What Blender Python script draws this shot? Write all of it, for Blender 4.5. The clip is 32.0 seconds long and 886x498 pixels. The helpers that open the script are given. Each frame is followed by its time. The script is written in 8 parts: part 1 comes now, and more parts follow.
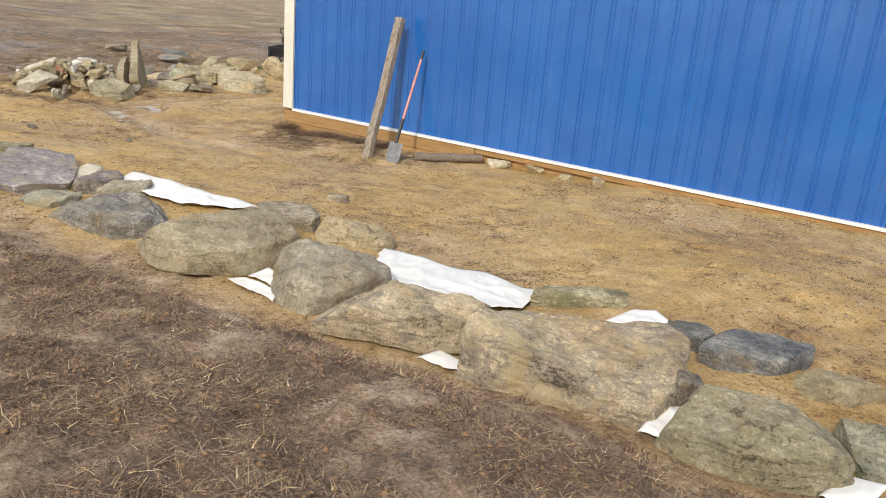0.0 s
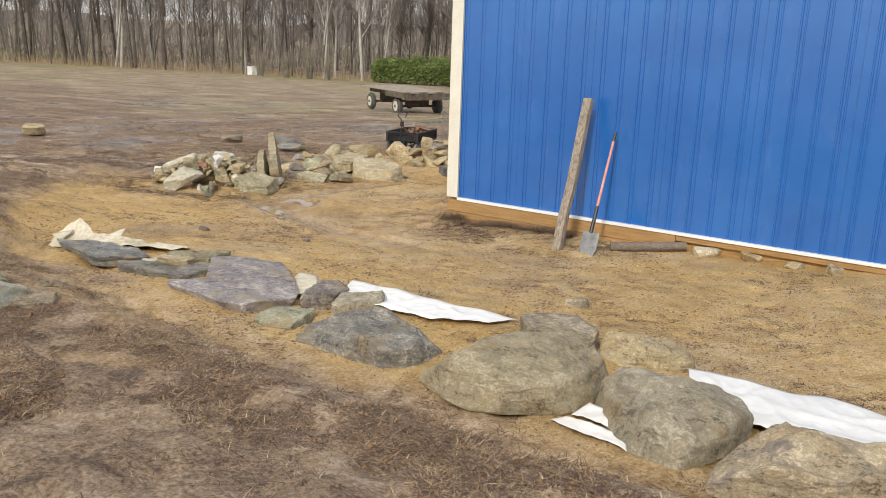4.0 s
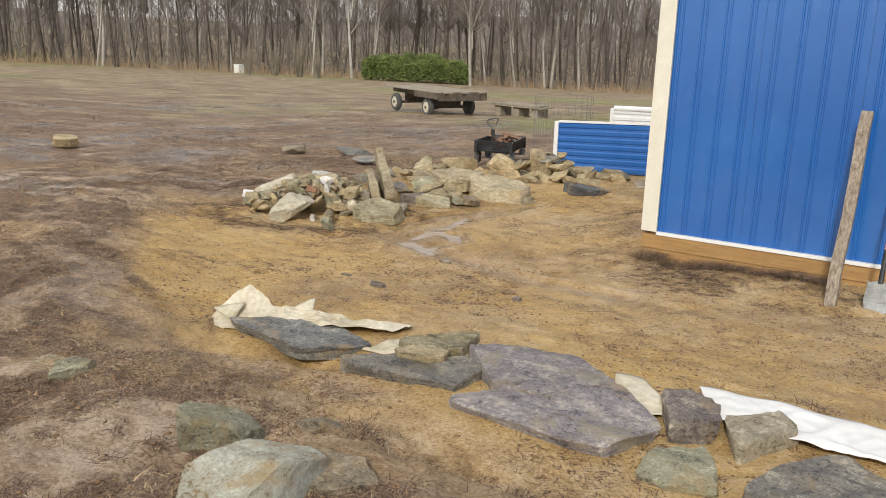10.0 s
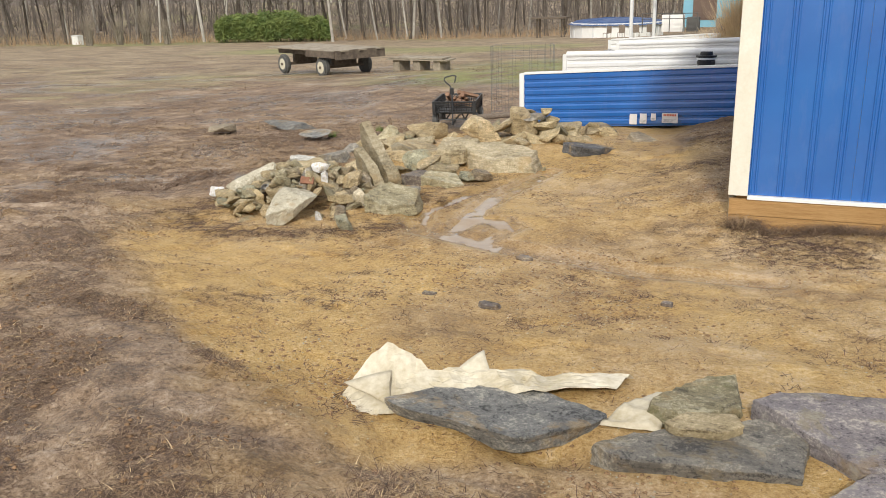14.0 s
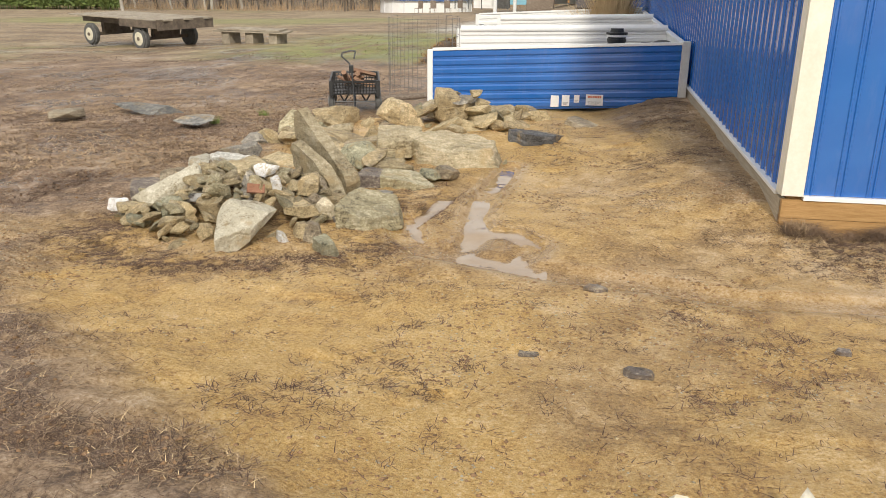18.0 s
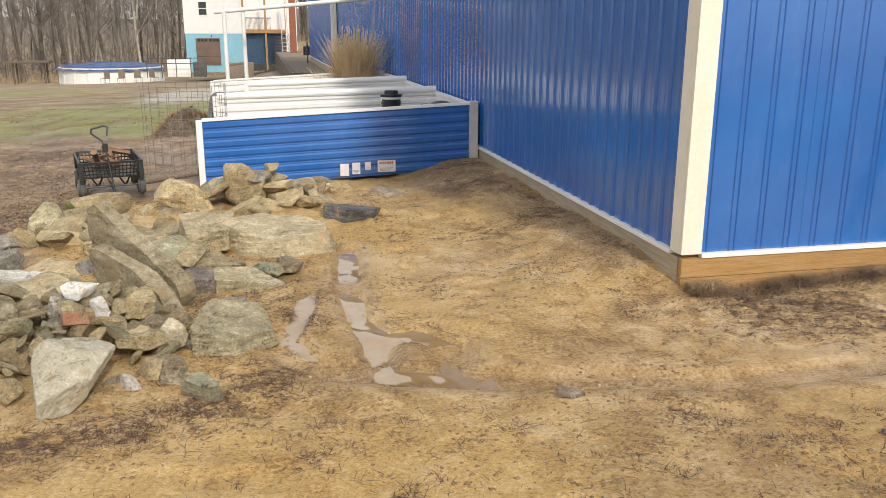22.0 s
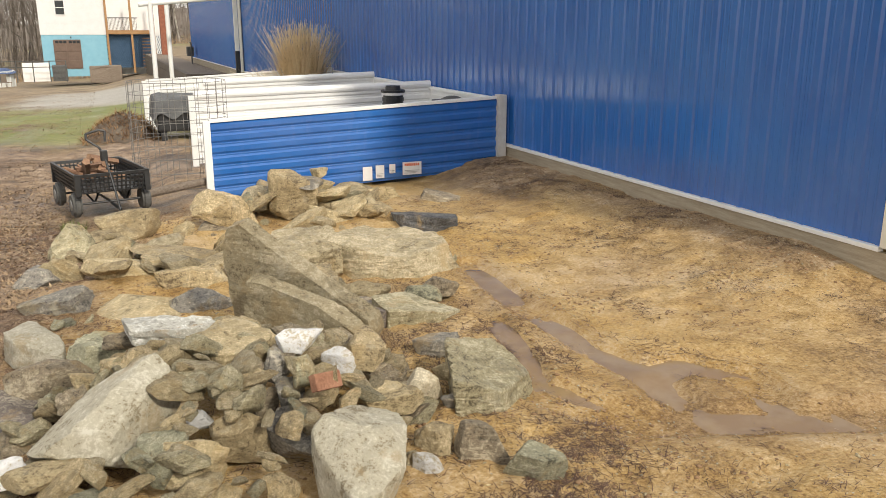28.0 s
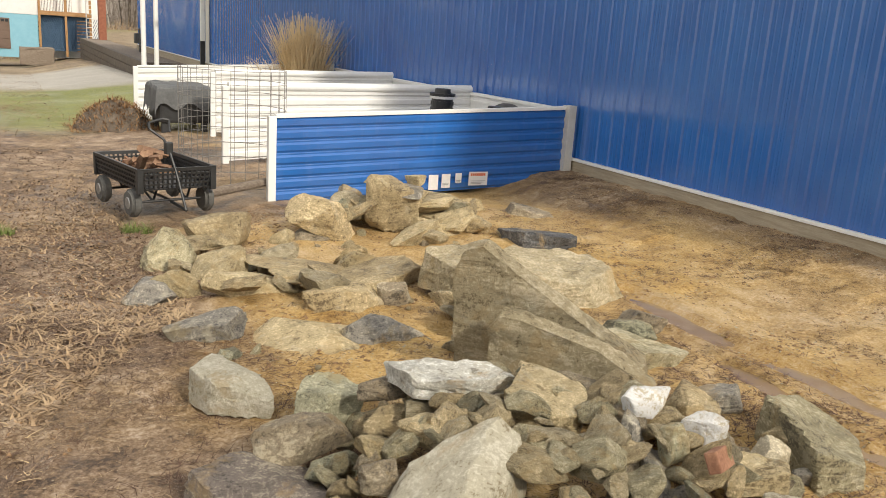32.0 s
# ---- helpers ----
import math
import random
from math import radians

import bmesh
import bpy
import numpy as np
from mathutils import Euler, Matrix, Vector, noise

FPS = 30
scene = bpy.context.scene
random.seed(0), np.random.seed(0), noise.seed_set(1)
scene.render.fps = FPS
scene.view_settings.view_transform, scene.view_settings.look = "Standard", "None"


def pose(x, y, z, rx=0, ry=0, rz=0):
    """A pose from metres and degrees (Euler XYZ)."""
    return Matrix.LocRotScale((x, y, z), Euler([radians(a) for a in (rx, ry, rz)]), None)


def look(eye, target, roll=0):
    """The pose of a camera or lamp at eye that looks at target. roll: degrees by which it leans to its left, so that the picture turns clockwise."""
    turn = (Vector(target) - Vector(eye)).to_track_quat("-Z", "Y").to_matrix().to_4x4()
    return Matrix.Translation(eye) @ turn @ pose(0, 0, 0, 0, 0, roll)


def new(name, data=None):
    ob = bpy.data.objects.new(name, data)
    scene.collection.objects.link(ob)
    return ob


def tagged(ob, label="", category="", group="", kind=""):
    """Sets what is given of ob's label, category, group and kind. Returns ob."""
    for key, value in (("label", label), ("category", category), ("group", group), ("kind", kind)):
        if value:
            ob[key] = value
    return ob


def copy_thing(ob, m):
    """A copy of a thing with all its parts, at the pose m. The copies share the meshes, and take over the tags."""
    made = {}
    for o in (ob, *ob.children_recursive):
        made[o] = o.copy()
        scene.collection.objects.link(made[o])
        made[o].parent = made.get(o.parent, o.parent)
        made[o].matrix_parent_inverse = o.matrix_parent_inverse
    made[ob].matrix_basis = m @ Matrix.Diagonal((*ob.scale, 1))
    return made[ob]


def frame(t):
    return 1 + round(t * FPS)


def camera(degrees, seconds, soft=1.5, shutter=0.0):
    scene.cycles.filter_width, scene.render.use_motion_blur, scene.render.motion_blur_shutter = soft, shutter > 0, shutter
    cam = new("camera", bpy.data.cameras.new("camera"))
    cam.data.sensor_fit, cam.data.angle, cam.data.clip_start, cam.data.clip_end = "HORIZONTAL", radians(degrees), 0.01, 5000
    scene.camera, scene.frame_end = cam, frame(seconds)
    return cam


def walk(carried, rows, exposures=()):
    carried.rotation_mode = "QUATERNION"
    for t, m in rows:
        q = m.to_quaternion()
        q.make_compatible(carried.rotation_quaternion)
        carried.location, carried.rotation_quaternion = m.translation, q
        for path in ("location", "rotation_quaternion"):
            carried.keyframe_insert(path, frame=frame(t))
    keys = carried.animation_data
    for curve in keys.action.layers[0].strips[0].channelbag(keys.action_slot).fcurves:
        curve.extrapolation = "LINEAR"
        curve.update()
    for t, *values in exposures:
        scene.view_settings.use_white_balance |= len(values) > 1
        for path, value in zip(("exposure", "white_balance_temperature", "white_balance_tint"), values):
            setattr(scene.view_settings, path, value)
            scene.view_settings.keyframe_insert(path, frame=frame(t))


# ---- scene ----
cam = camera(56.7, 32.0, soft=0.5)
PATH = [
    (0, (7.779, -8.533, 2.417), (6.818, -6.905, 1.764), 4.71),
    (0.5, (7.541, -8.658, 2.421), (6.575, -7.014, 1.819), 4.01),
    (1, (7.355, -8.684, 2.403), (6.376, -7.043, 1.814), 4.08),
    (1.5, (7.130, -8.625, 2.405), (6.076, -7.030, 1.816), 2.51),
    (2, (6.906, -8.653, 2.398), (5.862, -7.044, 1.831), 2.90),
    (2.5, (6.605, -8.757, 2.405), (5.553, -7.149, 1.848), 1.50),
    (3, (6.378, -8.746, 2.391), (5.329, -7.136, 1.837), 1.58),
    (3.5, (6.156, -8.681, 2.399), (5.066, -7.084, 1.886), 1.17),
    (4, (5.959, -8.693, 2.366), (4.859, -7.097, 1.872), 1.79),
    (4.5, (5.699, -8.784, 2.384), (4.596, -7.189, 1.893), 1.25),
    (6.5, (4.800, -8.598, 2.356), (3.786, -6.942, 1.875), 2.54),
    (7, (4.493, -8.628, 2.377), (3.418, -7.013, 1.891), 1.66),
    (7.5, (4.189, -8.526, 2.340), (3.127, -6.899, 1.863), 2.43),
    (8, (3.916, -8.473, 2.345), (2.795, -6.889, 1.860), 4.45),
    (8.5, (3.584, -8.524, 2.332), (2.436, -6.964, 1.835), 4.18),
    (9, (3.306, -8.473, 2.323), (2.193, -6.891, 1.816), 2.72),
    (9.5, (3.048, -8.311, 2.333), (1.965, -6.706, 1.829), 1.64),
    (10, (2.832, -8.240, 2.317), (1.783, -6.613, 1.816), 1.51),
    (10.5, (2.507, -8.225, 2.321), (1.483, -6.563, 1.886), 0.77),
    (11, (2.254, -8.162, 2.289), (1.269, -6.480, 1.840), 1.20),
    (11.5, (1.953, -8.008, 2.290), (1.000, -6.315, 1.816), 2.86),
    (12, (1.633, -7.989, 2.258), (0.695, -6.315, 1.695), 3.51),
    (12.5, (1.293, -7.950, 2.275), (0.404, -6.266, 1.665), 1.57),
    (13, (1.034, -7.761, 2.258), (0.189, -6.053, 1.649), 0.20),
    (13.5, (0.800, -7.673, 2.253), (-0.001, -5.948, 1.636), -0.20),
    (14, (0.457, -7.670, 2.268), (-0.294, -5.919, 1.661), -1.81),
    (14.5, (0.186, -7.599, 2.250), (-0.527, -5.838, 1.627), -1.38),
    (16.5, (-0.969, -6.918, 2.152), (-1.502, -5.106, 1.495), 0.42),
    (17, (-1.181, -6.756, 2.167), (-1.649, -4.930, 1.499), 1.14),
    (17.5, (-1.495, -6.647, 2.138), (-1.867, -4.796, 1.478), 1.08),
    (18, (-1.673, -6.526, 2.129), (-1.958, -4.663, 1.461), 0.43),
    (18.5, (-1.794, -6.259, 2.090), (-1.914, -4.382, 1.411), 1.68),
    (19, (-2.002, -6.096, 2.085), (-1.989, -4.218, 1.396), 3.52),
    (19.5, (-2.221, -5.989, 2.081), (-2.147, -4.111, 1.398), -0.69),
    (20, (-2.346, -5.853, 2.059), (-2.229, -3.982, 1.363), -0.99),
    (20.5, (-2.462, -5.648, 2.044), (-2.288, -3.768, 1.383), -0.79),
    (21, (-2.708, -5.572, 2.024), (-2.475, -3.697, 1.369), -0.36),
    (21.5, (-2.924, -5.511, 2.039), (-2.617, -3.602, 1.526), -0.08),
    (22, (-2.965, -5.333, 2.012), (-2.552, -3.446, 1.492), 0.14),
    (22.5, (-3.020, -5.135, 2.024), (-2.566, -3.263, 1.487), 1.76),
    (23, (-3.168, -5.054, 2.011), (-2.672, -3.194, 1.468), 2.73),
    (23.5, (-3.436, -4.986, 1.992), (-2.923, -3.133, 1.442), 1.07),
    (24, (-3.563, -4.827, 1.945), (-3.043, -2.979, 1.385), 1.16),
    (24.5, (-3.664, -4.637, 1.949), (-3.121, -2.798, 1.380), 0.74),
    (25, (-3.786, -4.557, 1.927), (-3.209, -2.730, 1.353), 0.67),
    (25.5, (-4.075, -4.471, 1.916), (-3.456, -2.652, 1.361), 0.60),
    (26, (-4.226, -4.331, 1.878), (-3.591, -2.515, 1.330), 1.08),
    (26.5, (-4.319, -4.157, 1.891), (-3.701, -2.338, 1.335), 1.49),
    (28.5, (-4.976, -3.618, 1.793), (-4.198, -1.846, 1.287), -0.10),
    (29, (-5.168, -3.528, 1.769), (-4.348, -1.779, 1.253), 0.59),
    (29.5, (-5.433, -3.448, 1.782), (-4.583, -1.714, 1.263), 1.17),
    (30, (-5.557, -3.236, 1.739), (-4.762, -1.479, 1.211), 1.53),
    (30.5, (-5.639, -3.045, 1.761), (-4.838, -1.291, 1.231), 2.21),
    (31, (-5.837, -2.863, 1.728), (-4.994, -1.120, 1.226), 2.44),
    (31.5, (-6.013, -2.649, 1.727), (-5.134, -0.921, 1.238), 3.01),
    (32, (-6.068, -2.359, 1.701), (-5.160, -0.646, 1.208), 3.90),
]
EXPOSURES = [(0.0, 0.14, 6250, 10), (4.5, 0.06, 6250, 10), (8.0, 0.0, 6300, 10), (11.0, 0.0, 6300, 10), (13.0, 0.12, 6300, 10), (19.0, 0.28, 6550, 10), (23.0, 0.26, 6450, 10), (26.5, 0.26, 6500, 9), (29.0, 0.38, 6750, 9), (32.0, 0.38, 6800, 9)]
walk(cam, [(t, look(eye, target, roll)) for t, eye, target, roll in PATH], EXPOSURES)

# ---------------------------------------------------------------- light
SUN_EL, SUN_AZ = radians(36), Vector((0.24, -0.97, 0.0)).normalized()
world = bpy.data.worlds.new("overcast_sky")
scene.world = world
world.use_nodes = True
wn, wl = world.node_tree.nodes, world.node_tree.links
wn.clear()
sky = wn.new("ShaderNodeTexSky")
sky.sky_type, sky.sun_disc, sky.sun_elevation = "NISHITA", False, SUN_EL
sky.sun_rotation = math.atan2(SUN_AZ.x, SUN_AZ.y)
sky.dust_density, sky.air_density = 3.0, 1.0
bg_sky, bg_cloud, mixer, out = (wn.new("ShaderNodeBackground"), wn.new("ShaderNodeBackground"),
                                wn.new("ShaderNodeMixShader"), wn.new("ShaderNodeOutputWorld"))
bg_sky.inputs["Strength"].default_value = 0.12
bg_cloud.inputs["Color"].default_value = (1.0, 0.965, 0.92, 1)
bg_cloud.inputs["Strength"].default_value = 0.95
mixer.inputs[0].default_value = 0.8
wl.new(sky.outputs[0], bg_sky.inputs["Color"])
wl.new(bg_sky.outputs[0], mixer.inputs[1])
wl.new(bg_cloud.outputs[0], mixer.inputs[2])
wl.new(mixer.outputs[0], out.inputs[0])
sun_data = bpy.data.lights.new("sun", "SUN")
sun_data.energy, sun_data.angle, sun_data.color = 2.3, radians(5), (1.0, 0.93, 0.8)
sun = new("sun", sun_data)
sun.matrix_world = look((0, 0, 30), Vector((0, 0, 30)) - (SUN_AZ * math.cos(SUN_EL) + Vector((0, 0, math.sin(SUN_EL)))))

# ---------------------------------------------------------------- materials
def nodes_of(name):
    m = bpy.data.materials.new(name)
    m.use_nodes = True
    t = m.node_tree
    return m, t, t.nodes["Principled BSDF"]


def ramp(t, stops, fac):
    r = t.nodes.new("ShaderNodeValToRGB")
    els = r.color_ramp.elements
    while len(els) < len(stops):
        els.new(0.5)
    for el, (p, c) in zip(els, stops):
        el.position, el.color = p, (*c, 1)
    t.links.new(fac, r.inputs[0])
    return r.outputs[0]


def noise_out(t, scale, detail=5.0, rough=0.6, vec=None, stretch=None, dist=0.0):
    n = t.nodes.new("ShaderNodeTexNoise")
    n.inputs["Scale"].default_value, n.inputs["Detail"].default_value = scale, detail
    n.inputs["Roughness"].default_value, n.inputs["Distortion"].default_value = rough, dist
    if vec is None:
        vec = t.nodes.new("ShaderNodeTexCoord").outputs["Object"]
    if stretch:
        mp = t.nodes.new("ShaderNodeMapping")
        mp.inputs["Scale"].default_value = stretch
        t.links.new(vec, mp.inputs[0])
        vec = mp.outputs[0]
    t.links.new(vec, n.inputs["Vector"])
    return n.outputs["Fac"]


def mix_col(t, a, b, fac, mode="MIX"):
    n = t.nodes.new("ShaderNodeMix")
    n.data_type, n.blend_type = "RGBA", mode
    for sock, v in ((n.inputs[6], a), (n.inputs[7], b)):
        if isinstance(v, tuple):
            sock.default_value = (*v, 1)
        else:
            t.links.new(v, sock)
    if isinstance(fac, (int, float)):
        n.inputs[0].default_value = fac
    else:
        t.links.new(fac, n.inputs[0])
    return n.outputs[2]


def maths(t, op, a, b=None, clamp=False):
    n = t.nodes.new("ShaderNodeMath")
    n.operation, n.use_clamp = op, clamp
    for sock, v in zip(n.inputs, (a, b)):
        if v is None:
            continue
        if isinstance(v, (int, float)):
            sock.default_value = v
        else:
            t.links.new(v, sock)
    return n.outputs[0]


def bump(t, p, height, strength, dist=0.01):
    b = t.nodes.new("ShaderNodeBump")
    b.inputs["Strength"].default_value, b.inputs["Distance"].default_value = strength, dist
    t.links.new(height, b.inputs["Height"])
    t.links.new(b.outputs[0], p.inputs["Normal"])


def simple(name, c1, c2, scale=8.0, rough=0.7, metal=0.0, bumpy=0.0, stretch=None, spec=0.5, coat=0.0):
    """Two tones broken up by coarse and fine noise."""
    m, t, p = nodes_of(name)
    a = noise_out(t, scale, 6, 0.65, stretch=stretch)
    b = noise_out(t, scale * 7, 4, 0.6, stretch=stretch)
    f = maths(t, "ADD", maths(t, "MULTIPLY", a, 0.65), maths(t, "MULTIPLY", b, 0.35))
    t.links.new(ramp(t, [(0.36, c1), (0.64, c2)], f), p.inputs["Base Color"])
    p.inputs["Roughness"].default_value, p.inputs["Metallic"].default_value = rough, metal
    p.inputs["Specular IOR Level"].default_value = spec
    p.inputs["Coat Weight"].default_value = coat
    if bumpy:
        bump(t, p, b, bumpy)
    return m


def rock_mat(name, dark, mid, light, lichen=0.25, layered=True, stain=0.45, patchy=None):
    """Weathered stone: grain, split layers, blotches, dark stains, pale lichen and a spread of tone from stone to stone."""
    m, t, p = nodes_of(name)
    mid, light = tuple(min(c * 1.3, 0.75) for c in mid), tuple(min(c * 1.4, 0.82) for c in light)
    vec = t.nodes.new("ShaderNodeTexCoord").outputs["Object"]
    info = t.nodes.new("ShaderNodeObjectInfo").outputs["Random"]
    off = t.nodes.new("ShaderNodeVectorMath")
    off.operation = "ADD"
    comb = t.nodes.new("ShaderNodeCombineXYZ")
    for i in range(3):
        t.links.new(maths(t, "MULTIPLY", info, 37.0 + 11 * i), comb.inputs[i])
    t.links.new(vec, off.inputs[0])
    t.links.new(comb.outputs[0], off.inputs[1])
    v = off.outputs[0]

    def patch_of(scale, cut, gain, stretch=None):
        return maths(t, "MULTIPLY", maths(t, "SUBTRACT", noise_out(t, scale, 9, 0.72, v, stretch, dist=0.5), cut, True), gain, True)
    big = noise_out(t, 3.2, 7, 0.62, v, dist=0.4)
    fine = noise_out(t, 75, 7, 0.8, v)
    lay = noise_out(t, 7, 8, 0.75, v, (0.5, 1.0, 5.0) if layered else None, dist=0.7)
    crack = noise_out(t, 18, 9, 0.78, v, dist=1.0)
    f = maths(t, "ADD", maths(t, "ADD", maths(t, "MULTIPLY", big, 0.22), maths(t, "MULTIPLY", crack, 0.3)), maths(t, "ADD", maths(t, "MULTIPLY", lay, 0.2), maths(t, "MULTIPLY", fine, 0.28)))
    col = ramp(t, [(0.447, dark), (0.482, mid), (0.513, mid), (0.55, light)], f)
    if patchy:
        col = mix_col(t, col, patchy, maths(t, "MULTIPLY", patch_of(2.6, 0.54, 16.0), 0.7))
    col = mix_col(t, col, tuple(c * 0.45 for c in mid), maths(t, "MULTIPLY", patch_of(5.5, 0.53, 16.0, (0.6, 1.0, 1.6)), stain))
    col = mix_col(t, col, (0.52, 0.48, 0.38), maths(t, "MULTIPLY", patch_of(8.5, 0.56, 20.0), lichen))
    col = mix_col(t, col, (0.42, 0.29, 0.13), maths(t, "MULTIPLY", patch_of(2.9, 0.54, 14.0), 0.45))
    hue = t.nodes.new("ShaderNodeHueSaturation")
    t.links.new(maths(t, "ADD", maths(t, "MULTIPLY", info, 0.5), 0.8), hue.inputs["Value"])
    t.links.new(col, hue.inputs["Color"])
    t.links.new(hue.outputs[0], p.inputs["Base Color"])
    t.links.new(ramp(t, [(0.35, (0.5,) * 3), (0.65, (0.85,) * 3)], big), p.inputs["Roughness"])
    bump(t, p, maths(t, "ADD", maths(t, "MULTIPLY", fine, 0.5), maths(t, "ADD", maths(t, "MULTIPLY", crack, 0.9), maths(t, "MULTIPLY", lay, 0.7))), 1.0, 0.022)
    return m


def attr(t, name):
    a = t.nodes.new("ShaderNodeAttribute")
    a.attribute_name = name
    return a.outputs["Fac"]


def ground_mat():
    m, t, p = nodes_of("wet_clay_and_mud")
    vec = t.nodes.new("ShaderNodeTexCoord").outputs["Object"]
    big, mid, fine = noise_out(t, 0.55, 6, 0.6, vec), noise_out(t, 4.2, 8, 0.7, vec, dist=0.6), noise_out(t, 45, 6, 0.75, vec)
    f = maths(t, "ADD", maths(t, "MULTIPLY", big, 0.25), maths(t, "ADD", maths(t, "MULTIPLY", mid, 0.4), maths(t, "MULTIPLY", fine, 0.35)))
    grain = noise_out(t, 110, 5, 0.8, vec)
    fc = maths(t, "ADD", maths(t, "MULTIPLY", big, 0.14), maths(t, "ADD", maths(t, "MULTIPLY", mid, 0.24), maths(t, "ADD", maths(t, "MULTIPLY", fine, 0.32), maths(t, "MULTIPLY", grain, 0.3))))
    clay = ramp(t, [(0.425, (0.27, 0.145, 0.045)), (0.465, (0.51, 0.315, 0.1)), (0.51, (0.61, 0.41, 0.155)), (0.57, (0.74, 0.56, 0.32))], fc)
    mud = ramp(t, [(0.43, (0.12, 0.075, 0.045)), (0.475, (0.31, 0.21, 0.125)), (0.52, (0.46, 0.335, 0.22)), (0.57, (0.62, 0.49, 0.37))], f)
    far = ramp(t, [(0.43, (0.1, 0.068, 0.042)), (0.49, (0.24, 0.175, 0.11)), (0.56, (0.46, 0.37, 0.24))], f)
    green = ramp(t, [(0.36, (0.13, 0.17, 0.03)), (0.64, (0.3, 0.35, 0.09))], f)
    gravel = ramp(t, [(0.36, (0.3, 0.28, 0.24)), (0.64, (0.58, 0.55, 0.5))], f)
    col = mix_col(t, mud, clay, attr(t, "clay"))
    soil = ramp(t, [(0.435, (0.055, 0.033, 0.022)), (0.485, (0.19, 0.122, 0.078)), (0.535, (0.33, 0.235, 0.16)), (0.58, (0.5, 0.39, 0.3))], f)
    col = mix_col(t, col, soil, attr(t, "soil"))
    col = mix_col(t, col, far, attr(t, "meadow"))
    col = mix_col(t, col, green, attr(t, "green"))
    col = mix_col(t, col, gravel, attr(t, "gravel"))
    bits = noise_out(t, 30, 5, 0.7, vec, dist=2.2)
    lit = maths(t, "MULTIPLY", maths(t, "SUBTRACT", bits, maths(t, "SUBTRACT", 0.72, maths(t, "MULTIPLY", attr(t, "litter"), 0.3)), True), 13.0, True)
    thatch = ramp(t, [(0.36, (0.045, 0.026, 0.017)), (0.5, (0.16, 0.1, 0.064)), (0.6, (0.38, 0.27, 0.18))], noise_out(t, 85, 5, 0.75, vec, dist=1.5))
    col = mix_col(t, col, thatch, maths(t, "MULTIPLY", lit, maths(t, "SUBTRACT", 1.0, attr(t, "gravel"), True)))
    specks = maths(t, "MULTIPLY", maths(t, "SUBTRACT", noise_out(t, 70, 3, 0.6, vec), 0.64, True), 16.0, True)
    col = mix_col(t, col, (0.52, 0.44, 0.33), maths(t, "MULTIPLY", specks, 0.6))
    wet = attr(t, "wet")
    dark = mix_col(t, col, (0.62, 0.6, 0.58), wet, "MULTIPLY")
    t.links.new(dark, p.inputs["Base Color"])
    dry = ramp(t, [(0.4, (0.55,) * 3), (0.6, (0.9,) * 3)], mid)
    rough = mix_col(t, dry, (0.06, 0.06, 0.06), maths(t, "MULTIPLY", wet, 1.0, True))
    t.links.new(rough, p.inputs["Roughness"])
    h = maths(t, "MULTIPLY", maths(t, "ADD", maths(t, "MULTIPLY", mid, 0.8), maths(t, "MULTIPLY", fine, 0.45)), maths(t, "SUBTRACT", 1.0, wet, True))
    bump(t, p, h, 1.0, 0.045)
    return m


M_GROUND = ground_mat()


def siding_mat(name, c1, c2):
    m, t, p = nodes_of(name)
    vec = t.nodes.new("ShaderNodeTexCoord").outputs["Object"]
    a = noise_out(t, 0.9, 4, 0.6, vec)
    d = noise_out(t, 6, 6, 0.7, vec, (1, 1, 0.25))
    col = ramp(t, [(0.35, c1), (0.65, c2)], a)
    dust = maths(t, "MULTIPLY", maths(t, "SUBTRACT", d, 0.55, True), 2.2, True)
    col = mix_col(t, col, (0.32, 0.36, 0.42), maths(t, "MULTIPLY", dust, 0.16))
    t.links.new(col, p.inputs["Base Color"])
    t.links.new(ramp(t, [(0.3, (0.17,) * 3), (0.7, (0.27,) * 3)], d), p.inputs["Roughness"])
    p.inputs["Specular IOR Level"].default_value = 0.75
    p.inputs["Coat Weight"].default_value, p.inputs["Coat Roughness"].default_value = 0.6, 0.12
    bump(t, p, noise_out(t, 2.2, 3, 0.5, vec), 0.12, 0.01)
    return m


M_BLUE = siding_mat("blue_painted_steel", (0.014, 0.115, 0.42), (0.022, 0.145, 0.48))
M_WHITE_TRIM = simple("cream_white_trim", (0.68, 0.66, 0.56), (0.78, 0.76, 0.68), 5, 0.45, bumpy=0.05)
M_GREY_TRIM = simple("grey_white_trim", (0.5, 0.49, 0.46), (0.62, 0.61, 0.58), 5, 0.5, bumpy=0.05)
M_WHITE = simple("white_painted_steel", (0.78, 0.79, 0.78), (0.87, 0.87, 0.86), 3, 0.42, bumpy=0.05)
M_SKIRT = simple("treated_lumber", (0.3, 0.165, 0.055), (0.47, 0.29, 0.12), 4, 0.75, bumpy=0.4, stretch=(0.7, 9, 9))
M_SKIRT_GREY = simple("weathered_lumber", (0.3, 0.25, 0.18), (0.46, 0.4, 0.3), 4, 0.8, bumpy=0.4, stretch=(9, 0.7, 9))
M_OLDWOOD = simple("weathered_grey_wood", (0.13, 0.095, 0.065), (0.5, 0.44, 0.36), 6, 0.85, bumpy=0.7, stretch=(9, 9, 1.0))
M_LOGWOOD = simple("bare_log_wood", (0.12, 0.09, 0.07), (0.3, 0.25, 0.2), 6, 0.85, bumpy=0.6, stretch=(1, 9, 9))
M_DARKWOOD = simple("dark_wet_wood", (0.06, 0.045, 0.035), (0.18, 0.145, 0.11), 5, 0.7, bumpy=0.6)
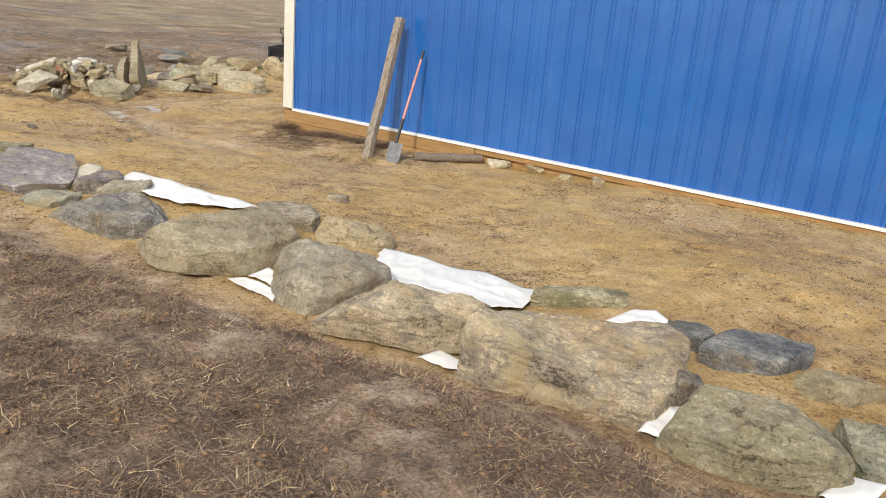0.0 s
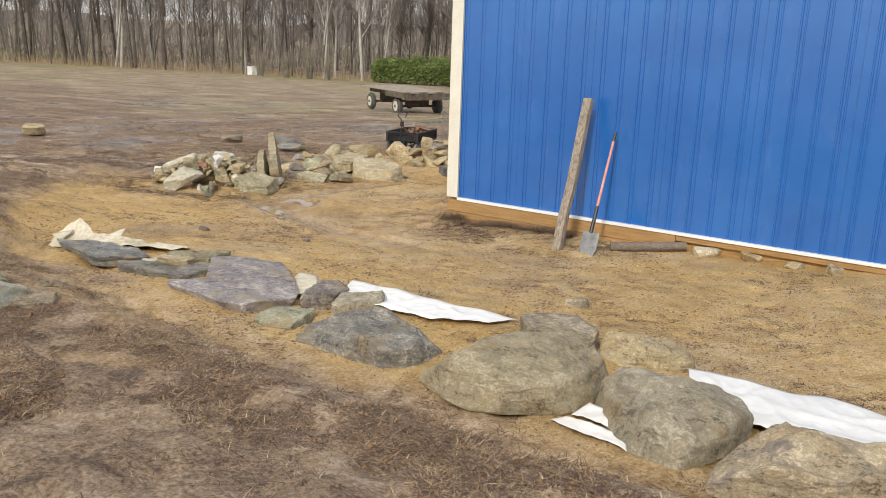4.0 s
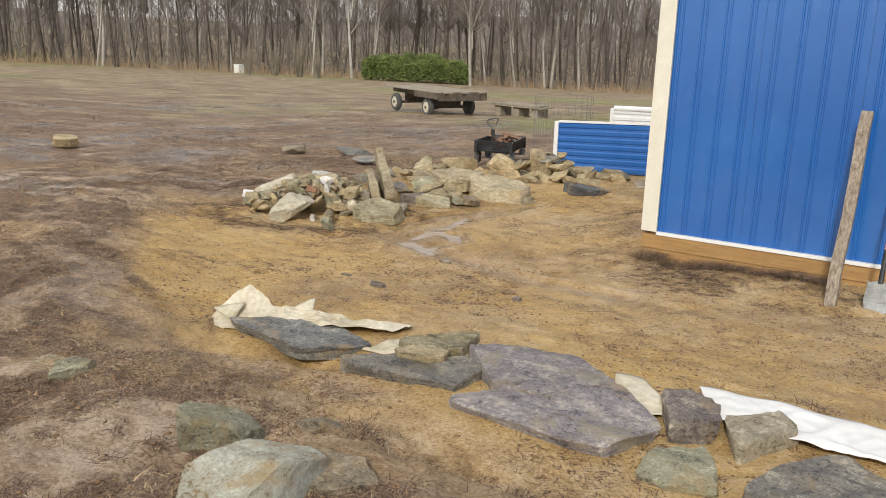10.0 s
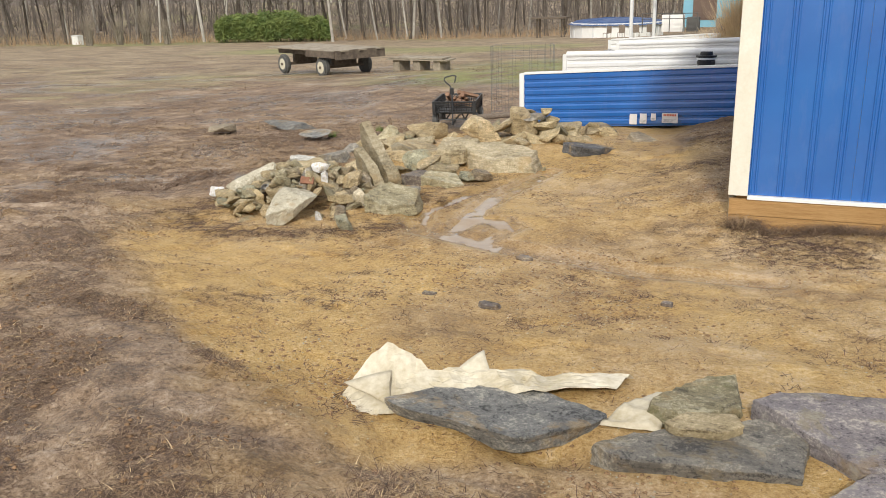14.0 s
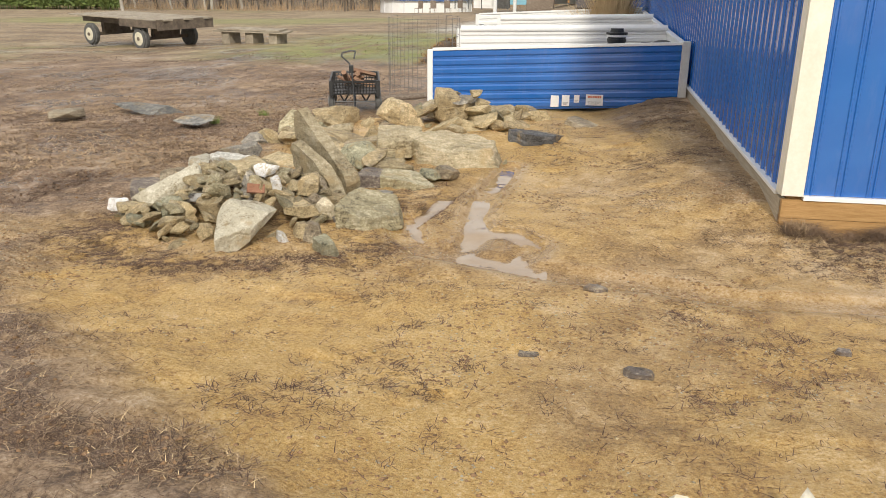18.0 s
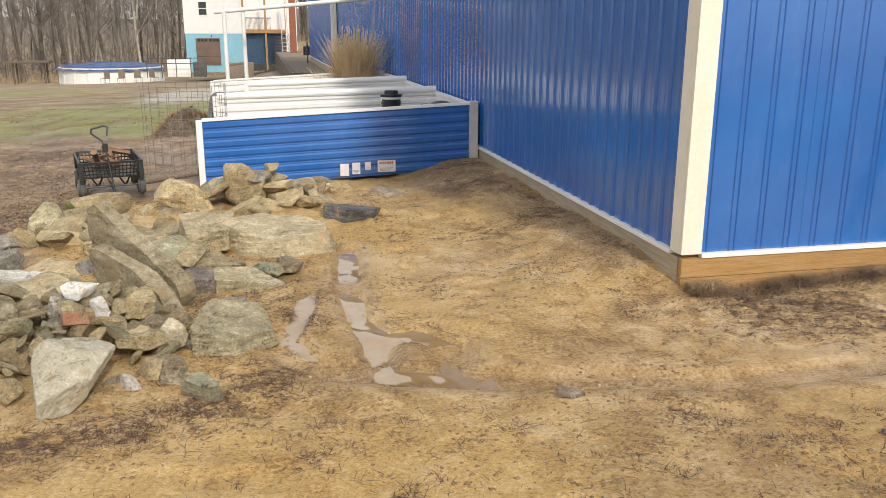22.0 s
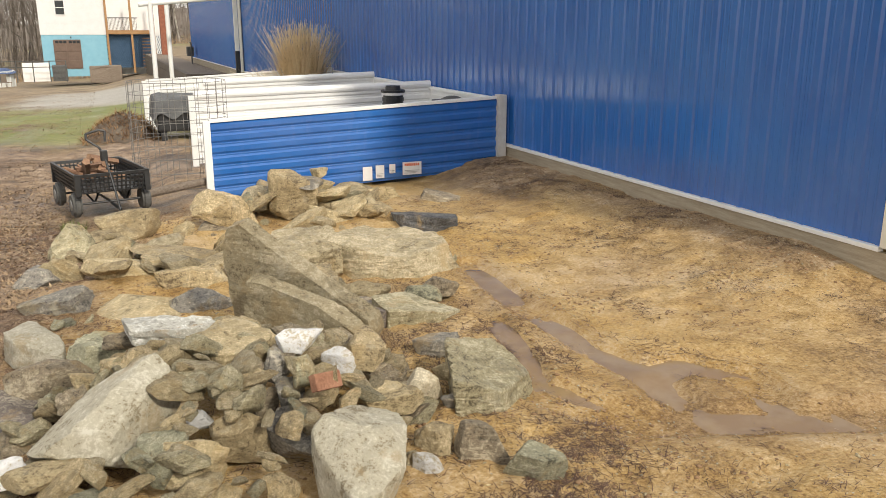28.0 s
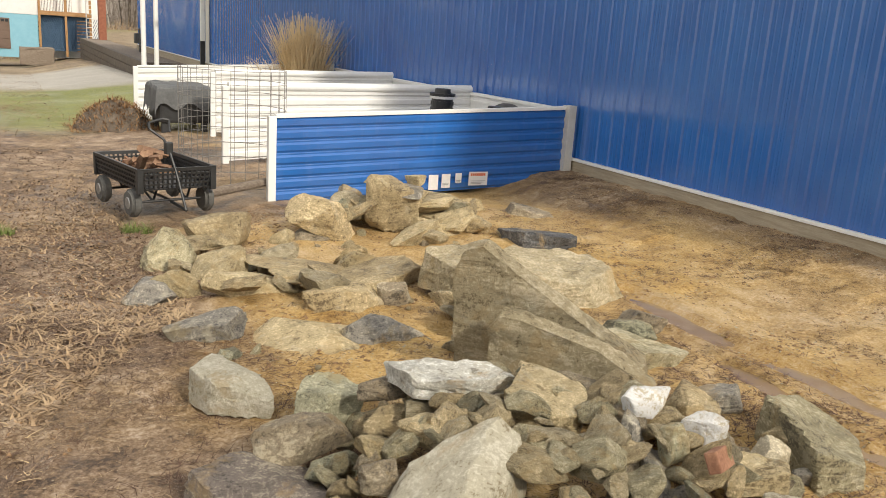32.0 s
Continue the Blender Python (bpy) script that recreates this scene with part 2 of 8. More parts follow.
M_STEEL = simple("worn_grey_steel", (0.2, 0.21, 0.22), (0.42, 0.42, 0.41), 14, 0.45, metal=0.7, bumpy=0.15)
M_BLACK = simple("black_plastic", (0.015, 0.016, 0.018), (0.035, 0.037, 0.04), 10, 0.45, bumpy=0.05)
M_RUBBER = simple("grey_rubber", (0.06, 0.06, 0.06), (0.13, 0.13, 0.125), 9, 0.8, bumpy=0.2)
M_REDGRIP = simple("faded_red_handle", (0.55, 0.14, 0.1), (0.75, 0.42, 0.36), 12, 0.5, bumpy=0.1, stretch=(4, 4, 0.6))
M_CLOTH = simple("muddy_cream_fabric", (0.42, 0.36, 0.24), (0.7, 0.65, 0.53), 4, 0.85, bumpy=0.3)
M_WHITECLOTH = simple("white_fabric", (0.74, 0.73, 0.7), (0.88, 0.88, 0.88), 2, 0.8, bumpy=0.25)
R_TAN = rock_mat("tan_sandstone", (0.14, 0.1, 0.055), (0.33, 0.26, 0.15), (0.5, 0.41, 0.26), 0.3)
R_GREY = rock_mat("grey_brown_stone", (0.09, 0.072, 0.05), (0.24, 0.195, 0.135), (0.42, 0.36, 0.26), 0.35)
R_BLUE = rock_mat("blue_grey_slate", (0.085, 0.08, 0.078), (0.21, 0.195, 0.17), (0.4, 0.365, 0.3), 0.45, True, 0.5, (0.3, 0.24, 0.14))
R_DARK = rock_mat("dark_slate", (0.05, 0.05, 0.05), (0.145, 0.145, 0.14), (0.3, 0.285, 0.25), 0.25)
R_GREEN = rock_mat("green_grey_stone", (0.1, 0.098, 0.068), (0.25, 0.24, 0.165), (0.4, 0.385, 0.28), 0.25, True, 0.35, (0.32, 0.26, 0.14))
R_PALE = rock_mat("pale_grey_stone", (0.2, 0.16, 0.105), (0.38, 0.33, 0.235), (0.55, 0.5, 0.39), 0.25, False)
R_SLATE = rock_mat("purple_grey_slate", (0.085, 0.075, 0.085), (0.235, 0.21, 0.215), (0.42, 0.38, 0.34), 0.45, True, 0.4, (0.36, 0.31, 0.21))
R_RUSTY = rock_mat("rusty_pale_stone", (0.22, 0.15, 0.06), (0.37, 0.36, 0.29), (0.46, 0.47, 0.41), 0.15, False, 0.3, (0.42, 0.28, 0.11))
R_CHALK = rock_mat("pale_chalky_stone", (0.27, 0.22, 0.14), (0.4, 0.37, 0.285), (0.5, 0.475, 0.4), 0.15, False, 0.2)
R_CREAM = rock_mat("cream_sandstone", (0.17, 0.13, 0.07), (0.31, 0.26, 0.165), (0.44, 0.38, 0.27), 0.3)
R_OLIVE = rock_mat("olive_grey_stone", (0.12, 0.1, 0.06), (0.29, 0.255, 0.16), (0.45, 0.41, 0.29), 0.3)
R_WHITE = rock_mat("white_quartz", (0.5, 0.44, 0.32), (0.68, 0.66, 0.6), (0.8, 0.79, 0.76), 0.1, False)
R_YELLOW = rock_mat("yellow_brown_stone", (0.2, 0.15, 0.08), (0.36, 0.29, 0.17), (0.5, 0.42, 0.27), 0.25)
R_LICHEN = rock_mat("lichened_brown_stone", (0.16, 0.12, 0.075), (0.34, 0.275, 0.18), (0.5, 0.42, 0.3), 0.3, True, 0.6, (0.2, 0.17, 0.16))
R_BROWN = rock_mat("brown_layered_stone", (0.1, 0.08, 0.06), (0.27, 0.22, 0.16), (0.46, 0.38, 0.25), 0.3, True, 0.6, (0.5, 0.4, 0.22))
R_MOSS = rock_mat("mossy_brown_stone", (0.1, 0.085, 0.05), (0.22, 0.19, 0.11), (0.4, 0.36, 0.24), 0.3, True, 0.6, (0.2, 0.2, 0.09))
R_DUSK = rock_mat("dark_purple_stone", (0.06, 0.05, 0.045), (0.15, 0.125, 0.11), (0.32, 0.28, 0.22), 0.3)
R_SPECK = rock_mat("speckled_concrete", (0.22, 0.2, 0.16), (0.4, 0.39, 0.35), (0.58, 0.58, 0.55), 0.5, False, 0.5)
R_COAL = rock_mat("black_slate", (0.03, 0.03, 0.03), (0.07, 0.07, 0.072), (0.15, 0.15, 0.15), 0.1)
M_BRICK = simple("red_brick", (0.19, 0.085, 0.05), (0.36, 0.19, 0.12), 9, 0.9, bumpy=0.6)
M_STRAW = simple("dead_grass", (0.24, 0.155, 0.09), (0.5, 0.37, 0.23), 5, 0.9)
M_THATCH = simple("dark_thatch", (0.05, 0.03, 0.02), (0.2, 0.125, 0.08), 5, 0.9)
M_WEED = simple("dry_brown_weed", (0.1, 0.062, 0.04), (0.32, 0.22, 0.14), 6, 0.9)
M_CLUMP = simple("pale_tall_grass", (0.6, 0.45, 0.25), (0.85, 0.7, 0.45), 3, 0.85)
M_LIVEGRASS = simple("live_grass", (0.09, 0.13, 0.03), (0.2, 0.26, 0.07), 1.3, 0.8)
M_PLUME = simple("dry_ornamental_grass", (0.48, 0.34, 0.17), (0.78, 0.62, 0.39), 3, 0.85)
M_BARK = simple("winter_bark", (0.05, 0.04, 0.033), (0.17, 0.145, 0.12), 1.2, 0.9)
M_STEM = simple("grey_brown_stems", (0.2, 0.17, 0.13), (0.36, 0.32, 0.26), 2.0, 0.9)
M_BARK_PALE = simple("pale_bark", (0.3, 0.28, 0.25), (0.55, 0.52, 0.47), 1.2, 0.9)
M_TWIG = simple("bare_twigs", (0.13, 0.108, 0.092), (0.27, 0.235, 0.21), 0.4, 0.95)
# Bark made paler than the near trees' to put distance haze into its colour.
M_HAZEBARK = simple("haze_paled_bark", (0.11, 0.095, 0.083), (0.28, 0.25, 0.225), 0.3, 0.95)
# Distance haze is painted into this pale grey backdrop colour.
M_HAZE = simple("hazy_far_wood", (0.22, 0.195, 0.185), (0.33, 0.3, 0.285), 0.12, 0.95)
M_LEAF = simple("bamboo_leaves", (0.06, 0.115, 0.025), (0.24, 0.29, 0.08), 0.9, 0.6)

# ---------------------------------------------------------------- geometry helpers
def lattice(i, j, k, seed):
    h = (i * 374761393 + j * 668265263 + k * 2147483647 + seed * 1274126177) & 0xFFFFFFFF
    h = ((h ^ (h >> 13)) * 1274126177) & 0xFFFFFFFF
    h = h ^ (h >> 16)
    return (h & 0xFFFFFF) / float(0xFFFFFF) * 2 - 1


def vnoise(p, seed=0):
    """Smooth noise of points (n, 3), from -1 to 1."""
    q = np.floor(p).astype(np.int64)
    f = p - q
    f = f * f * (3 - 2 * f)
    r = 0
    for a in (0, 1):
        for b in (0, 1):
            for c in (0, 1):
                w = (f[:, 0] if a else 1 - f[:, 0]) * (f[:, 1] if b else 1 - f[:, 1]) * (f[:, 2] if c else 1 - f[:, 2])
                r = r + w * lattice(q[:, 0] + a, q[:, 1] + b, q[:, 2] + c, seed)
    return r


def fbm(p, seed=0, octaves=4, gain=0.5):
    r, amp = 0, 1.0
    for o in range(octaves):
        r = r + amp * vnoise(p * 2.03 ** o + 17.3 * o, seed + o)
        amp *= gain
    return r


def smooth(a, b, x):
    t = np.clip((x - a) / (b - a), 0, 1)
    return t * t * (3 - 2 * t)


def part(name, bm, material, parent=None, label=""):
    """Links a bmesh as one mesh object, under a thing or a part if there is one."""
    me = bpy.data.meshes.new(name)
    bm.to_mesh(me)
    bm.free()
    me.materials.append(material)
    ob = new(name, me)
    if parent is not None:
        ob.parent = parent
        ob.matrix_parent_inverse = parent.matrix_basis.inverted()
    if label:
        ob["label"] = label
    return ob


def arrays(name, verts, faces, material, parent=None, label="", flat=True):
    me = bpy.data.meshes.new(name)
    me.from_pydata([tuple(v) for v in verts], [], [tuple(f) for f in faces])
    me.materials.append(material)
    if not flat:
        me.polygons.foreach_set("use_smooth", [True] * len(me.polygons))
    ob = new(name, me)
    if parent is not None:
        ob.parent = parent
        ob.matrix_parent_inverse = parent.matrix_basis.inverted()
    if label:
        ob["label"] = label
    return ob


def soup(name, v, f, material, parent=None, label=""):
    """A large mesh from numpy arrays; f is (n, 3) or (n, 4)."""
    me = bpy.data.meshes.new(name)
    n, k = f.shape
    me.vertices.add(len(v))
    me.vertices.foreach_set("co", np.asarray(v, np.float32).ravel())
    me.loops.add(n * k)
    me.loops.foreach_set("vertex_index", f.astype(np.int32).ravel())
    me.polygons.add(n)
    me.polygons.foreach_set("loop_start", np.arange(0, n * k, k, dtype=np.int32))
    me.update(calc_edges=True)
    me.materials.append(material)
    ob = new(name, me)
    if parent is not None:
        ob.parent = parent
        ob.matrix_parent_inverse = parent.matrix_basis.inverted()
    if label:
        ob["label"] = label
    return ob


def thing(name, x=0.0, y=0.0, z=0.0, rz=0.0, label="", category="", group="", kind=""):
    ob = new(name)
    ob.empty_display_size = 0.1
    ob.matrix_basis = pose(x, y, z, 0, 0, rz)
    return tagged(ob, label, category, group, kind)


def box(bm, lo, hi, bevel=0.0, m=None):
    c = [(a + b) / 2 for a, b in zip(lo, hi)]
    s = [abs(b - a) for a, b in zip(lo, hi)]
    r = bmesh.ops.create_cube(bm, size=1, matrix=Matrix.Translation(c) @ Matrix.Diagonal((*s, 1)))
    vs = r["verts"]
    if bevel:
        es = list({e for v in vs for e in v.link_edges})
        vs = list({v for g in bmesh.ops.bevel(bm, geom=es, offset=bevel, segments=2, affect="EDGES", profile=0.6)["verts"] for v in (g,)} | {v for v in vs if v.is_valid})
    if m is not None:
        bmesh.ops.transform(bm, matrix=m, verts=vs)
    return vs


def tube(bm, a, b, r0, r1=None, seg=10, caps=True):
    a, b = Vector(a), Vector(b)
    d = b - a
    m = Matrix.Translation((a + b) / 2) @ d.to_track_quat("Z", "Y").to_matrix().to_4x4()
    return bmesh.ops.create_cone(bm, cap_ends=caps, segments=seg, radius1=r0, radius2=r0 if r1 is None else r1, depth=d.length, matrix=m)["verts"]


def ico(level):
    bm = bmesh.new()
    bmesh.ops.create_icosphere(bm, subdivisions=level, radius=1)
    v = np.array([x.co[:] for x in bm.verts])
    f = np.array([[x.index for x in q.verts] for q in bm.faces])
    bm.free()
    return v / np.linalg.norm(v, axis=1)[:, None], f


ICO = {k: ico(k) for k in (2, 3, 4, 5)}


def cut_stone(planes, half, seed, level, hard, rough, layers=0.0, steps=0.0):
    """A stone bounded by planes (normal, distance), with worn edges, ledges, split layers and a rough skin."""
    d, f = ICO[level]
    half = np.array(half)
    u = d * half
    acc = 0
    for n, c in planes:
        n = n / np.linalg.norm(n)
        acc = acc + (np.maximum(u[:, 0] * n[0] + u[:, 1] * n[1] + u[:, 2] * n[2], 0) / c) ** hard
    v = u * (acc ** (-1 / hard))[:, None]
    m = half.mean()
    p = v / m
    out = d * half.min()
    side = np.sqrt(np.clip(1 - d[:, 2] ** 2, 0, 1))
    if layers:
        s = np.round(2.5 * fbm(np.stack([p[:, 0] * 1.3, p[:, 1] * 1.3, v[:, 2] * 22 + 2 * vnoise(p * 1.5, seed + 4)], 1), seed + 9, 2)) / 2.5
        v[:, :2] *= (1 + layers * s * side)[:, None]
    if steps:
        q = fbm(np.stack([v[:, 0] * 3.2, v[:, 1] * 5.5, 0 * p[:, 0]], 1), seed + 31, 4, 0.55)
        v[:, 2] += steps * (np.floor(q * 3.5) / 3.5) * smooth(0.15, 0.5, d[:, 2])
    chips_ = -np.clip(fbm(p * 2.6, seed + 70, 3) - 0.2, 0, 1) * 3.0
    skin = fbm(p * 1.5, seed, 3, 0.5) * 0.8 + chips_ - np.abs(fbm(p * 4, seed + 20, 4, 0.6)) * 1.2 + fbm(p * 13, seed + 50, 3, 0.6) * 0.35
    return v + out * (skin * rough)[:, None], f


def rock_arrays(size, seed, level=4, cuts=9, square=3.0, rough=0.045, layers=0.0, flat_top=0.0):
    """A broken stone about size metres long, wide and high, bounded by slanting facets."""
    rng = np.random.RandomState(seed)
    half = np.array(size) / 2
    k = 3 + cuts // 4 + rng.randint(0, 2)
    planes = []
    start = rng.uniform(0, 2 * np.pi)
    for i in range(k):
        az = start + 2 * np.pi * (i + rng.uniform(-0.4, 0.4)) / k
        lean = rng.uniform(-0.15, 0.3) if flat_top else rng.uniform(-0.45, 0.6)
        n = np.array([np.cos(az) / half[0], np.sin(az) / half[1], lean / half[2]])
        planes.append((n, rng.uniform(0.7, 0.98) / np.linalg.norm(n)))
    lean = 0.1 if flat_top else 0.45
    for sgn in (1, -1):
        n = np.array([rng.uniform(-lean, lean) / half[0], rng.uniform(-lean, lean) / half[1], sgn / half[2]])
        planes.append((n, rng.uniform(0.75, 0.97) / np.linalg.norm(n)))
    for i in range(cuts - 3 if not flat_top else 3):
        n = rng.normal(size=3)
        n = n / np.linalg.norm(n) / half
        planes.append((n, rng.uniform(0.8, 1.06) / np.linalg.norm(n)))
    hard = 12.0 if square < 2.7 else (40.0 if square < 3.3 else 70.0)
    v, f = cut_stone(planes, half, seed, level, hard, rough, layers, 0.02 if flat_top else 0.0)
    v = v - (v.max(0) + v.min(0)) / 2
    return v / v.max(0) * half, f


def slab_arrays(corners, thick, seed, level=5, hard=60.0, rough=0.05, layers=0.012, steps=0.012, slope=(0.0, 0.0), tip=(-0.2, 0.15), ref=1.0, facets=0):
    """A split slab with a many-cornered outline, its top at z = 0; tip leans the sides, ref is the height at which they meet the outline."""
    rng = np.random.RandomState(seed)
    c = np.array(corners)
    half = np.array([np.abs(c[:, 0]).max(), np.abs(c[:, 1]).max(), thick / 2])
    planes = []
    for a, b in zip(c, np.roll(c, -1, 0)):
        e = b - a
        n = np.array([e[1], -e[0]]) / np.hypot(*e)
        lean = rng.uniform(*tip)
        w = np.array([n[0], n[1], lean])
        planes.append((w, (n[0] * a[0] + n[1] * a[1] + lean * ref * thick / 2) / np.linalg.norm(w)))
    for i in range(facets):
        az = 2 * np.pi * (i + rng.uniform(0, 0.8)) / facets
        w = np.array([np.cos(az), np.sin(az), rng.uniform(1.2, 3.0)])
        planes.append((w, (0.5 * half[:2].min() + w[2] * thick * 0.36) / np.linalg.norm(w)))
    planes.append((np.array([slope[0], slope[1], 1.0]), thick / 2))
    planes.append((np.array([0, 0, -1.0]), thick / 2))
    v, f = cut_stone(planes, half, seed, level, hard, rough, layers, steps)
    return v - np.array([0, 0, thick / 2]), f


def link_stone(name, v, f, mat):
    me = bpy.data.meshes.new(name)
    me.from_pydata(v.tolist(), [], f.tolist())
    me.materials.append(mat)
    me.polygons.foreach_set("use_smooth", [True] * len(me.polygons))
    me.set_sharp_from_angle(angle=radians(24))
    return new(name, me)


def slab_stone(name, x, y, top, corners, thick, seed, mat, label, group="", **kw):
    """A slab lying with its top at the height given."""
    v, f = slab_arrays(corners, thick, seed, **kw)
    ob = link_stone(name, v, f, mat)
    ob.matrix_basis = pose(x, y, top)
    return tagged(ob, label, "rock", group)


def rock(name, x, y, z, size, yaw=0.0, seed=1, mat=None, level=4, tilt=(0, 0), label="", category="rock", group="", parent=None, **kw):
    """A stone with its middle at (x, y, z)."""
    v, f = rock_arrays(size, seed, level, **kw)
    ob = link_stone(name, v, f, mat or R_GREY)
    ob.matrix_basis = pose(x, y, z, tilt[0], tilt[1], yaw)
    if parent is not None:
        ob.parent = parent
        ob.matrix_parent_inverse = parent.matrix_basis.inverted()
        return ob
    return tagged(ob, label, category, group)

# ---------------------------------------------------------------- ground
def away(x, y):
    """Metres from the pile towards the woods."""
    return -0.51 * (x + 3) + 0.86 * y


def bank_side(x, y):
    return np.maximum(-(y + 4.9), -0.64 * (x + 1.5) - 0.77 * (y + 4.9)) + 0.28 * smooth(-0.9, -1.6, x) * smooth(-4.2, -4.9, y)


def line_mask(x, y, pts, width):
    """1 on a chain of points, 0 past its width."""
    best = np.full(np.shape(x), 1e9)
    for (ax, ay), (bx, by) in zip(pts, pts[1:]):
        dx, dy = bx - ax, by - ay
        k = np.clip(((x - ax) * dx + (y - ay) * dy) / (dx * dx + dy * dy), 0, 1)
        best = np.minimum(best, np.hypot(x - ax - k * dx, y - ay - k * dy))
    return 1 - smooth(width * 0.45, width, best)


RILL = [(-2.98, -0.25), (-2.81, -0.7), (-2.62, -0.92), (-2.38, -1.0), (-2.12, -1.1), (-1.7, -1.25), (-1.2, -1.32), (-0.5, -1.55), (0.4, -1.5)]
RILL_UP = [(-2.25, 2.0), (-2.38, 0.9), (-2.4, 0.0), (-2.33, -0.5), (-2.38, -0.95)]
RILL_WEST = [(-2.6, 1.3), (-2.7, 0.6), (-2.78, 0.05), (-2.9, -0.35)]
RILL_SIDE = [(-2.33, -0.5), (-2.08, -0.42), (-1.88, -0.66), (-1.97, -1.08)]

ROW = [(-0.5, -4.5), (0.4, -4.5), (1.4, -4.55), (2.8, -4.75), (4.0, -4.85), (5.6, -5.0), (7.6, -5.0)]


def dry_land(x, y):
    """The height of the ground, without its rills and fine relief."""
    floor = 0.11 + 0.33 * smooth(1, 7, x) * (1 - 0.5 * smooth(-2.2, 0.0, y)) + 0.24 * smooth(-0.9, -4.6, y) * (1 - 0.85 * smooth(2.4, 4.6, x)) - 0.05 * smooth(0.2, 1.5, y) + 0.05 * smooth(-1.3, -0.1, y) * smooth(0.2, 2, x)
    d = np.maximum(away(x, y), 0)
    near = np.minimum(d, 25)
    north = 0.09 - 0.012 * near - 0.0009 * near * near - 0.045 * np.clip(d - 25, 0, 80) + smooth(-6, -1, x) * 0.018 * np.clip(d - 5, 0, 40) + 0.026 * np.maximum(-x - 18 - 0.2 * y, 0)
    floor = floor + (north - floor) * np.maximum(smooth(-3.6, -5.4, x), smooth(5.5, 8.0, y) * smooth(0.5, -1.0, x))
    top = 0.42 + 0.2 * smooth(-5.5, -2, x) + 0.31 * smooth(-1, 6.5, x) - 0.03 * np.maximum(-x - 5, 0)
    top = top - 0.1 * smooth(0.5, 4.0, x) + 0.15 * np.clip(-6.3 - y, 0, 1.1) * smooth(-1.5, 1.5, x)
    top = np.maximum(top, north)
    by = smooth(-0.6, -1.6, x)
    b = smooth(0.0, 1.0, (bank_side(x, y) - 0.4 * smooth(-1.0, 2.5, x) + 0.1 + 0.5 * by) / (1.0 + 0.75 * by)) * (1 - smooth(-5.5, -9.0, x) * smooth(-4.0, 1.0, y))
    z = floor + (top - floor) * b
    z = z + 0.19 * smooth(-1.4, -0.05, x) * smooth(-0.6, 1.0, y) * (1 - smooth(6, 8, y)) * (x < 0.3)
    z = z + 0.1 * np.exp(-((x - 7.0) ** 2 + (y + 2.7) ** 2) / 0.5)
    z = z - 0.1 * smooth(4.2, 5.1, y) * smooth(-3.9, -4.4, x) * (1 - smooth(9, 13, y))
    ledge = (0.385 + 0.01 * (x + 1)) - z
    z = z + np.maximum(ledge, 0) * line_mask(x, y, ROW, 1.5)
    z = z - 0.085 * smooth(4.5, 5.5, y) * (1 - smooth(6.4, 7.6, y)) * smooth(-5.0, -3.6, x) * (1 - smooth(-1.3, -0.5, x))
    return z - 0.12 * np.exp(-((x + 0.42) ** 2 / 0.06 + (y + 4.66) ** 2 / 0.02))


def rills(x, y, wide=1.0):
    return np.maximum(np.maximum(line_mask(x, y, RILL, 0.19 * wide), line_mask(x, y, RILL_UP, 0.14 * wide)), np.maximum(line_mask(x, y, RILL_WEST, 0.11 * wide), line_mask(x, y, RILL_SIDE, 0.14 * wide)))


def land(x, y):
    """The height of the ground, without its fine relief."""
    return dry_land(x, y) - 0.04 * rills(x, y)


def lawn_side(x, y):
    return smooth(0.05, 0.5, bank_side(x, y) - 0.4 * smooth(-1.0, 2.5, x))


def mat_mask(x, y):
    """1 where dead grass and roots lie matted on the ground, 0 on bare mud."""
    p = np.stack([x, y, 0 * x], 1)
    n = fbm(p * 2.6, 61, 5, 0.68)
    lawn = lawn_side(x, y) * (1 - 0.45 * smooth(-6, -9, x))
    west = 0.8 * smooth(-5.2, -7.5, x) * (1 - lawn)
    rim = np.exp(-((np.hypot((x + 4.3) / 1.35, (y + 0.6) / 1.1) - 0.9) / 0.16) ** 2) * (y < 0.4)
    strip = np.exp(-((y + 0.4 + 0.1 * np.sin(x * 2)) / 0.26) ** 2) * (x > -0.6) * (x < 2.6)
    side = 0.5 * smooth(-1.6, -0.6, x) * (y > 0.2) * (x < 0)
    heap = 0.75 * (1 - smooth(0.75, 1.1, np.hypot((x + 4.7) / 2.0, (y - 0.9) / 2.9))) * (1 - lawn)
    spots = smooth(0.3, 0.55, fbm(p * 5.0, 71, 3, 0.6) + 0.5 * fbm(p * 0.8, 72, 2)) * (np.hypot(x, y + 1) < 9) * (1 - lawn)
    return np.clip(lawn * smooth(-0.25, 0.3, n) + west * smooth(-0.1, 0.4, n) + (rim + strip + side + heap) * smooth(-0.4, 0.2, n) + 0.32 * spots, 0, 1)


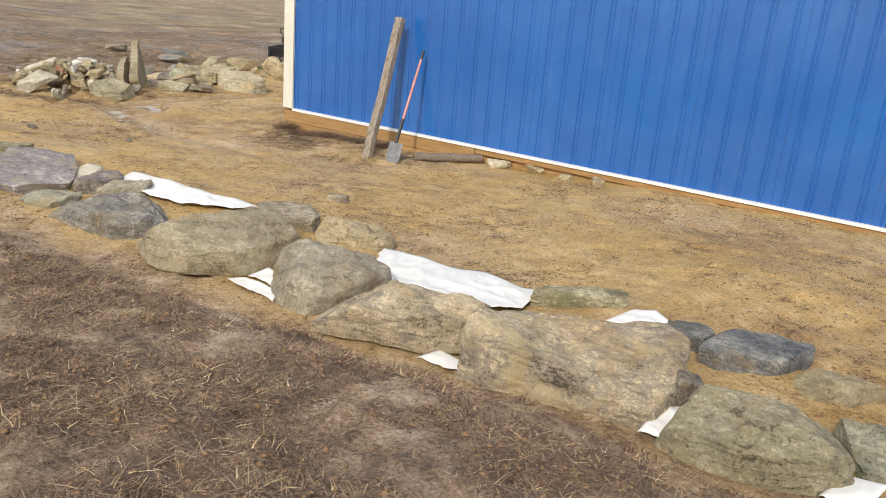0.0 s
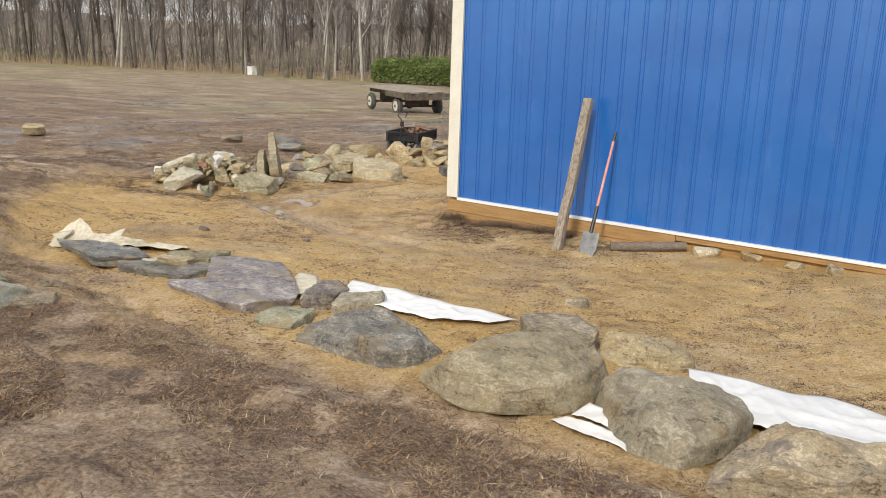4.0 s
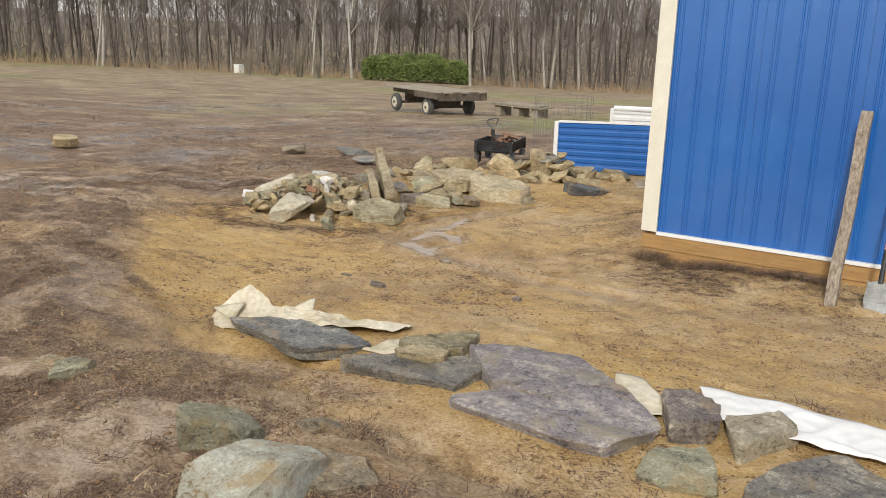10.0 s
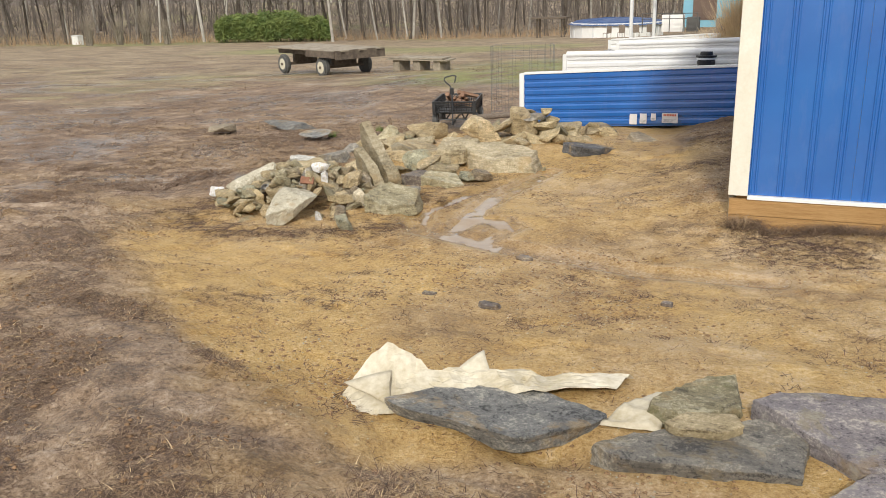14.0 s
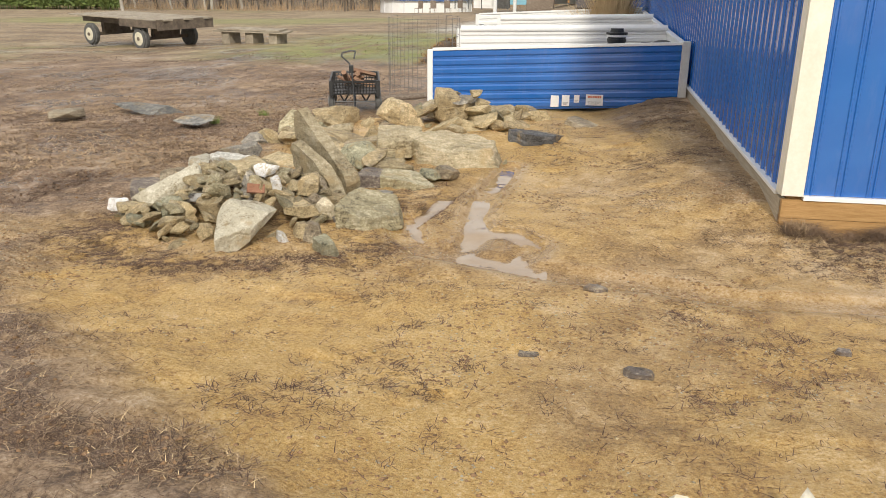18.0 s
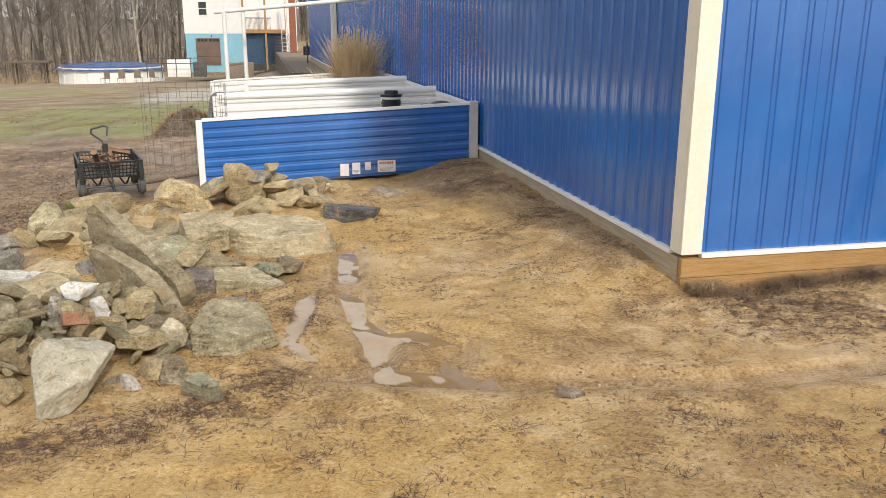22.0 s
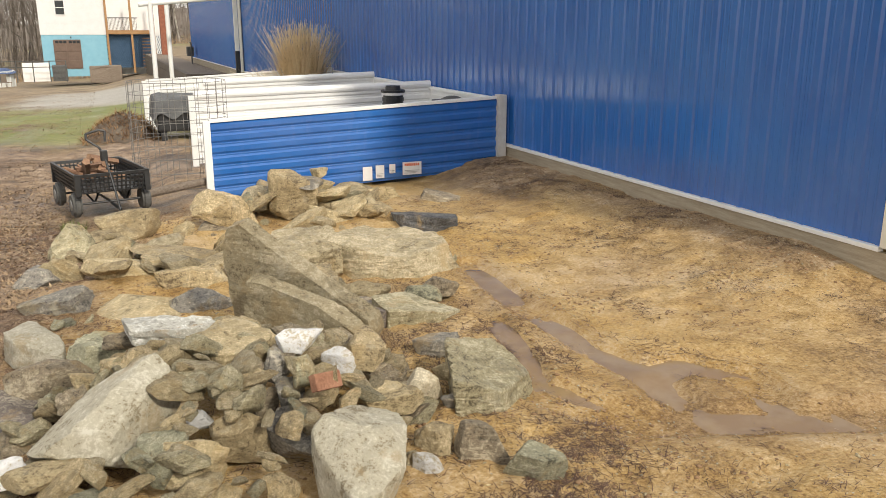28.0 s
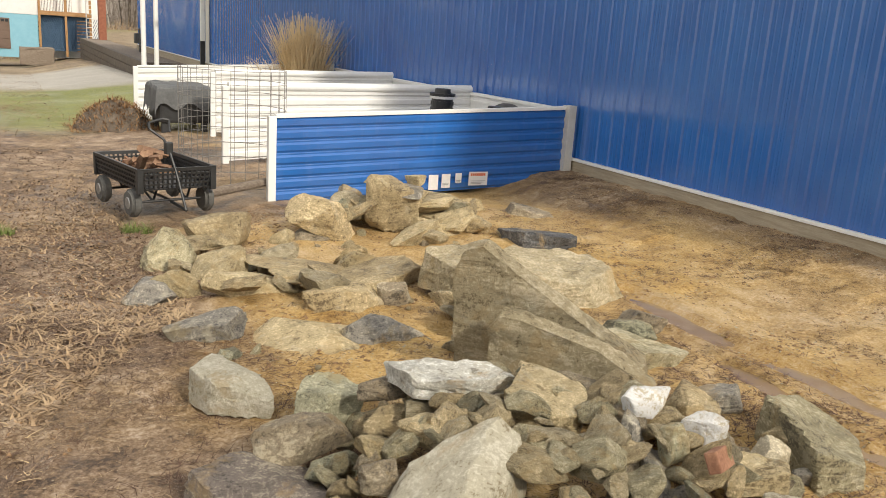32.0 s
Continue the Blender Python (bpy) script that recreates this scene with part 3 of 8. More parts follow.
def relief(x, y):
    p = np.stack([x, y, 0 * x], 1)
    b = smooth(-0.1, 0.9, bank_side(x, y) - 0.4 * smooth(-1.0, 2.5, x))
    wet = np.maximum(np.maximum(line_mask(x, y, RILL, 0.42), line_mask(x, y, RILL_UP, 0.4)), line_mask(x, y, RILL_SIDE, 0.36))
    dist = np.hypot(x, y)
    near = 1 - smooth(18, 40, dist)
    close = dist < 14
    lump = fbm(p * 1.1, 3, 3) * 0.02 + fbm(p * 5.5, 8, 4, 0.6) * (0.008 + 0.018 * b)
    dents = -0.022 * smooth(0.25, 0.7, fbm(p * 3.3 + 5, 14, 3, 0.55)) * close
    mat_ = 0.016 * mat_mask(x, y) * (0.5 + fbm(p * 14, 17, 2)) * close
    slope = 4 * b * (1 - b) * (fbm(p * 3.4, 19, 4, 0.6) * 0.02 + 0.016 * fbm(p * 11, 23, 2)) * close
    return (lump + dents + mat_ + slope) * near * (1 - 0.75 * wet)


def ground_z(x, y):
    xs, ys = np.array([float(x)]), np.array([float(y)])
    return float(land(xs, ys)[0] + relief(xs, ys)[0])


def axis(lo, hi, step, far, growth):
    a = list(np.arange(lo, hi + step / 2, step))
    s = step
    while a[-1] < far:
        s *= growth
        a.append(a[-1] + s)
    s = step
    while a[0] > -far:
        s *= growth
        a.insert(0, a[0] - s)
    return np.array(a)


gx, gy = axis(-7.2, 9.0, 0.032, 900, 1.085), axis(-8.3, 5.8, 0.032, 900, 1.085)
GX, GY = np.meshgrid(gx, gy)
fx, fy = GX.ravel(), GY.ravel()
gz = land(fx, fy) + relief(fx, fy)
nx, ny = len(gx), len(gy)
idx = np.arange(nx * ny).reshape(ny, nx)
quads = np.stack([idx[:-1, :-1].ravel(), idx[:-1, 1:].ravel(), idx[1:, 1:].ravel(), idx[1:, :-1].ravel()], 1)
ground = soup("ground", np.stack([fx, fy, gz], 1), quads, M_GROUND)
ground.data.polygons.foreach_set("use_smooth", [True] * len(ground.data.polygons))
tagged(ground, "wet orange clay, brown mud and dead lawn around a dug pond", "ground", kind="structure")
gp = np.stack([fx, fy, 0 * fx], 1)
edge = fbm(gp * 0.9, 21, 4, 0.55)
dist = np.hypot(fx, fy)
by_row = smooth(-1.4, -0.2, fx)
in_pit = 1 - smooth(0.05, 0.75, bank_side(fx, fy) - 0.4 * smooth(-1.0, 2.5, fx) + 0.25 * edge + 0.55 * by_row)
west = smooth(-4.2, -6.6, fx + 0.6 * edge + 0.25 * fy)
clay = np.clip(1.1 * in_pit * (1 - west) * (1 - smooth(5.5, 7.5, fy)), 0, 1)
clay = np.clip(clay * (0.9 + 0.25 * edge) + 0.55 * smooth(0.25, 0.7, edge) * smooth(-9, -5, fy) * (dist < 14), 0, 1)
film = smooth(-0.1, 0.45, fbm(gp * 0.75, 52, 4, 0.55)) * (1 - smooth(1.6, 4.6, np.hypot((fx + 1.6) * 0.8, fy + 2.0)))
clay = clay * (1 - 0.28 * film)
wet = np.maximum(np.maximum(line_mask(fx, fy, RILL, 0.34), line_mask(fx, fy, RILL_UP, 0.3)), line_mask(fx, fy, RILL_SIDE, 0.3))
pools = smooth(0.22, 0.5, fbm(gp * 0.8, 33, 4, 0.55)) * (dist < 30)
wet = np.maximum(np.maximum(0.75 * wet, 0.15 * film), np.maximum(0.35, 0.8 * west) * pools)
meadow = smooth(9, 24, away(fx, fy) - 0.35 * fx - 8 + 3 * edge)
soil = 0.85 * smooth(-4.2, -5.6, fx + 0.5 * edge) * smooth(-2.8, 0.8, fy + 0.5 * edge) * (1 - meadow)
soil = np.maximum(soil, 0.75 * smooth(-1.5, -0.5, fx + 0.3 * edge) * smooth(3.2, 4.6, fy + 0.4 * edge) * (fx < 0.2) * (fy < 6))
soil = np.maximum(soil, 0.6 * smooth(-0.8, -0.2, fx + 0.15 * edge) * (fy > 0.4) * (fx < 0.2) * (fy < 6))
soil = np.maximum(soil, 0.36 * lawn_side(fx, fy) * (dist < 16))
soil = np.maximum(soil, 0.85 * smooth(-2.9, -4.0, fx + 0.3 * edge) * smooth(4.3, 5.3, fy) * (fy < 14))
green = smooth(0.25, 0.6, fbm(gp * 0.06, 44, 3) + 0.15 * edge) * meadow * 0.5
green = np.maximum(green, smooth(12, 15, fy + edge) * (1 - smooth(26, 30, fy)) * smooth(-14, -8, fx) * (fx < 0) * 0.8)
gravel = smooth(24, 27, fy + 0.8 * edge + 0.5 * fx) * smooth(-9, -7, fx) * (1 - smooth(44, 48, fy)) * (fx < 4)
litter = (1 - 0.9 * clay) * np.where(dist < 40, 0.2 * lawn_side(fx, fy) + 0.3 * soil + mat_mask(fx, fy), 0.4) + 0.25 * smooth(0.1, 0.5, fbm(gp * 0.5, 66, 4, 0.6))
for key, val in (("litter", litter), ("clay", clay), ("wet", np.clip(wet, 0, 1)), ("meadow", meadow), ("soil", soil), ("green", green), ("gravel", gravel)):
    ground.data.attributes.new(key, "FLOAT", "POINT").data.foreach_set("value", val.astype(np.float32))

# ---------------------------------------------------------------- shed
EAVE, SILL = 4.4, 0.40
WALL_Y, FRONT_X = 46.0, 18.0


def ribbed(name, length, z0, z1, pitch, m, material, parent=None, label="", depth=0.019, double=True, lap=None):
    """A sheet of ribbed steel along x in the plane y=0, ribs towards -y, placed by the pose m."""
    prof, x = [(0.0, 0.0)], pitch * 0.5
    while x < length - 0.05:
        if double:
            for o in (-0.034, 0.010):
                prof += [(x + o, 0), (x + o + 0.007, -depth * 0.55), (x + o + 0.017, -depth * 0.55), (x + o + 0.024, 0)]
        else:
            prof += [(x - 0.03, 0), (x - 0.016, -depth), (x + 0.016, -depth), (x + 0.03, 0)]
            for o in (-0.076, 0.076):
                prof += [(x + o - 0.012, 0), (x + o - 0.006, -0.003), (x + o + 0.006, -0.003), (x + o + 0.012, 0)] if pitch > 0.19 and x + o + 0.012 < length - 0.02 else []
        x += pitch
    prof.append((length, 0.0))
    prof = sorted(set(prof))
    n = len(prof)
    back = 0.012
    v = [(a, b, z0) for a, b in prof] + [(a, b, z1) for a, b in prof] + [(a, b + back, z0) for a, b in prof] + [(a, b + back, z1) for a, b in prof]
    f = []
    for i in range(n - 1):
        f += [(i, i + 1, n + i + 1, n + i), (2 * n + i + 1, 2 * n + i, 3 * n + i, 3 * n + i + 1),
              (i + 1, i, 2 * n + i, 2 * n + i + 1), (n + i, n + i + 1, 3 * n + i + 1, 3 * n + i)]
    f += [(0, n, 3 * n, 2 * n), (n - 1, 3 * n - 1, 4 * n - 1, 2 * n - 1)]
    v = [m @ Vector(p) for p in v]
    return arrays(name, v, f, material, parent, label)


shed = thing("shed", 0, 0, 0, label="long blue ribbed-steel pole building with cream corner trim", category="shed", kind="structure")
PITCH = 0.2286
bm = bmesh.new()
box(bm, (0.06, 0.055, 0.2), (FRONT_X, 0.15, EAVE))
box(bm, (0.06, 0.15, 0.2), (0.15, WALL_Y, EAVE))
box(bm, (FRONT_X - 0.1, 0.15, 0.2), (FRONT_X, WALL_Y, EAVE))
box(bm, (0.15, WALL_Y - 0.1, 0.2), (FRONT_X - 0.1, WALL_Y, EAVE))
part("wall_frame", bm, M_SKIRT, shed)
for i in range(20):
    w = 4 * PITCH
    ribbed("siding_panel", w - 0.002, SILL, EAVE, PITCH, pose(0.09 + i * w, 0.038 - 0.0006 * (i % 2), 0), M_BLUE, shed)
for i in range(50):
    w = 4 * PITCH
    if 0.09 + (i + 1) * w > WALL_Y:
        break
    ribbed("siding_panel", w - 0.002, SILL, EAVE, PITCH, pose(0.038 - 0.0006 * (i % 2), 0.09 + (i + 1) * w, 0, 0, 0, -90), M_BLUE, shed, double=False)
bm = bmesh.new()
box(bm, (0.0, -0.004, SILL - 0.005), (0.165, 0.03, EAVE), 0.004)
box(bm, (-0.004, 0.03, SILL - 0.005), (0.03, 0.165, EAVE), 0.004)
part("corner_trim", bm, M_WHITE_TRIM, shed, "cream white corner trim")
for side in (0, 1):
    bm = bmesh.new()
    if side == 0:
        box(bm, (0.165, -0.012, SILL - 0.035), (FRONT_X, 0.04, SILL - 0.002), 0.003)
    else:
        box(bm, (-0.012, 0.165, SILL - 0.035), (0.04, WALL_Y, SILL - 0.002), 0.003)
    part("base_trim", bm, M_WHITE, shed, "white drip edge under the siding")
bm = bmesh.new()
box(bm, (0.012, 0.002, 0.215), (3.06, 0.05, SILL - 0.037), 0.004)
part("skirt_board", bm, M_SKIRT, shed, "yellow treated lumber skirt board")
bm = bmesh.new()
box(bm, (0.012, 0.006, 0.0), (3.06, 0.05, 0.211), 0.004)
part("skirt_board", bm, M_SKIRT, shed, "yellow treated lumber skirt board")
bm = bmesh.new()
box(bm, (3.064, 0.01, 0.3), (FRONT_X, 0.05, SILL - 0.037), 0.004)
part("skirt_board", bm, M_SKIRT, shed, "yellow treated lumber skirt board")
bm = bmesh.new()
box(bm, (0.004, 0.055, 0.0), (0.05, WALL_Y, SILL - 0.037), 0.004)
part("skirt_board", bm, M_SKIRT_GREY, shed, "weathered grey-tan skirt board")
bm = bmesh.new()
for sgn in (0, 1):
    xs = [(-0.35, EAVE - 0.05), (FRONT_X / 2, EAVE + 2.6), (FRONT_X + 0.35, EAVE - 0.05)][sgn:sgn + 2]
    vs = [bm.verts.new((x, y, z + dz)) for dz in (0, 0.06) for y in (-0.3, WALL_Y + 0.3) for x, z in xs]
    for q in ((0, 1, 3, 2), (4, 6, 7, 5), (0, 4, 5, 1), (2, 3, 7, 6), (0, 2, 6, 4), (1, 5, 7, 3)):
        bm.faces.new([vs[i] for i in q])
bmesh.ops.recalc_face_normals(bm, faces=bm.faces)
part("roof", bm, M_WHITE, shed)

# ---------------------------------------------------------------- stones
EDGE, LOOSE, RUBBLE = "stones along the pond edge", "loose stones on the ground", "rubble along the shed"
PILE, BEHIND = "stones in the pile", "stones in the heap behind the pile"


def stone(name, x, y, z, size, yaw, seed, mat, label, **kw):
    return rock(name, x, y, z, size, yaw, seed, mat, label=label, **kw)


# the row along the pond edge
slab_stone("boulder", 3.83, -4.80, 0.70, [(-0.42, -0.08), (-0.50, -0.29), (-0.21, -0.44), (0.16, -0.38), (0.39, -0.18), (0.43, 0.14), (0.37, 0.42), (0.02, 0.52), (-0.23, 0.30)], 0.27, 18, R_CREAM, "large rounded tan boulder at the pond edge", group=EDGE, hard=30.0, rough=0.06, layers=0.008, steps=0.02, tip=(-0.15, 0.45), ref=-0.2, facets=4)
slab_stone("boulder", 4.75, -4.77, 0.70, [(-0.26, -0.23), (-0.05, -0.37), (0.18, -0.40), (0.33, -0.12), (0.35, 0.19), (0.26, 0.30), (-0.03, 0.33), (-0.33, 0.27), (-0.46, 0.04)], 0.28, 25, R_PALE, "rounded pale grey-brown boulder at the pond edge", group=EDGE, hard=30.0, rough=0.06, layers=0.008, steps=0.02, tip=(-0.15, 0.45), ref=-0.2, facets=4)
slab_stone("boulder", 5.47, -4.99, 0.68, [(-0.39, -0.23), (-0.35, -0.37), (0.26, -0.21), (0.45, -0.04), (0.46, 0.24), (0.14, 0.42), (-0.13, 0.35), (-0.30, 0.14)], 0.22, 32, R_LICHEN, "flat lichened brown stone at the pond edge", group=EDGE, hard=34.0, rough=0.06, layers=0.014, steps=0.04, tip=(-0.25, 0.3), ref=0.0, facets=2)
slab_stone("boulder", 6.49, -4.91, 0.74, [(-0.56, -0.18), (-0.50, -0.36), (-0.24, -0.38), (0.23, -0.34), (0.48, -0.28), (0.54, 0.03), (0.45, 0.37), (0.24, 0.55), (-0.17, 0.40), (-0.48, 0.20)], 0.32, 39, R_BROWN, "big layered brown slab boulder at the pond edge", group=EDGE, hard=34.0, rough=0.06, layers=0.014, steps=0.04, tip=(-0.25, 0.3), ref=0.0, facets=2, slope=(0.05, -0.04))
slab_stone("boulder", 7.41, -5.05, 0.74, [(-0.37, -0.21), (-0.22, -0.28), (0.06, -0.25), (0.34, -0.12), (0.41, -0.02), (0.27, 0.20), (0.06, 0.28), (-0.19, 0.27), (-0.35, 0.14)], 0.30, 46, R_OLIVE, "rounded olive boulder at the pond edge", group=EDGE, hard=30.0, rough=0.06, layers=0.008, steps=0.02, tip=(-0.15, 0.45), ref=-0.2, facets=4)
slab_stone("boulder", 7.86, -4.69, 0.60, [(-0.13, -0.07), (-0.02, -0.28), (0.17, -0.20), (0.17, 0.16), (-0.01, 0.30), (-0.19, 0.09)], 0.20, 60, R_GREEN, "blue-green stone at the pond edge", group=EDGE, hard=30.0, rough=0.06, layers=0.008, steps=0.02, tip=(-0.15, 0.45), ref=-0.2, facets=4)
slab_stone("boulder", 7.63, -4.15, 0.58, [(-0.26, -0.15), (-0.13, -0.20), (0.07, -0.15), (0.30, 0.16), (0.20, 0.21), (0.02, 0.12), (-0.19, 0.01)], 0.20, 67, R_YELLOW, "flat tan stone at the pond edge", group=EDGE, hard=30.0, rough=0.06, layers=0.008, steps=0.02, tip=(-0.15, 0.45), ref=-0.2, facets=4)
slab_stone("slab", 7.20, -4.02, 0.58, [(-0.28, -0.26), (-0.17, -0.28), (0.15, -0.17), (0.28, 0.15), (0.27, 0.22), (-0.05, 0.22), (-0.20, 0.12)], 0.18, 74, R_DARK, "dark grey split slab at the pond edge", group=EDGE, hard=60.0, rough=0.045, layers=0.014, steps=0.014, level=4)
slab_stone("slab", 6.85, -4.06, 0.56, [(-0.02, -0.11), (0.08, -0.10), (0.11, 0.06), (0.00, 0.13), (-0.18, 0.03)], 0.16, 81, R_DARK, "small dark grey slab at the pond edge", group=EDGE, hard=60.0, rough=0.045, layers=0.014, steps=0.014, level=4)
slab_stone("slab", 6.08, -3.88, 0.54, [(-0.24, -0.08), (-0.25, -0.25), (0.29, 0.07), (0.23, 0.23), (0.04, 0.10)], 0.18, 88, R_MOSS, "mossy grey slab behind the boulders", group=EDGE, hard=60.0, rough=0.045, layers=0.014, steps=0.014, level=4)
slab_stone("slab", 3.62, -3.90, 0.54, [(-0.27, -0.05), (-0.12, -0.22), (0.32, -0.11), (0.27, 0.07), (0.04, 0.21), (-0.24, 0.10)], 0.20, 95, R_GREY, "grey stone behind the large boulder", group=EDGE, hard=60.0, rough=0.045, layers=0.014, steps=0.014, level=4)
slab_stone("boulder", 4.23, -3.84, 0.57, [(-0.30, -0.10), (-0.12, -0.35), (0.16, -0.18), (0.29, 0.05), (0.24, 0.21), (-0.01, 0.26), (-0.27, 0.11)], 0.22, 102, R_YELLOW, "knobbly tan stone at the pond edge", group=EDGE, hard=16.0, rough=0.12, layers=0.0, steps=0.03, tip=(0.0, 0.4), ref=-0.2, facets=4)
slab_stone("slab", 2.70, -4.76, 0.56, [(-0.49, -0.07), (-0.43, -0.32), (-0.03, -0.31), (0.36, -0.29), (0.50, -0.13), (0.47, 0.33), (0.42, 0.43), (-0.04, 0.48), (-0.36, 0.20)], 0.24, 109, R_BLUE, "big grey layered slab with an ochre patch at the pond edge", group=EDGE, hard=26.0, rough=0.06, layers=0.015, steps=0.04, tip=(-0.1, 0.3), ref=-0.2, facets=2)
slab_stone("slab", 1.93, -4.78, 0.46, [(-0.16, -0.17), (-0.03, -0.21), (0.21, -0.15), (0.10, 0.19), (0.04, 0.27), (-0.17, 0.07)], 0.20, 116, R_GREEN, "small square green-grey block", group=EDGE, hard=60.0, rough=0.045, layers=0.014, steps=0.014, level=4)
slab_stone("slab", 1.24, -4.58, 0.48, [(-0.55, -0.26), (-0.51, -0.30), (0.04, -0.33), (0.36, -0.30), (0.51, 0.05), (0.47, 0.15), (0.10, 0.48), (-0.04, 0.47), (-0.38, 0.03)], 0.13, 123, R_SLATE, "purple-grey slate slab at the pond edge", group=EDGE, hard=60.0, rough=0.045, layers=0.014, steps=0.014, tip=(-0.45, -0.1))
slab_stone("slab", 0.84, -4.25, 0.50, [(0.00, -0.34), (0.22, -0.30), (0.53, 0.10), (0.19, 0.31), (-0.33, 0.23), (-0.43, 0.09)], 0.16, 130, R_SLATE, "tan and purple slate slab", group=EDGE, hard=60.0, rough=0.045, layers=0.014, steps=0.014)
slab_stone("slab", 1.80, -4.19, 0.50, [(-0.03, -0.30), (0.19, -0.13), (0.12, 0.11), (-0.06, 0.19), (-0.21, 0.12)], 0.24, 137, R_DUSK, "small dark square block", group=EDGE, hard=60.0, rough=0.045, layers=0.014, steps=0.014, level=4)
slab_stone("slab", 2.15, -4.24, 0.50, [(-0.18, -0.01), (-0.05, -0.28), (0.18, 0.06), (0.06, 0.23)], 0.20, 144, R_PALE, "small tan block at the pond edge", group=EDGE, hard=60.0, rough=0.045, layers=0.014, steps=0.014, level=4)
slab_stone("slab", 0.24, -4.57, 0.46, [(-0.43, -0.11), (-0.31, -0.20), (0.02, -0.16), (0.39, -0.11), (0.42, 0.26), (0.21, 0.31), (-0.31, 0.01)], 0.16, 151, R_BLUE, "thick grey slab at the pond edge", group=EDGE, hard=60.0, rough=0.045, layers=0.014, steps=0.014, tip=(-0.2, 0.1))
slab_stone("slab", -0.68, -4.52, 0.46, [(-0.49, -0.14), (-0.34, -0.19), (0.17, -0.24), (0.47, 0.02), (0.53, 0.15), (-0.04, 0.31), (-0.30, 0.10)], 0.13, 158, R_DARK, "dark layered slate slab propped over a hollow", group=EDGE, hard=40.0, rough=0.05, layers=0.02, steps=0.02, tip=(-0.5, -0.1), slope=(0.05, 0.06))
slab_stone("slab", 0.18, -4.15, 0.48, [(-0.16, -0.05), (-0.20, -0.17), (-0.00, -0.25), (0.20, -0.03), (0.15, 0.27), (0.01, 0.24)], 0.20, 165, R_MOSS, "mossy brown slab at the pond edge", group=EDGE, hard=60.0, rough=0.045, layers=0.014, steps=0.014, level=4, tip=(-0.1, 0.1))
slab_stone("slab", 0.24, -4.44, 0.50, [(-0.16, -0.05), (-0.10, -0.10), (0.07, -0.07), (0.16, 0.02), (0.12, 0.13), (-0.08, 0.08)], 0.05, 172, R_YELLOW, "thin brown flake of stone lying on a slab", group=EDGE, level=4)
stone("slab", 7.0, -4.86, 0.53, (0.3, 0.22, 0.3), 6, 53, R_DUSK, "dark slaty stone wedged between two boulders", level=4, square=5, group=EDGE)
slab_stone("boulder", 0.78, -6.36, 0.845, [(-0.16, -0.16), (0.0, -0.31), (0.14, -0.22), (0.19, 0.04), (0.15, 0.3), (0.02, 0.36), (-0.13, 0.2)], 0.24, 179, R_RUSTY, "loose pale stone with a rusty side on the dead lawn", group=LOOSE, hard=50.0, rough=0.03, layers=0.006, steps=0.015, slope=(-0.2, 0.1), tip=(-0.5, 0.3), ref=0.2, facets=2)
slab_stone("slab", 0.35, -6.1, 0.76, [(-0.14, -0.08), (-0.05, -0.17), (0.16, -0.02), (0.14, 0.14), (-0.06, 0.15)], 0.18, 186, R_GREEN, "flat green-grey stone on the dead lawn", group=LOOSE, level=4, slope=(0.2, 0.35))
slab_stone("slab", 0.95, -6.05, 0.69, [(-0.2, -0.1), (0.05, -0.16), (0.2, 0.02), (0.05, 0.14), (-0.15, 0.1)], 0.12, 187, R_GREY, "low brown slab beside a loose stone", group=LOOSE, level=4)


def low_stone(x, y, size, yaw, seed, mat, label, **kw):
    """A small stone half sunk in the ground."""
    return stone("stone", x, y, ground_z(x, y) + size[2] * 0.22, size, yaw, seed, mat, label, level=4, group=LOOSE, **kw)


low_stone(0.56, -5.7, (0.24, 0.13, 0.07), 45, 193, R_GREY, "small half-buried stone on the dead lawn")
low_stone(-0.79, -6.02, (0.24, 0.17, 0.07), 59, 200, R_GREEN, "flat blue-green chip of stone in the mud", flat_top=0.7)
low_stone(-0.98, -6.0, (0.24, 0.1, 0.05), 49, 207, R_GREY, "flat grey chip of stone in the mud", flat_top=0.7)
low_stone(-1.27, -2.9, (0.15, 0.10, 0.056), -13, 249, R_DUSK, "dark flat stone in the clay", flat_top=0.7)
low_stone(-1.44, -1.55, (0.16, 0.10, 0.040), -8, 256, R_DUSK, "dark flat stone in the clay", flat_top=0.7)
low_stone(-0.19, -2.4, (0.09, 0.08, 0.040), -26, 263, R_DUSK, "small grey stone in the clay", flat_top=0.7)
low_stone(-1.81, -2.65, (0.11, 0.05, 0.028), -3, 270, R_DUSK, "dark chip of slate in the clay", flat_top=0.7)
low_stone(3.26, -2.83, (0.2, 0.14, 0.09), 33, 277, R_GREY, "small brown stone in the clay", flat_top=0.7)
stone("stone", -12.36, 1.36, 0.120, (0.50, 0.69, 0.25), 58, 214, R_TAN, "lone tan stone out on the lawn", level=4, group=LOOSE)
stone("slab", -13.51, -0.12, 0.124, (0.73, 0.64, 0.14), 64, 221, R_GREY, "flat stone out on the lawn", level=4, group=LOOSE)
stone("slab", -8.50, 3.78, 0.090, (0.48, 0.55, 0.14), 44, 228, R_GREY, "flat stone on the mud", level=4, group=LOOSE)
stone("slab", -7.88, 4.85, -0.009, (1.06, 1.07, 0.14), 25, 235, R_DARK, "long dark flat stone on the mud", level=4, square=6, cuts=3, group=LOOSE)
stone("slab", -6.52, 3.58, 0.110, (0.53, 0.46, 0.08), 39, 242, R_DARK, "flat dark stone on the mud", level=4, group=LOOSE)
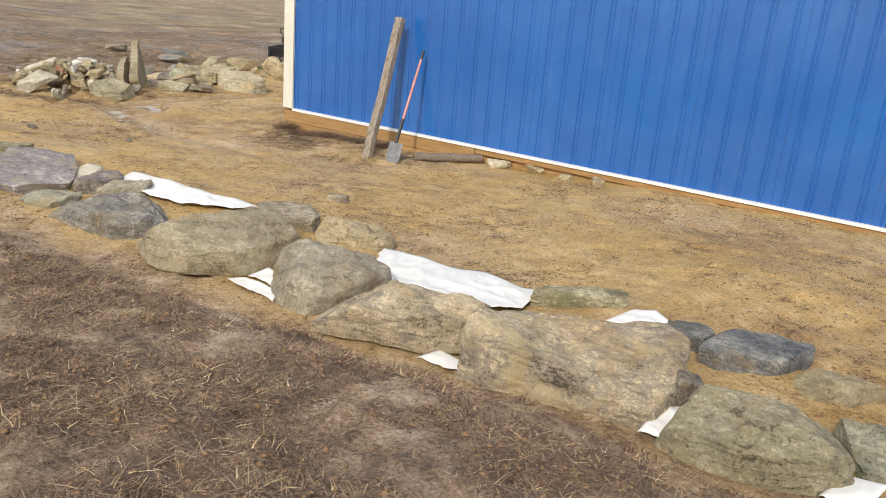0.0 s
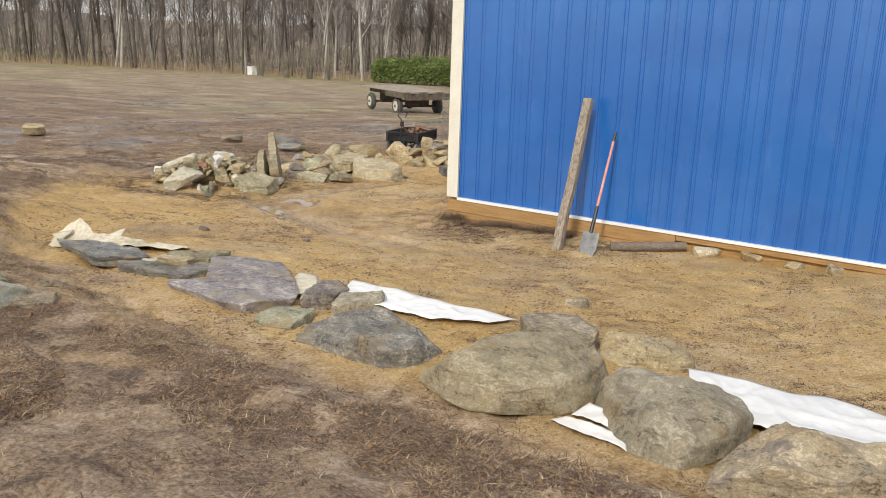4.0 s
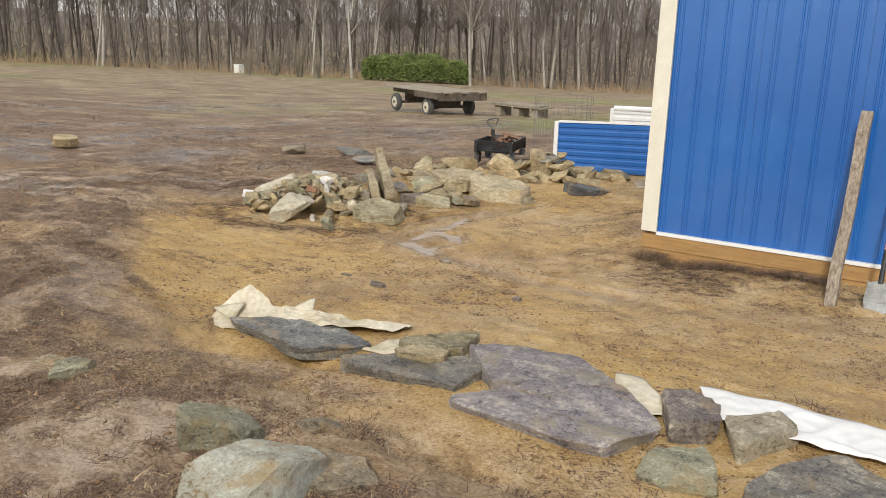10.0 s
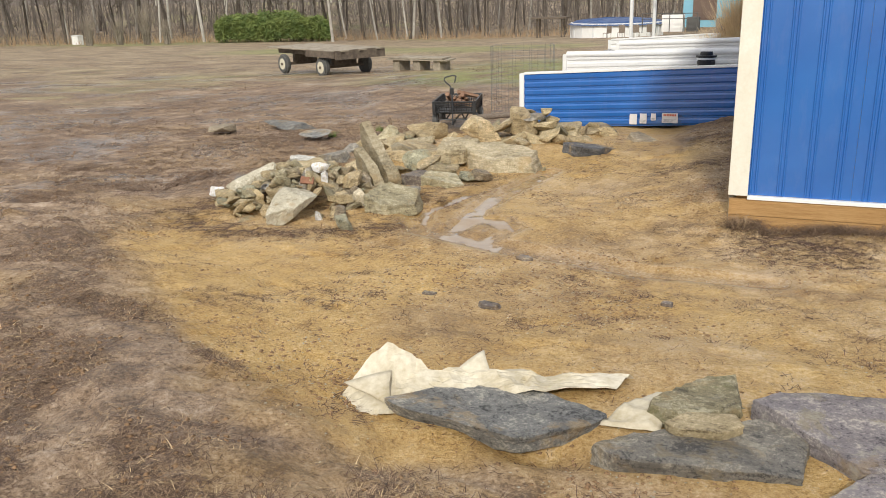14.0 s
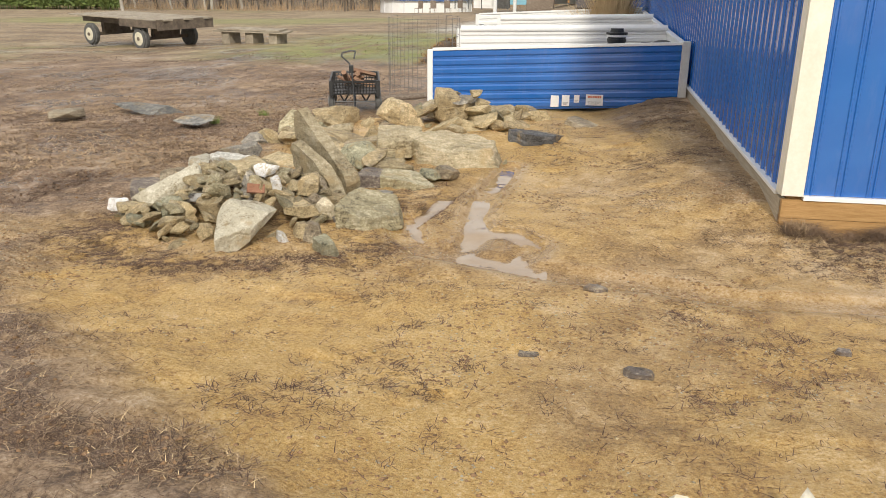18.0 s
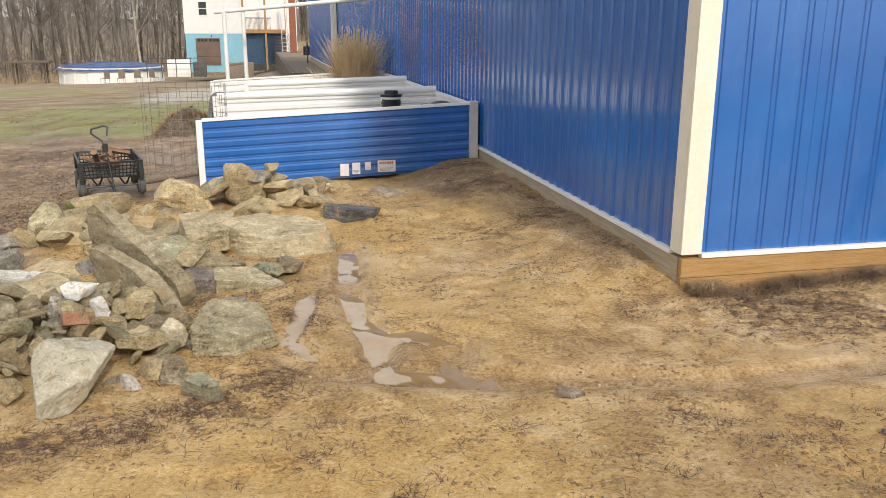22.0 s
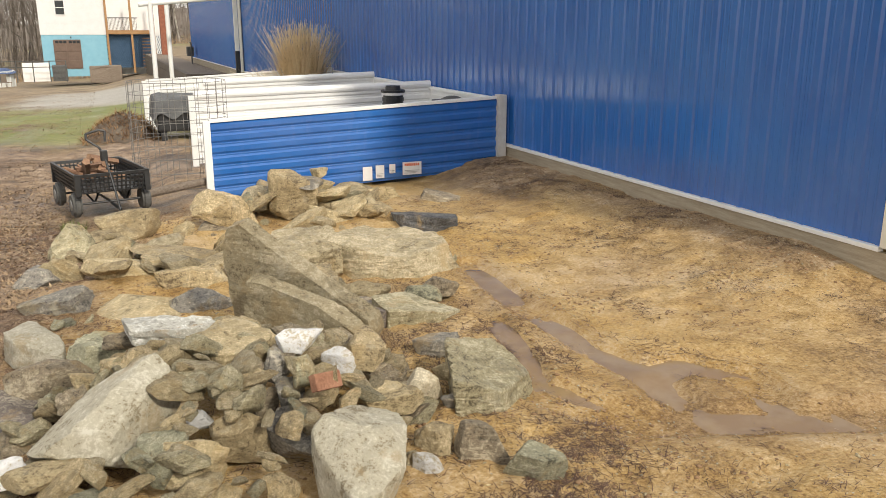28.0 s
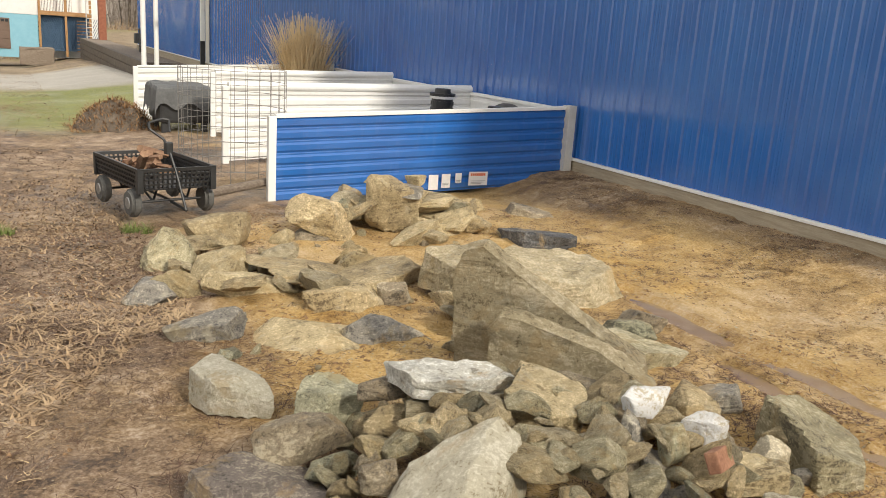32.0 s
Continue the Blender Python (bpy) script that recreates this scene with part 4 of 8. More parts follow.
stone("stone", 3.45, -0.08, 0.246, (0.30, 0.16, 0.11), 22, 284, R_PALE, "pale rubble stone by the shed", level=4, group=RUBBLE)
stone("stone", 3.89, 0.01, 0.261, (0.23, 0.23, 0.10), 19, 291, R_TAN, "pale rubble stone by the shed", level=4, group=RUBBLE)
stone("stone", 4.35, -0.16, 0.281, (0.21, 0.18, 0.10), 17, 298, R_YELLOW, "pale rubble stone by the shed", level=4, group=RUBBLE)
stone("stone", 4.72, -0.17, 0.299, (0.16, 0.22, 0.11), 15, 305, R_TAN, "pale rubble stone by the shed", level=4, group=RUBBLE)
# the pile
stone("boulder", -4.94, -0.33, 0.287, (0.61, 0.49, 0.30), 31, 326, R_CHALK, "big pale slanted boulder in the pile", level=4, square=3.5, cuts=6, rough=0.03, tilt=(-6, -14), group=PILE)
stone("stone", -4.09, -0.29, 0.485, (0.22, 0.10, 0.11), -3, 333, R_WHITE, "white quartz stone on the pile", level=4, cuts=12, group=PILE)
stone("stone", -3.96, -0.44, 0.429, (0.17, 0.08, 0.13), -51, 340, R_WHITE, "white quartz stone on the pile", level=4, cuts=12, group=PILE)
stone("stone", -4.21, -0.36, 0.418, (0.15, 0.08, 0.15), 33, 347, R_BLUE, "blue-grey wedge of stone on the pile", level=4, square=5, group=PILE)
stone("stone", -4.11, -0.47, 0.418, (0.12, 0.09, 0.15), -9, 354, R_GREEN, "green-grey block on the pile", level=4, square=5, group=PILE)
stone("stone", -4.41, -0.60, 0.228, (0.25, 0.18, 0.27), -15, 361, R_TAN, "tan wedge-shaped stone in the pile", level=4, cuts=12, tilt=(20, 0), group=PILE)
stone("stone", -4.18, -0.66, 0.232, (0.24, 0.32, 0.18), 26, 368, R_BLUE, "long blue-green stone in the pile", level=4, square=5, tilt=(0, -25), group=PILE)
stone("stone", -4.60, -0.53, 0.296, (0.20, 0.09, 0.09), 4, 389, R_WHITE, "small white quartz stone in the pile", level=4, cuts=12, group=PILE)
stone("stone", -4.64, -0.75, 0.219, (0.33, 0.15, 0.24), -21, 396, R_YELLOW, "rough yellow-brown stone at the foot of the pile", level=4, cuts=12, rough=0.08, group=PILE)
stone("slab", -5.13, -0.58, 0.204, (0.36, 0.16, 0.09), -1, 417, R_YELLOW, "flat olive stone at the foot of the pile", level=4, group=PILE)
stone("stone", -5.17, 0.36, 0.213, (0.40, 0.18, 0.19), 10, 431, R_GREY, "brown wedge stone beside the pile", level=4, group=PILE)
stone("stone", -3.49, -0.96, 0.162, (0.27, 0.12, 0.22), -33, 438, R_GREY, "round brown stone at the foot of the pile", level=4, square=2.5, cuts=6, group=PILE)
stone("stone", -3.35, -1.15, 0.155, (0.26, 0.16, 0.20), -37, 445, R_GREEN, "blue-green angular stone at the foot of the pile", level=4, cuts=8, group=PILE)
stone("stone", -3.26, 0.15, 0.151, (0.26, 0.12, 0.18), -27, 452, R_BLUE, "round grey stone beside the pile", level=4, group=PILE)
stone("stone", -3.56, -0.43, 0.232, (0.20, 0.10, 0.18), -7, 466, R_PALE, "pale block in the pile", level=4, square=4, group=PILE)
stone("stone", -3.38, -0.33, 0.239, (0.18, 0.08, 0.10), -29, 473, R_YELLOW, "tan cobble in the pile", level=4, group=PILE)
stone("stone", -3.44, -0.50, 0.169, (0.11, 0.07, 0.07), -30, 480, R_BLUE, "blue-grey block in the pile", level=4, square=5, group=PILE)
stone("stone", -3.74, -0.97, 0.140, (0.13, 0.07, 0.12), -29, 487, R_WHITE, "small white quartz stone at the foot of the pile", level=4, group=PILE)
stone("slab", -4.97, 0.67, 0.200, (0.28, 0.27, 0.17), 7, 494, R_GREEN, "green-grey slab in the pile", level=4, flat_top=0.7, tilt=(0, 12), group=PILE)
stone("slab", -4.81, 0.42, 0.336, (0.24, 0.16, 0.09), -5, 501, R_GREY, "grey flat stone under the concrete", level=4, group=PILE)
stone("stone", -4.83, 0.29, 0.261, (0.24, 0.11, 0.10), -5, 508, R_TAN, "tan stone in the pile", level=4, group=PILE)
stone("stone", -4.60, 0.20, 0.283, (0.24, 0.20, 0.16), 11, 515, R_YELLOW, "yellow-brown stone in the pile", level=4, group=PILE)
stone("stone", -3.76, -0.19, 0.363, (0.21, 0.24, 0.16), -33, 522, R_TAN, "pinkish tan block in the pile", level=4, square=4, group=PILE)
stone("stone", -4.30, -0.30, 0.352, (0.19, 0.08, 0.13), -15, 529, R_PALE, "whitish stone in the pile", level=4, cuts=12, group=PILE)
stone("stone", -4.28, -0.43, 0.263, (0.12, 0.07, 0.16), -6, 536, R_GREY, "rusty stone in the pile", level=4, group=PILE)
stone("stone", -4.18, -0.46, 0.303, (0.16, 0.12, 0.16), 32, 543, R_BLUE, "dark blue stone with a rusty edge in the pile", level=4, square=5, group=PILE)
stone("slab", -3.76, -0.52, 0.245, (0.32, 0.19, 0.11), -25, 550, R_YELLOW, "muddy slab in the pile", level=4, flat_top=0.7, group=PILE)
stone("stone", -3.65, -0.79, 0.154, (0.15, 0.20, 0.14), 41, 557, R_TAN, "upright tan stone in the pile", level=4, group=PILE)
stone("boulder", -4.04, -1.04, 0.25, (0.37, 0.62, 0.24), -10, 321, R_CHALK, "big smooth white-grey boulder leaning at the foot of the pile", level=5, square=3, cuts=10, rough=0.04, tilt=(26, 6), group=PILE)
slab_stone("boulder", -5.38, 0.17, 0.21, [(-0.24, 0.1), (-0.14, -0.1), (0.06, -0.22), (0.21, -0.18), (0.2, 0.1), (-0.03, 0.2)], 0.2, 410, R_DUSK, "flat purple-grey stone beside the pile", group=PILE, level=4, facets=2)
slab_stone("stone", -5.27, 1.02, 0.22, [(-0.19, 0.12), (-0.12, -0.06), (0.0, -0.13), (0.13, -0.19), (0.14, -0.02), (-0.02, 0.28)], 0.17, 424, R_CHALK, "pale tan stone beside the pile", group=PILE, level=4, hard=24.0, ref=0.0, facets=2)
slab_stone("slab", -4.61, 0.26, 0.47, [(-0.22, 0.16), (-0.19, -0.06), (0.0, -0.16), (0.23, -0.13), (0.2, 0.05), (0.0, 0.18)], 0.1, 375, R_SPECK, "white speckled broken concrete slab on the pile", group=PILE, level=4, rough=0.1, steps=0.03)
slab_stone("slab", -4.35, -0.06, 0.46, [(-0.2, 0.03), (-0.07, -0.15), (0.06, -0.14), (0.21, 0.05), (0.01, 0.2)], 0.14, 382, R_YELLOW, "brown muddy slab on the pile", group=PILE, level=4, slope=(0.1, -0.25))
stone("stone", -5.3, -0.5, 0.19, (0.2, 0.12, 0.13), 13, 403, R_WHITE, "white quartz stone on the mud", level=4, group=PILE)
slab_stone("slab", -3.22, -0.36, 0.27, [(-0.24, -0.2), (-0.02, -0.24), (0.24, -0.02), (0.18, 0.26), (-0.12, 0.2)], 0.2, 459, R_OLIVE, "leaning olive slab at the foot of the pile", group=PILE, slope=(0.35, -0.25), tip=(-0.1, 0.3))
# larger stones behind the pile
slab_stone("boulder", -2.92, 2.08, 0.3, [(-0.46, -0.02), (-0.3, -0.24), (0.02, -0.36), (0.45, -0.12), (0.46, 0.16), (-0.08, 0.32), (-0.38, 0.14)], 0.3, 571, R_CREAM, "big flat-topped tan boulder behind the pile", group=BEHIND, layers=0.02, steps=0.03, tip=(-0.1, 0.6), slope=(0.1, -0.12))
slab_stone("slab", -3.5, 2.1, 0.34, [(-0.26, 0.16), (-0.16, -0.26), (0.2, -0.22), (0.24, 0.22), (-0.2, 0.26)], 0.22, 746, R_CREAM, "pinkish tan slab leaning on the standing slab", group=BEHIND, slope=(0.1, -0.2), steps=0.03)
slab_stone("slab", -3.15, 0.8, 0.2, [(-0.22, -0.15), (0.12, -0.17), (0.3, -0.07), (0.05, 0.3), (-0.24, 0.12)], 0.14, 592, R_OLIVE, "low brown slab beside the pile", group=BEHIND, slope=(0.2, 0.0))
slab_stone("slab", -3.46, 0.92, 0.2, [(-0.15, -0.28), (0.16, -0.24), (0.12, 0.28), (-0.16, 0.24)], 0.16, 760, R_DUSK, "grey-brown slab at the rill", group=BEHIND, slope=(0.1, 0.1))
slab_stone("slab", -2.05, 3.5, 0.125, [(-0.34, -0.3), (-0.1, -0.45), (0.2, -0.35), (0.34, 0.1), (0.12, 0.42), (-0.28, 0.2)], 0.09, 578, R_COAL, "black slate slab beside the clay slope", group=BEHIND, layers=0.02, slope=(0.1, 0.15))
stone("slab", -1.47, 4.42, 0.060, (0.52, 0.50, 0.13), -17, 585, R_GREY, "grey slab behind the black slate", level=4, flat_top=0.7, tilt=(0, 9), group=BEHIND)
stone("slab", -2.98, 1.13, 0.140, (0.39, 0.19, 0.13), -60, 599, R_GREEN, "narrow dark green stone beside the puddle", level=4, tilt=(-10, -10), group=BEHIND)
stone("boulder", -3.2, 4.1, 0.33, (0.5, 0.42, 0.5), -4, 606, R_TAN, "large leaning tan boulder on the stone heap", level=4, cuts=10, tilt=(15, -10), group=BEHIND)
stone("stone", -3.07, 4.08, 0.390, (0.34, 0.46, 0.13), -15, 613, R_BLUE, "dark slaty stone on top of the heap", level=4, cuts=10, tilt=(1, -4), group=BEHIND)
stone("stone", -2.90, 4.22, 0.450, (0.19, 0.24, 0.13), -16, 620, R_YELLOW, "round yellowish stone on top of the heap", level=4, square=2.4, cuts=4, tilt=(-4, -1), group=BEHIND)
stone("slab", -3.24, 4.32, 0.445, (0.23, 0.32, 0.06), -13, 627, R_YELLOW, "flat yellowish stone on top of the heap", level=4, tilt=(-9, 2), group=BEHIND)
stone("slab", -2.41, 4.08, 0.092, (0.48, 0.53, 0.18), -40, 634, R_TAN, "flat tan slab on the heap", level=4, flat_top=0.7, tilt=(0, 10), group=BEHIND)
stone("stone", -2.92, 3.74, 0.090, (0.47, 0.23, 0.26), -17, 641, R_YELLOW, "tan wedge stone in the heap", level=4, tilt=(2, 8), group=BEHIND)
stone("boulder", -3.85, 3.95, 0.2, (0.66, 0.40, 0.36), -9, 648, R_TAN, "large muddy pale boulder in the heap", level=4, square=3.5, tilt=(-3, 11), group=BEHIND)
stone("stone", -3.34, 4.73, 0.132, (0.31, 0.22, 0.44), -12, 655, R_BLUE, "grey block in the heap", level=4, square=4, tilt=(-8, -11), group=BEHIND)
stone("stone", -2.31, 4.91, 0.093, (0.33, 0.15, 0.27), -18, 662, R_TAN, "muddy tan stone in the heap", level=4, tilt=(8, -8), group=BEHIND)
stone("slab", -2.07, 4.70, 0.083, (0.39, 0.17, 0.23), -20, 669, R_YELLOW, "muddy brown slab in the heap", level=4, tilt=(3, -5), group=BEHIND)
stone("boulder", -4.71, 3.92, 0.119, (0.57, 0.40, 0.36), -2, 676, R_TAN, "grey-tan boulder beside the cart", level=4, tilt=(-2, -2), group=BEHIND)
stone("stone", -5.06, 3.64, 0.081, (0.38, 0.35, 0.18), -0, 683, R_TAN, "pale angular stone beside the cart", level=4, cuts=12, tilt=(-7, 1), group=BEHIND)
stone("stone", -5.38, 2.81, 0.073, (0.36, 0.37, 0.16), 2, 690, R_BLUE, "grey-purple stone in the mud", level=4, tilt=(9, 4), group=BEHIND)
stone("slab", -4.41, 2.92, 0.131, (0.68, 0.41, 0.05), -7, 697, R_TAN, "thin flat slab of tan stone", level=4, square=4, tilt=(4, 7), group=BEHIND)
stone("slab", -4.74, 2.69, 0.075, (0.70, 0.31, 0.16), -4, 704, R_YELLOW, "long mud-covered yellow slab", level=4, square=4, flat_top=0.8, tilt=(-1, 10), group=BEHIND)
stone("boulder", -4.30, 2.20, 0.097, (0.55, 0.30, 0.27), -9, 711, R_TAN, "rounded tan boulder behind the pile", level=4, square=2.8, tilt=(-6, -12), group=BEHIND)
stone("stone", -5.21, 1.90, 0.098, (0.46, 0.22, 0.18), 0, 718, R_BLUE, "purple-grey stone in the mud", level=4, tilt=(10, -9), group=BEHIND)
stone("slab", -4.66, 1.72, 0.071, (0.60, 0.67, 0.09), 29, 725, R_YELLOW, "long narrow tan splinter of stone", level=4, square=5, tilt=(5, -6), group=BEHIND)
stone("boulder", -4.29, 1.61, 0.086, (0.51, 0.28, 0.21), -10, 732, R_BLUE, "rounded purple-brown boulder behind the pile", level=4, tilt=(0, -3), group=BEHIND)
stone("stone", -4.00, 2.10, 0.086, (0.26, 0.12, 0.26), -12, 739, R_GREY, "grey stone beside the standing slab", level=4, tilt=(-5, 0), group=BEHIND)
stone("stone", -3.92, 2.92, 0.082, (0.40, 0.18, 0.26), -11, 753, R_YELLOW, "mossy stone in the heap", level=4, tilt=(6, 6), group=BEHIND)
stone("stone", -2.82, 1.18, 0.146, (0.28, 0.31, 0.16), 23, 767, R_GREY, "small brown stone at the rill", level=4, tilt=(-4, 12), group=BEHIND)
stone("slab", -3.91, 2.70, 0.096, (0.75, 0.66, 0.17), 16, 774, R_TAN, "long layered slab in the heap", level=4, layers=0.012, flat_top=0.7, tilt=(-9, -10), group=BEHIND)
stone("slab", -2.67, 4.18, 0.178, (0.68, 0.78, 0.15), 19, 781, R_YELLOW, "brown slab in the heap", level=4, tilt=(7, -7), group=BEHIND)
stone("slab", -2.30, 4.93, 0.072, (0.67, 0.64, 0.18), 16, 788, R_TAN, "brown slab in the heap", level=4, tilt=(2, -4), group=BEHIND)


def blade(name, x, y, z, heading, outline, thick, seed, mat, label, lean=0.0):
    """A standing slab: an outline in its own plane, given thickness, broken edges and a rough face."""
    bm = bmesh.new()
    vs = [bm.verts.new((a, 0, b)) for a, b in outline]
    f = bm.faces.new(vs)
    ex = bmesh.ops.extrude_face_region(bm, geom=[f])
    bmesh.ops.translate(bm, verts=[e for e in ex["geom"] if isinstance(e, bmesh.types.BMVert)], vec=(0, thick, 0))
    bmesh.ops.triangulate(bm, faces=bm.faces)
    for _ in range(4):
        bmesh.ops.subdivide_edges(bm, edges=[e for e in bm.edges if e.calc_length() > 0.045], cuts=1)
        bmesh.ops.triangulate(bm, faces=[q for q in bm.faces if len(q.verts) > 3])
    bmesh.ops.recalc_face_normals(bm, faces=bm.faces)
    bm.normal_update()
    p = np.array([v.co[:] for v in bm.verts])
    n = np.array([v.normal[:] for v in bm.verts])
    d = np.round(fbm(p * (3, 3, 9), seed, 3, 0.55) * 3) / 3 * 0.007 + fbm(p * 24, seed + 7, 3) * 0.006
    taper = (p[:, 1] - thick / 2) * -0.35 * smooth(0.1, 0.8, p[:, 2])
    for v, k, m_, tp in zip(bm.verts, d, n, taper):
        v.co += Vector(m_) * k + Vector((0, tp, 0))
    ob = part(name, bm, mat)
    ob.data.polygons.foreach_set("use_smooth", [True] * len(ob.data.polygons))
    ob.data.set_sharp_from_angle(angle=radians(35))
    ob.matrix_basis = pose(x, y, z, lean, 0, heading)
    return tagged(ob, label, "rock", BEHIND)


blade("standing_slab", -4.2, 0.96, 0.02, -46, [(0.0, 0), (-0.02, 0.62), (0.03, 0.74), (0.12, 0.77), (0.45, 0.56), (0.9, 0.3), (0.92, 0.2), (0.8, 0)],
      0.15, 5, R_CREAM, "tall tan slab standing on edge in the pile", 8)
blade("standing_slab", -4.16, 0.7, 0.02, -48, [(0.0, 0), (0.0, 0.42), (0.05, 0.5), (0.14, 0.5), (0.5, 0.42), (0.74, 0.28), (0.84, 0.06), (0.7, 0.0)],
      0.12, 6, R_CREAM, "cream-coloured slab standing on edge in the pile", 10)

# fill of the pile: small broken stones heaped over one another
rng = random.Random(5)
FILL_MATS = [R_TAN, R_OLIVE, R_YELLOW, R_GREEN, R_CREAM, R_TAN, R_OLIVE, R_YELLOW, R_CREAM, R_GREY]
FILL_NAMES = {R_TAN: "tan", R_GREY: "brown", R_YELLOW: "yellow-brown", R_GREEN: "green-grey", R_BLUE: "blue-grey", R_OLIVE: "olive", R_CREAM: "cream"}
fill_meshes = []
for i in range(14):
    v, f = rock_arrays((1, rng.uniform(0.5, 0.85), rng.uniform(0.22, 0.5)), 300 + i, 3, cuts=9, square=5, rough=0.09)
    me = bpy.data.meshes.new("stone")
    me.from_pydata(v.tolist(), [], f.tolist())
    me.polygons.foreach_set("use_smooth", [True] * len(me.polygons))
    me.set_sharp_from_angle(angle=radians(24))
    fill_meshes.append(me)
fill_sets = {}


def fill_stone(x, y, z, s, k, group):
    mat = FILL_MATS[k % len(FILL_MATS)]
    key = (k % len(fill_meshes), mat.name)
    if key not in fill_sets:
        fill_sets[key] = fill_meshes[key[0]].copy()
        fill_sets[key].materials.append(mat)
    ob = new("stone", fill_sets[key])
    ob.matrix_basis = pose(x, y, z, rng.uniform(-40, 40), rng.uniform(-40, 40), rng.uniform(0, 360)) @ Matrix.Diagonal((s, s, s, 1))
    return tagged(ob, "small angular %s stone %s" % (FILL_NAMES[mat], "in the pile" if group == PILE else "on the mud"), "rock", group)


# the two big pale boulders, which lie on top
BIG = [(-4.08, -1.0), (-4.94, -0.33)]


def heap_z(x, y):
    """The surface of the pile."""
    r = math.hypot((x + 4.42) / 0.95, (y + 0.2) / 0.92)
    return land(np.array([x]), np.array([y]))[0] + 0.36 * max(0.0, 1 - r ** 2.2)


k = 0
for i in range(215):
    a, r = rng.uniform(0, 2 * math.pi), math.sqrt(rng.uniform(0, 1.0))
    x, y = -4.42 + 0.98 * r * math.cos(a), -0.2 + 0.95 * r * math.sin(a)
    s = rng.choice((0.1, 0.13, 0.16, 0.2, 0.25))
    if min(math.hypot(x - a_, y - b_) for a_, b_ in BIG) < 0.24:
        continue
    k += rng.randrange(1, 9)
    fill_stone(x, y, heap_z(x, y) - s * 0.08, s, k, PILE)
for i in range(34):
    x, y = rng.uniform(-5.4, -2.3), rng.uniform(0.9, 4.6)
    s = rng.choice((0.06, 0.08, 0.1, 0.14))
    k += rng.randrange(1, 9)
    fill_stone(x, y, ground_z(x, y) + s * 0.1, s, k, BEHIND)
for cx_, cy_, rx_, ry_, hi_, n_ in ((-3.15, 4.1, 0.85, 0.6, 0.24, 36), (-4.35, 2.75, 0.9, 0.5, 0.08, 12), (-4.75, 3.6, 0.6, 0.4, 0.1, 10), (-3.75, 1.5, 0.5, 0.4, 0.14, 12)):
    for i in range(n_):
        a, r = rng.uniform(0, 2 * math.pi), math.sqrt(rng.uniform(0, 1.0))
        x, y = cx_ + rx_ * r * math.cos(a), cy_ + ry_ * r * math.sin(a)
        s = rng.choice((0.16, 0.22, 0.3, 0.38, 0.46))
        k += rng.randrange(1, 9)
        fill_stone(x, y, ground_z(x, y) + s * 0.06 + hi_ * (1 - r ** 1.6), s, k, BEHIND)
bm = bmesh.new()
vs = box(bm, (-0.085, -0.045, -0.028), (0.085, 0.045, 0.028), 0.008)
for sx in (-0.055, 0.0, 0.055):
    tube(bm, (sx, -0.047, 0.0), (sx, -0.044, 0.0), 0.014, seg=8)
brick_ob = part("brick", bm, M_BRICK)
brick_ob.matrix_basis = pose(-4.06, -0.62, 0.42, 62, 8, 25) @ Matrix.Diagonal((0.8, 0.8, 0.8, 1))
tagged(brick_ob, "broken red brick with core holes on the pile", "brick", PILE)

# ---------------------------------------------------------------- tools at the shed wall
old_post = thing("fence_post", 1.97, -0.66, 0.14, label="weathered grey wooden post leaning on the shed", category="post")
bm = bmesh.new()
m_ = look((1.98, -0.69, 0.14), (1.99, -0.16, 1.80))
q_ = (Vector((1.99, -0.16, 1.80)) - Vector((1.98, -0.69, 0.14))).to_track_quat("Z", "Y").to_matrix().to_4x4()
vs = box(bm, (-0.048, -0.045, 0), (0.048, 0.045, 1.74), 0.008)
bmesh.ops.subdivide_edges(bm, edges=[e for e in bm.edges if e.calc_length() > 0.8], cuts=14)
for v in bm.verts:
    v.co += Vector((0.012 * noise.noise((v.co.z * 1.7, 1, 0)), 0.012 * noise.noise((v.co.z * 1.7, 5, 0)), 0)) + 0.004 * noise.noise_vector(v.co * 14)
bmesh.ops.transform(bm, matrix=Matrix.Translation((1.98, -0.69, 0.12)) @ q_, verts=bm.verts)
part("timber", bm, M_OLDWOOD, old_post)
for h in (0.55, 0.95, 1.3):
    bm = bmesh.new()
    c_ = Vector((1.98, -0.69, 0.12)) + (q_ @ Vector((0.01, -0.05, h)))
    tube(bm, c_, c_ + (q_.to_3x3() @ Vector((0, -0.012, 0))), 0.02, 0.014, 8)
    part("knot", bm, M_DARKWOOD, old_post, "dark knot in the wood")

shovel = thing("shovel", 2.35, -0.7, 0.18, label="square-nosed shovel with a faded red handle leaning on the shed", category="shovel")
top_, foot_ = Vector((2.31, -0.10, 1.43)), Vector((2.33, -0.60, 0.38))
dirn = (top_ - foot_).normalized()
bm = bmesh.new()
tube(bm, foot_ + dirn * 0.3, top_ - dirn * 0.11, 0.016, 0.014, 12)
part("handle", bm, M_REDGRIP, shovel, "faded red and white fibreglass handle")
bm = bmesh.new()
tube(bm, top_ - dirn * 0.11, top_, 0.018, 0.017, 12)
part("grip", bm, M_BLACK, shovel, "black rubber grip")
bm = bmesh.new()
tube(bm, foot_, foot_ + dirn * 0.3, 0.021, 0.019, 12)
part("socket", bm, M_BLACK, shovel, "dark steel socket")
bm = bmesh.new()
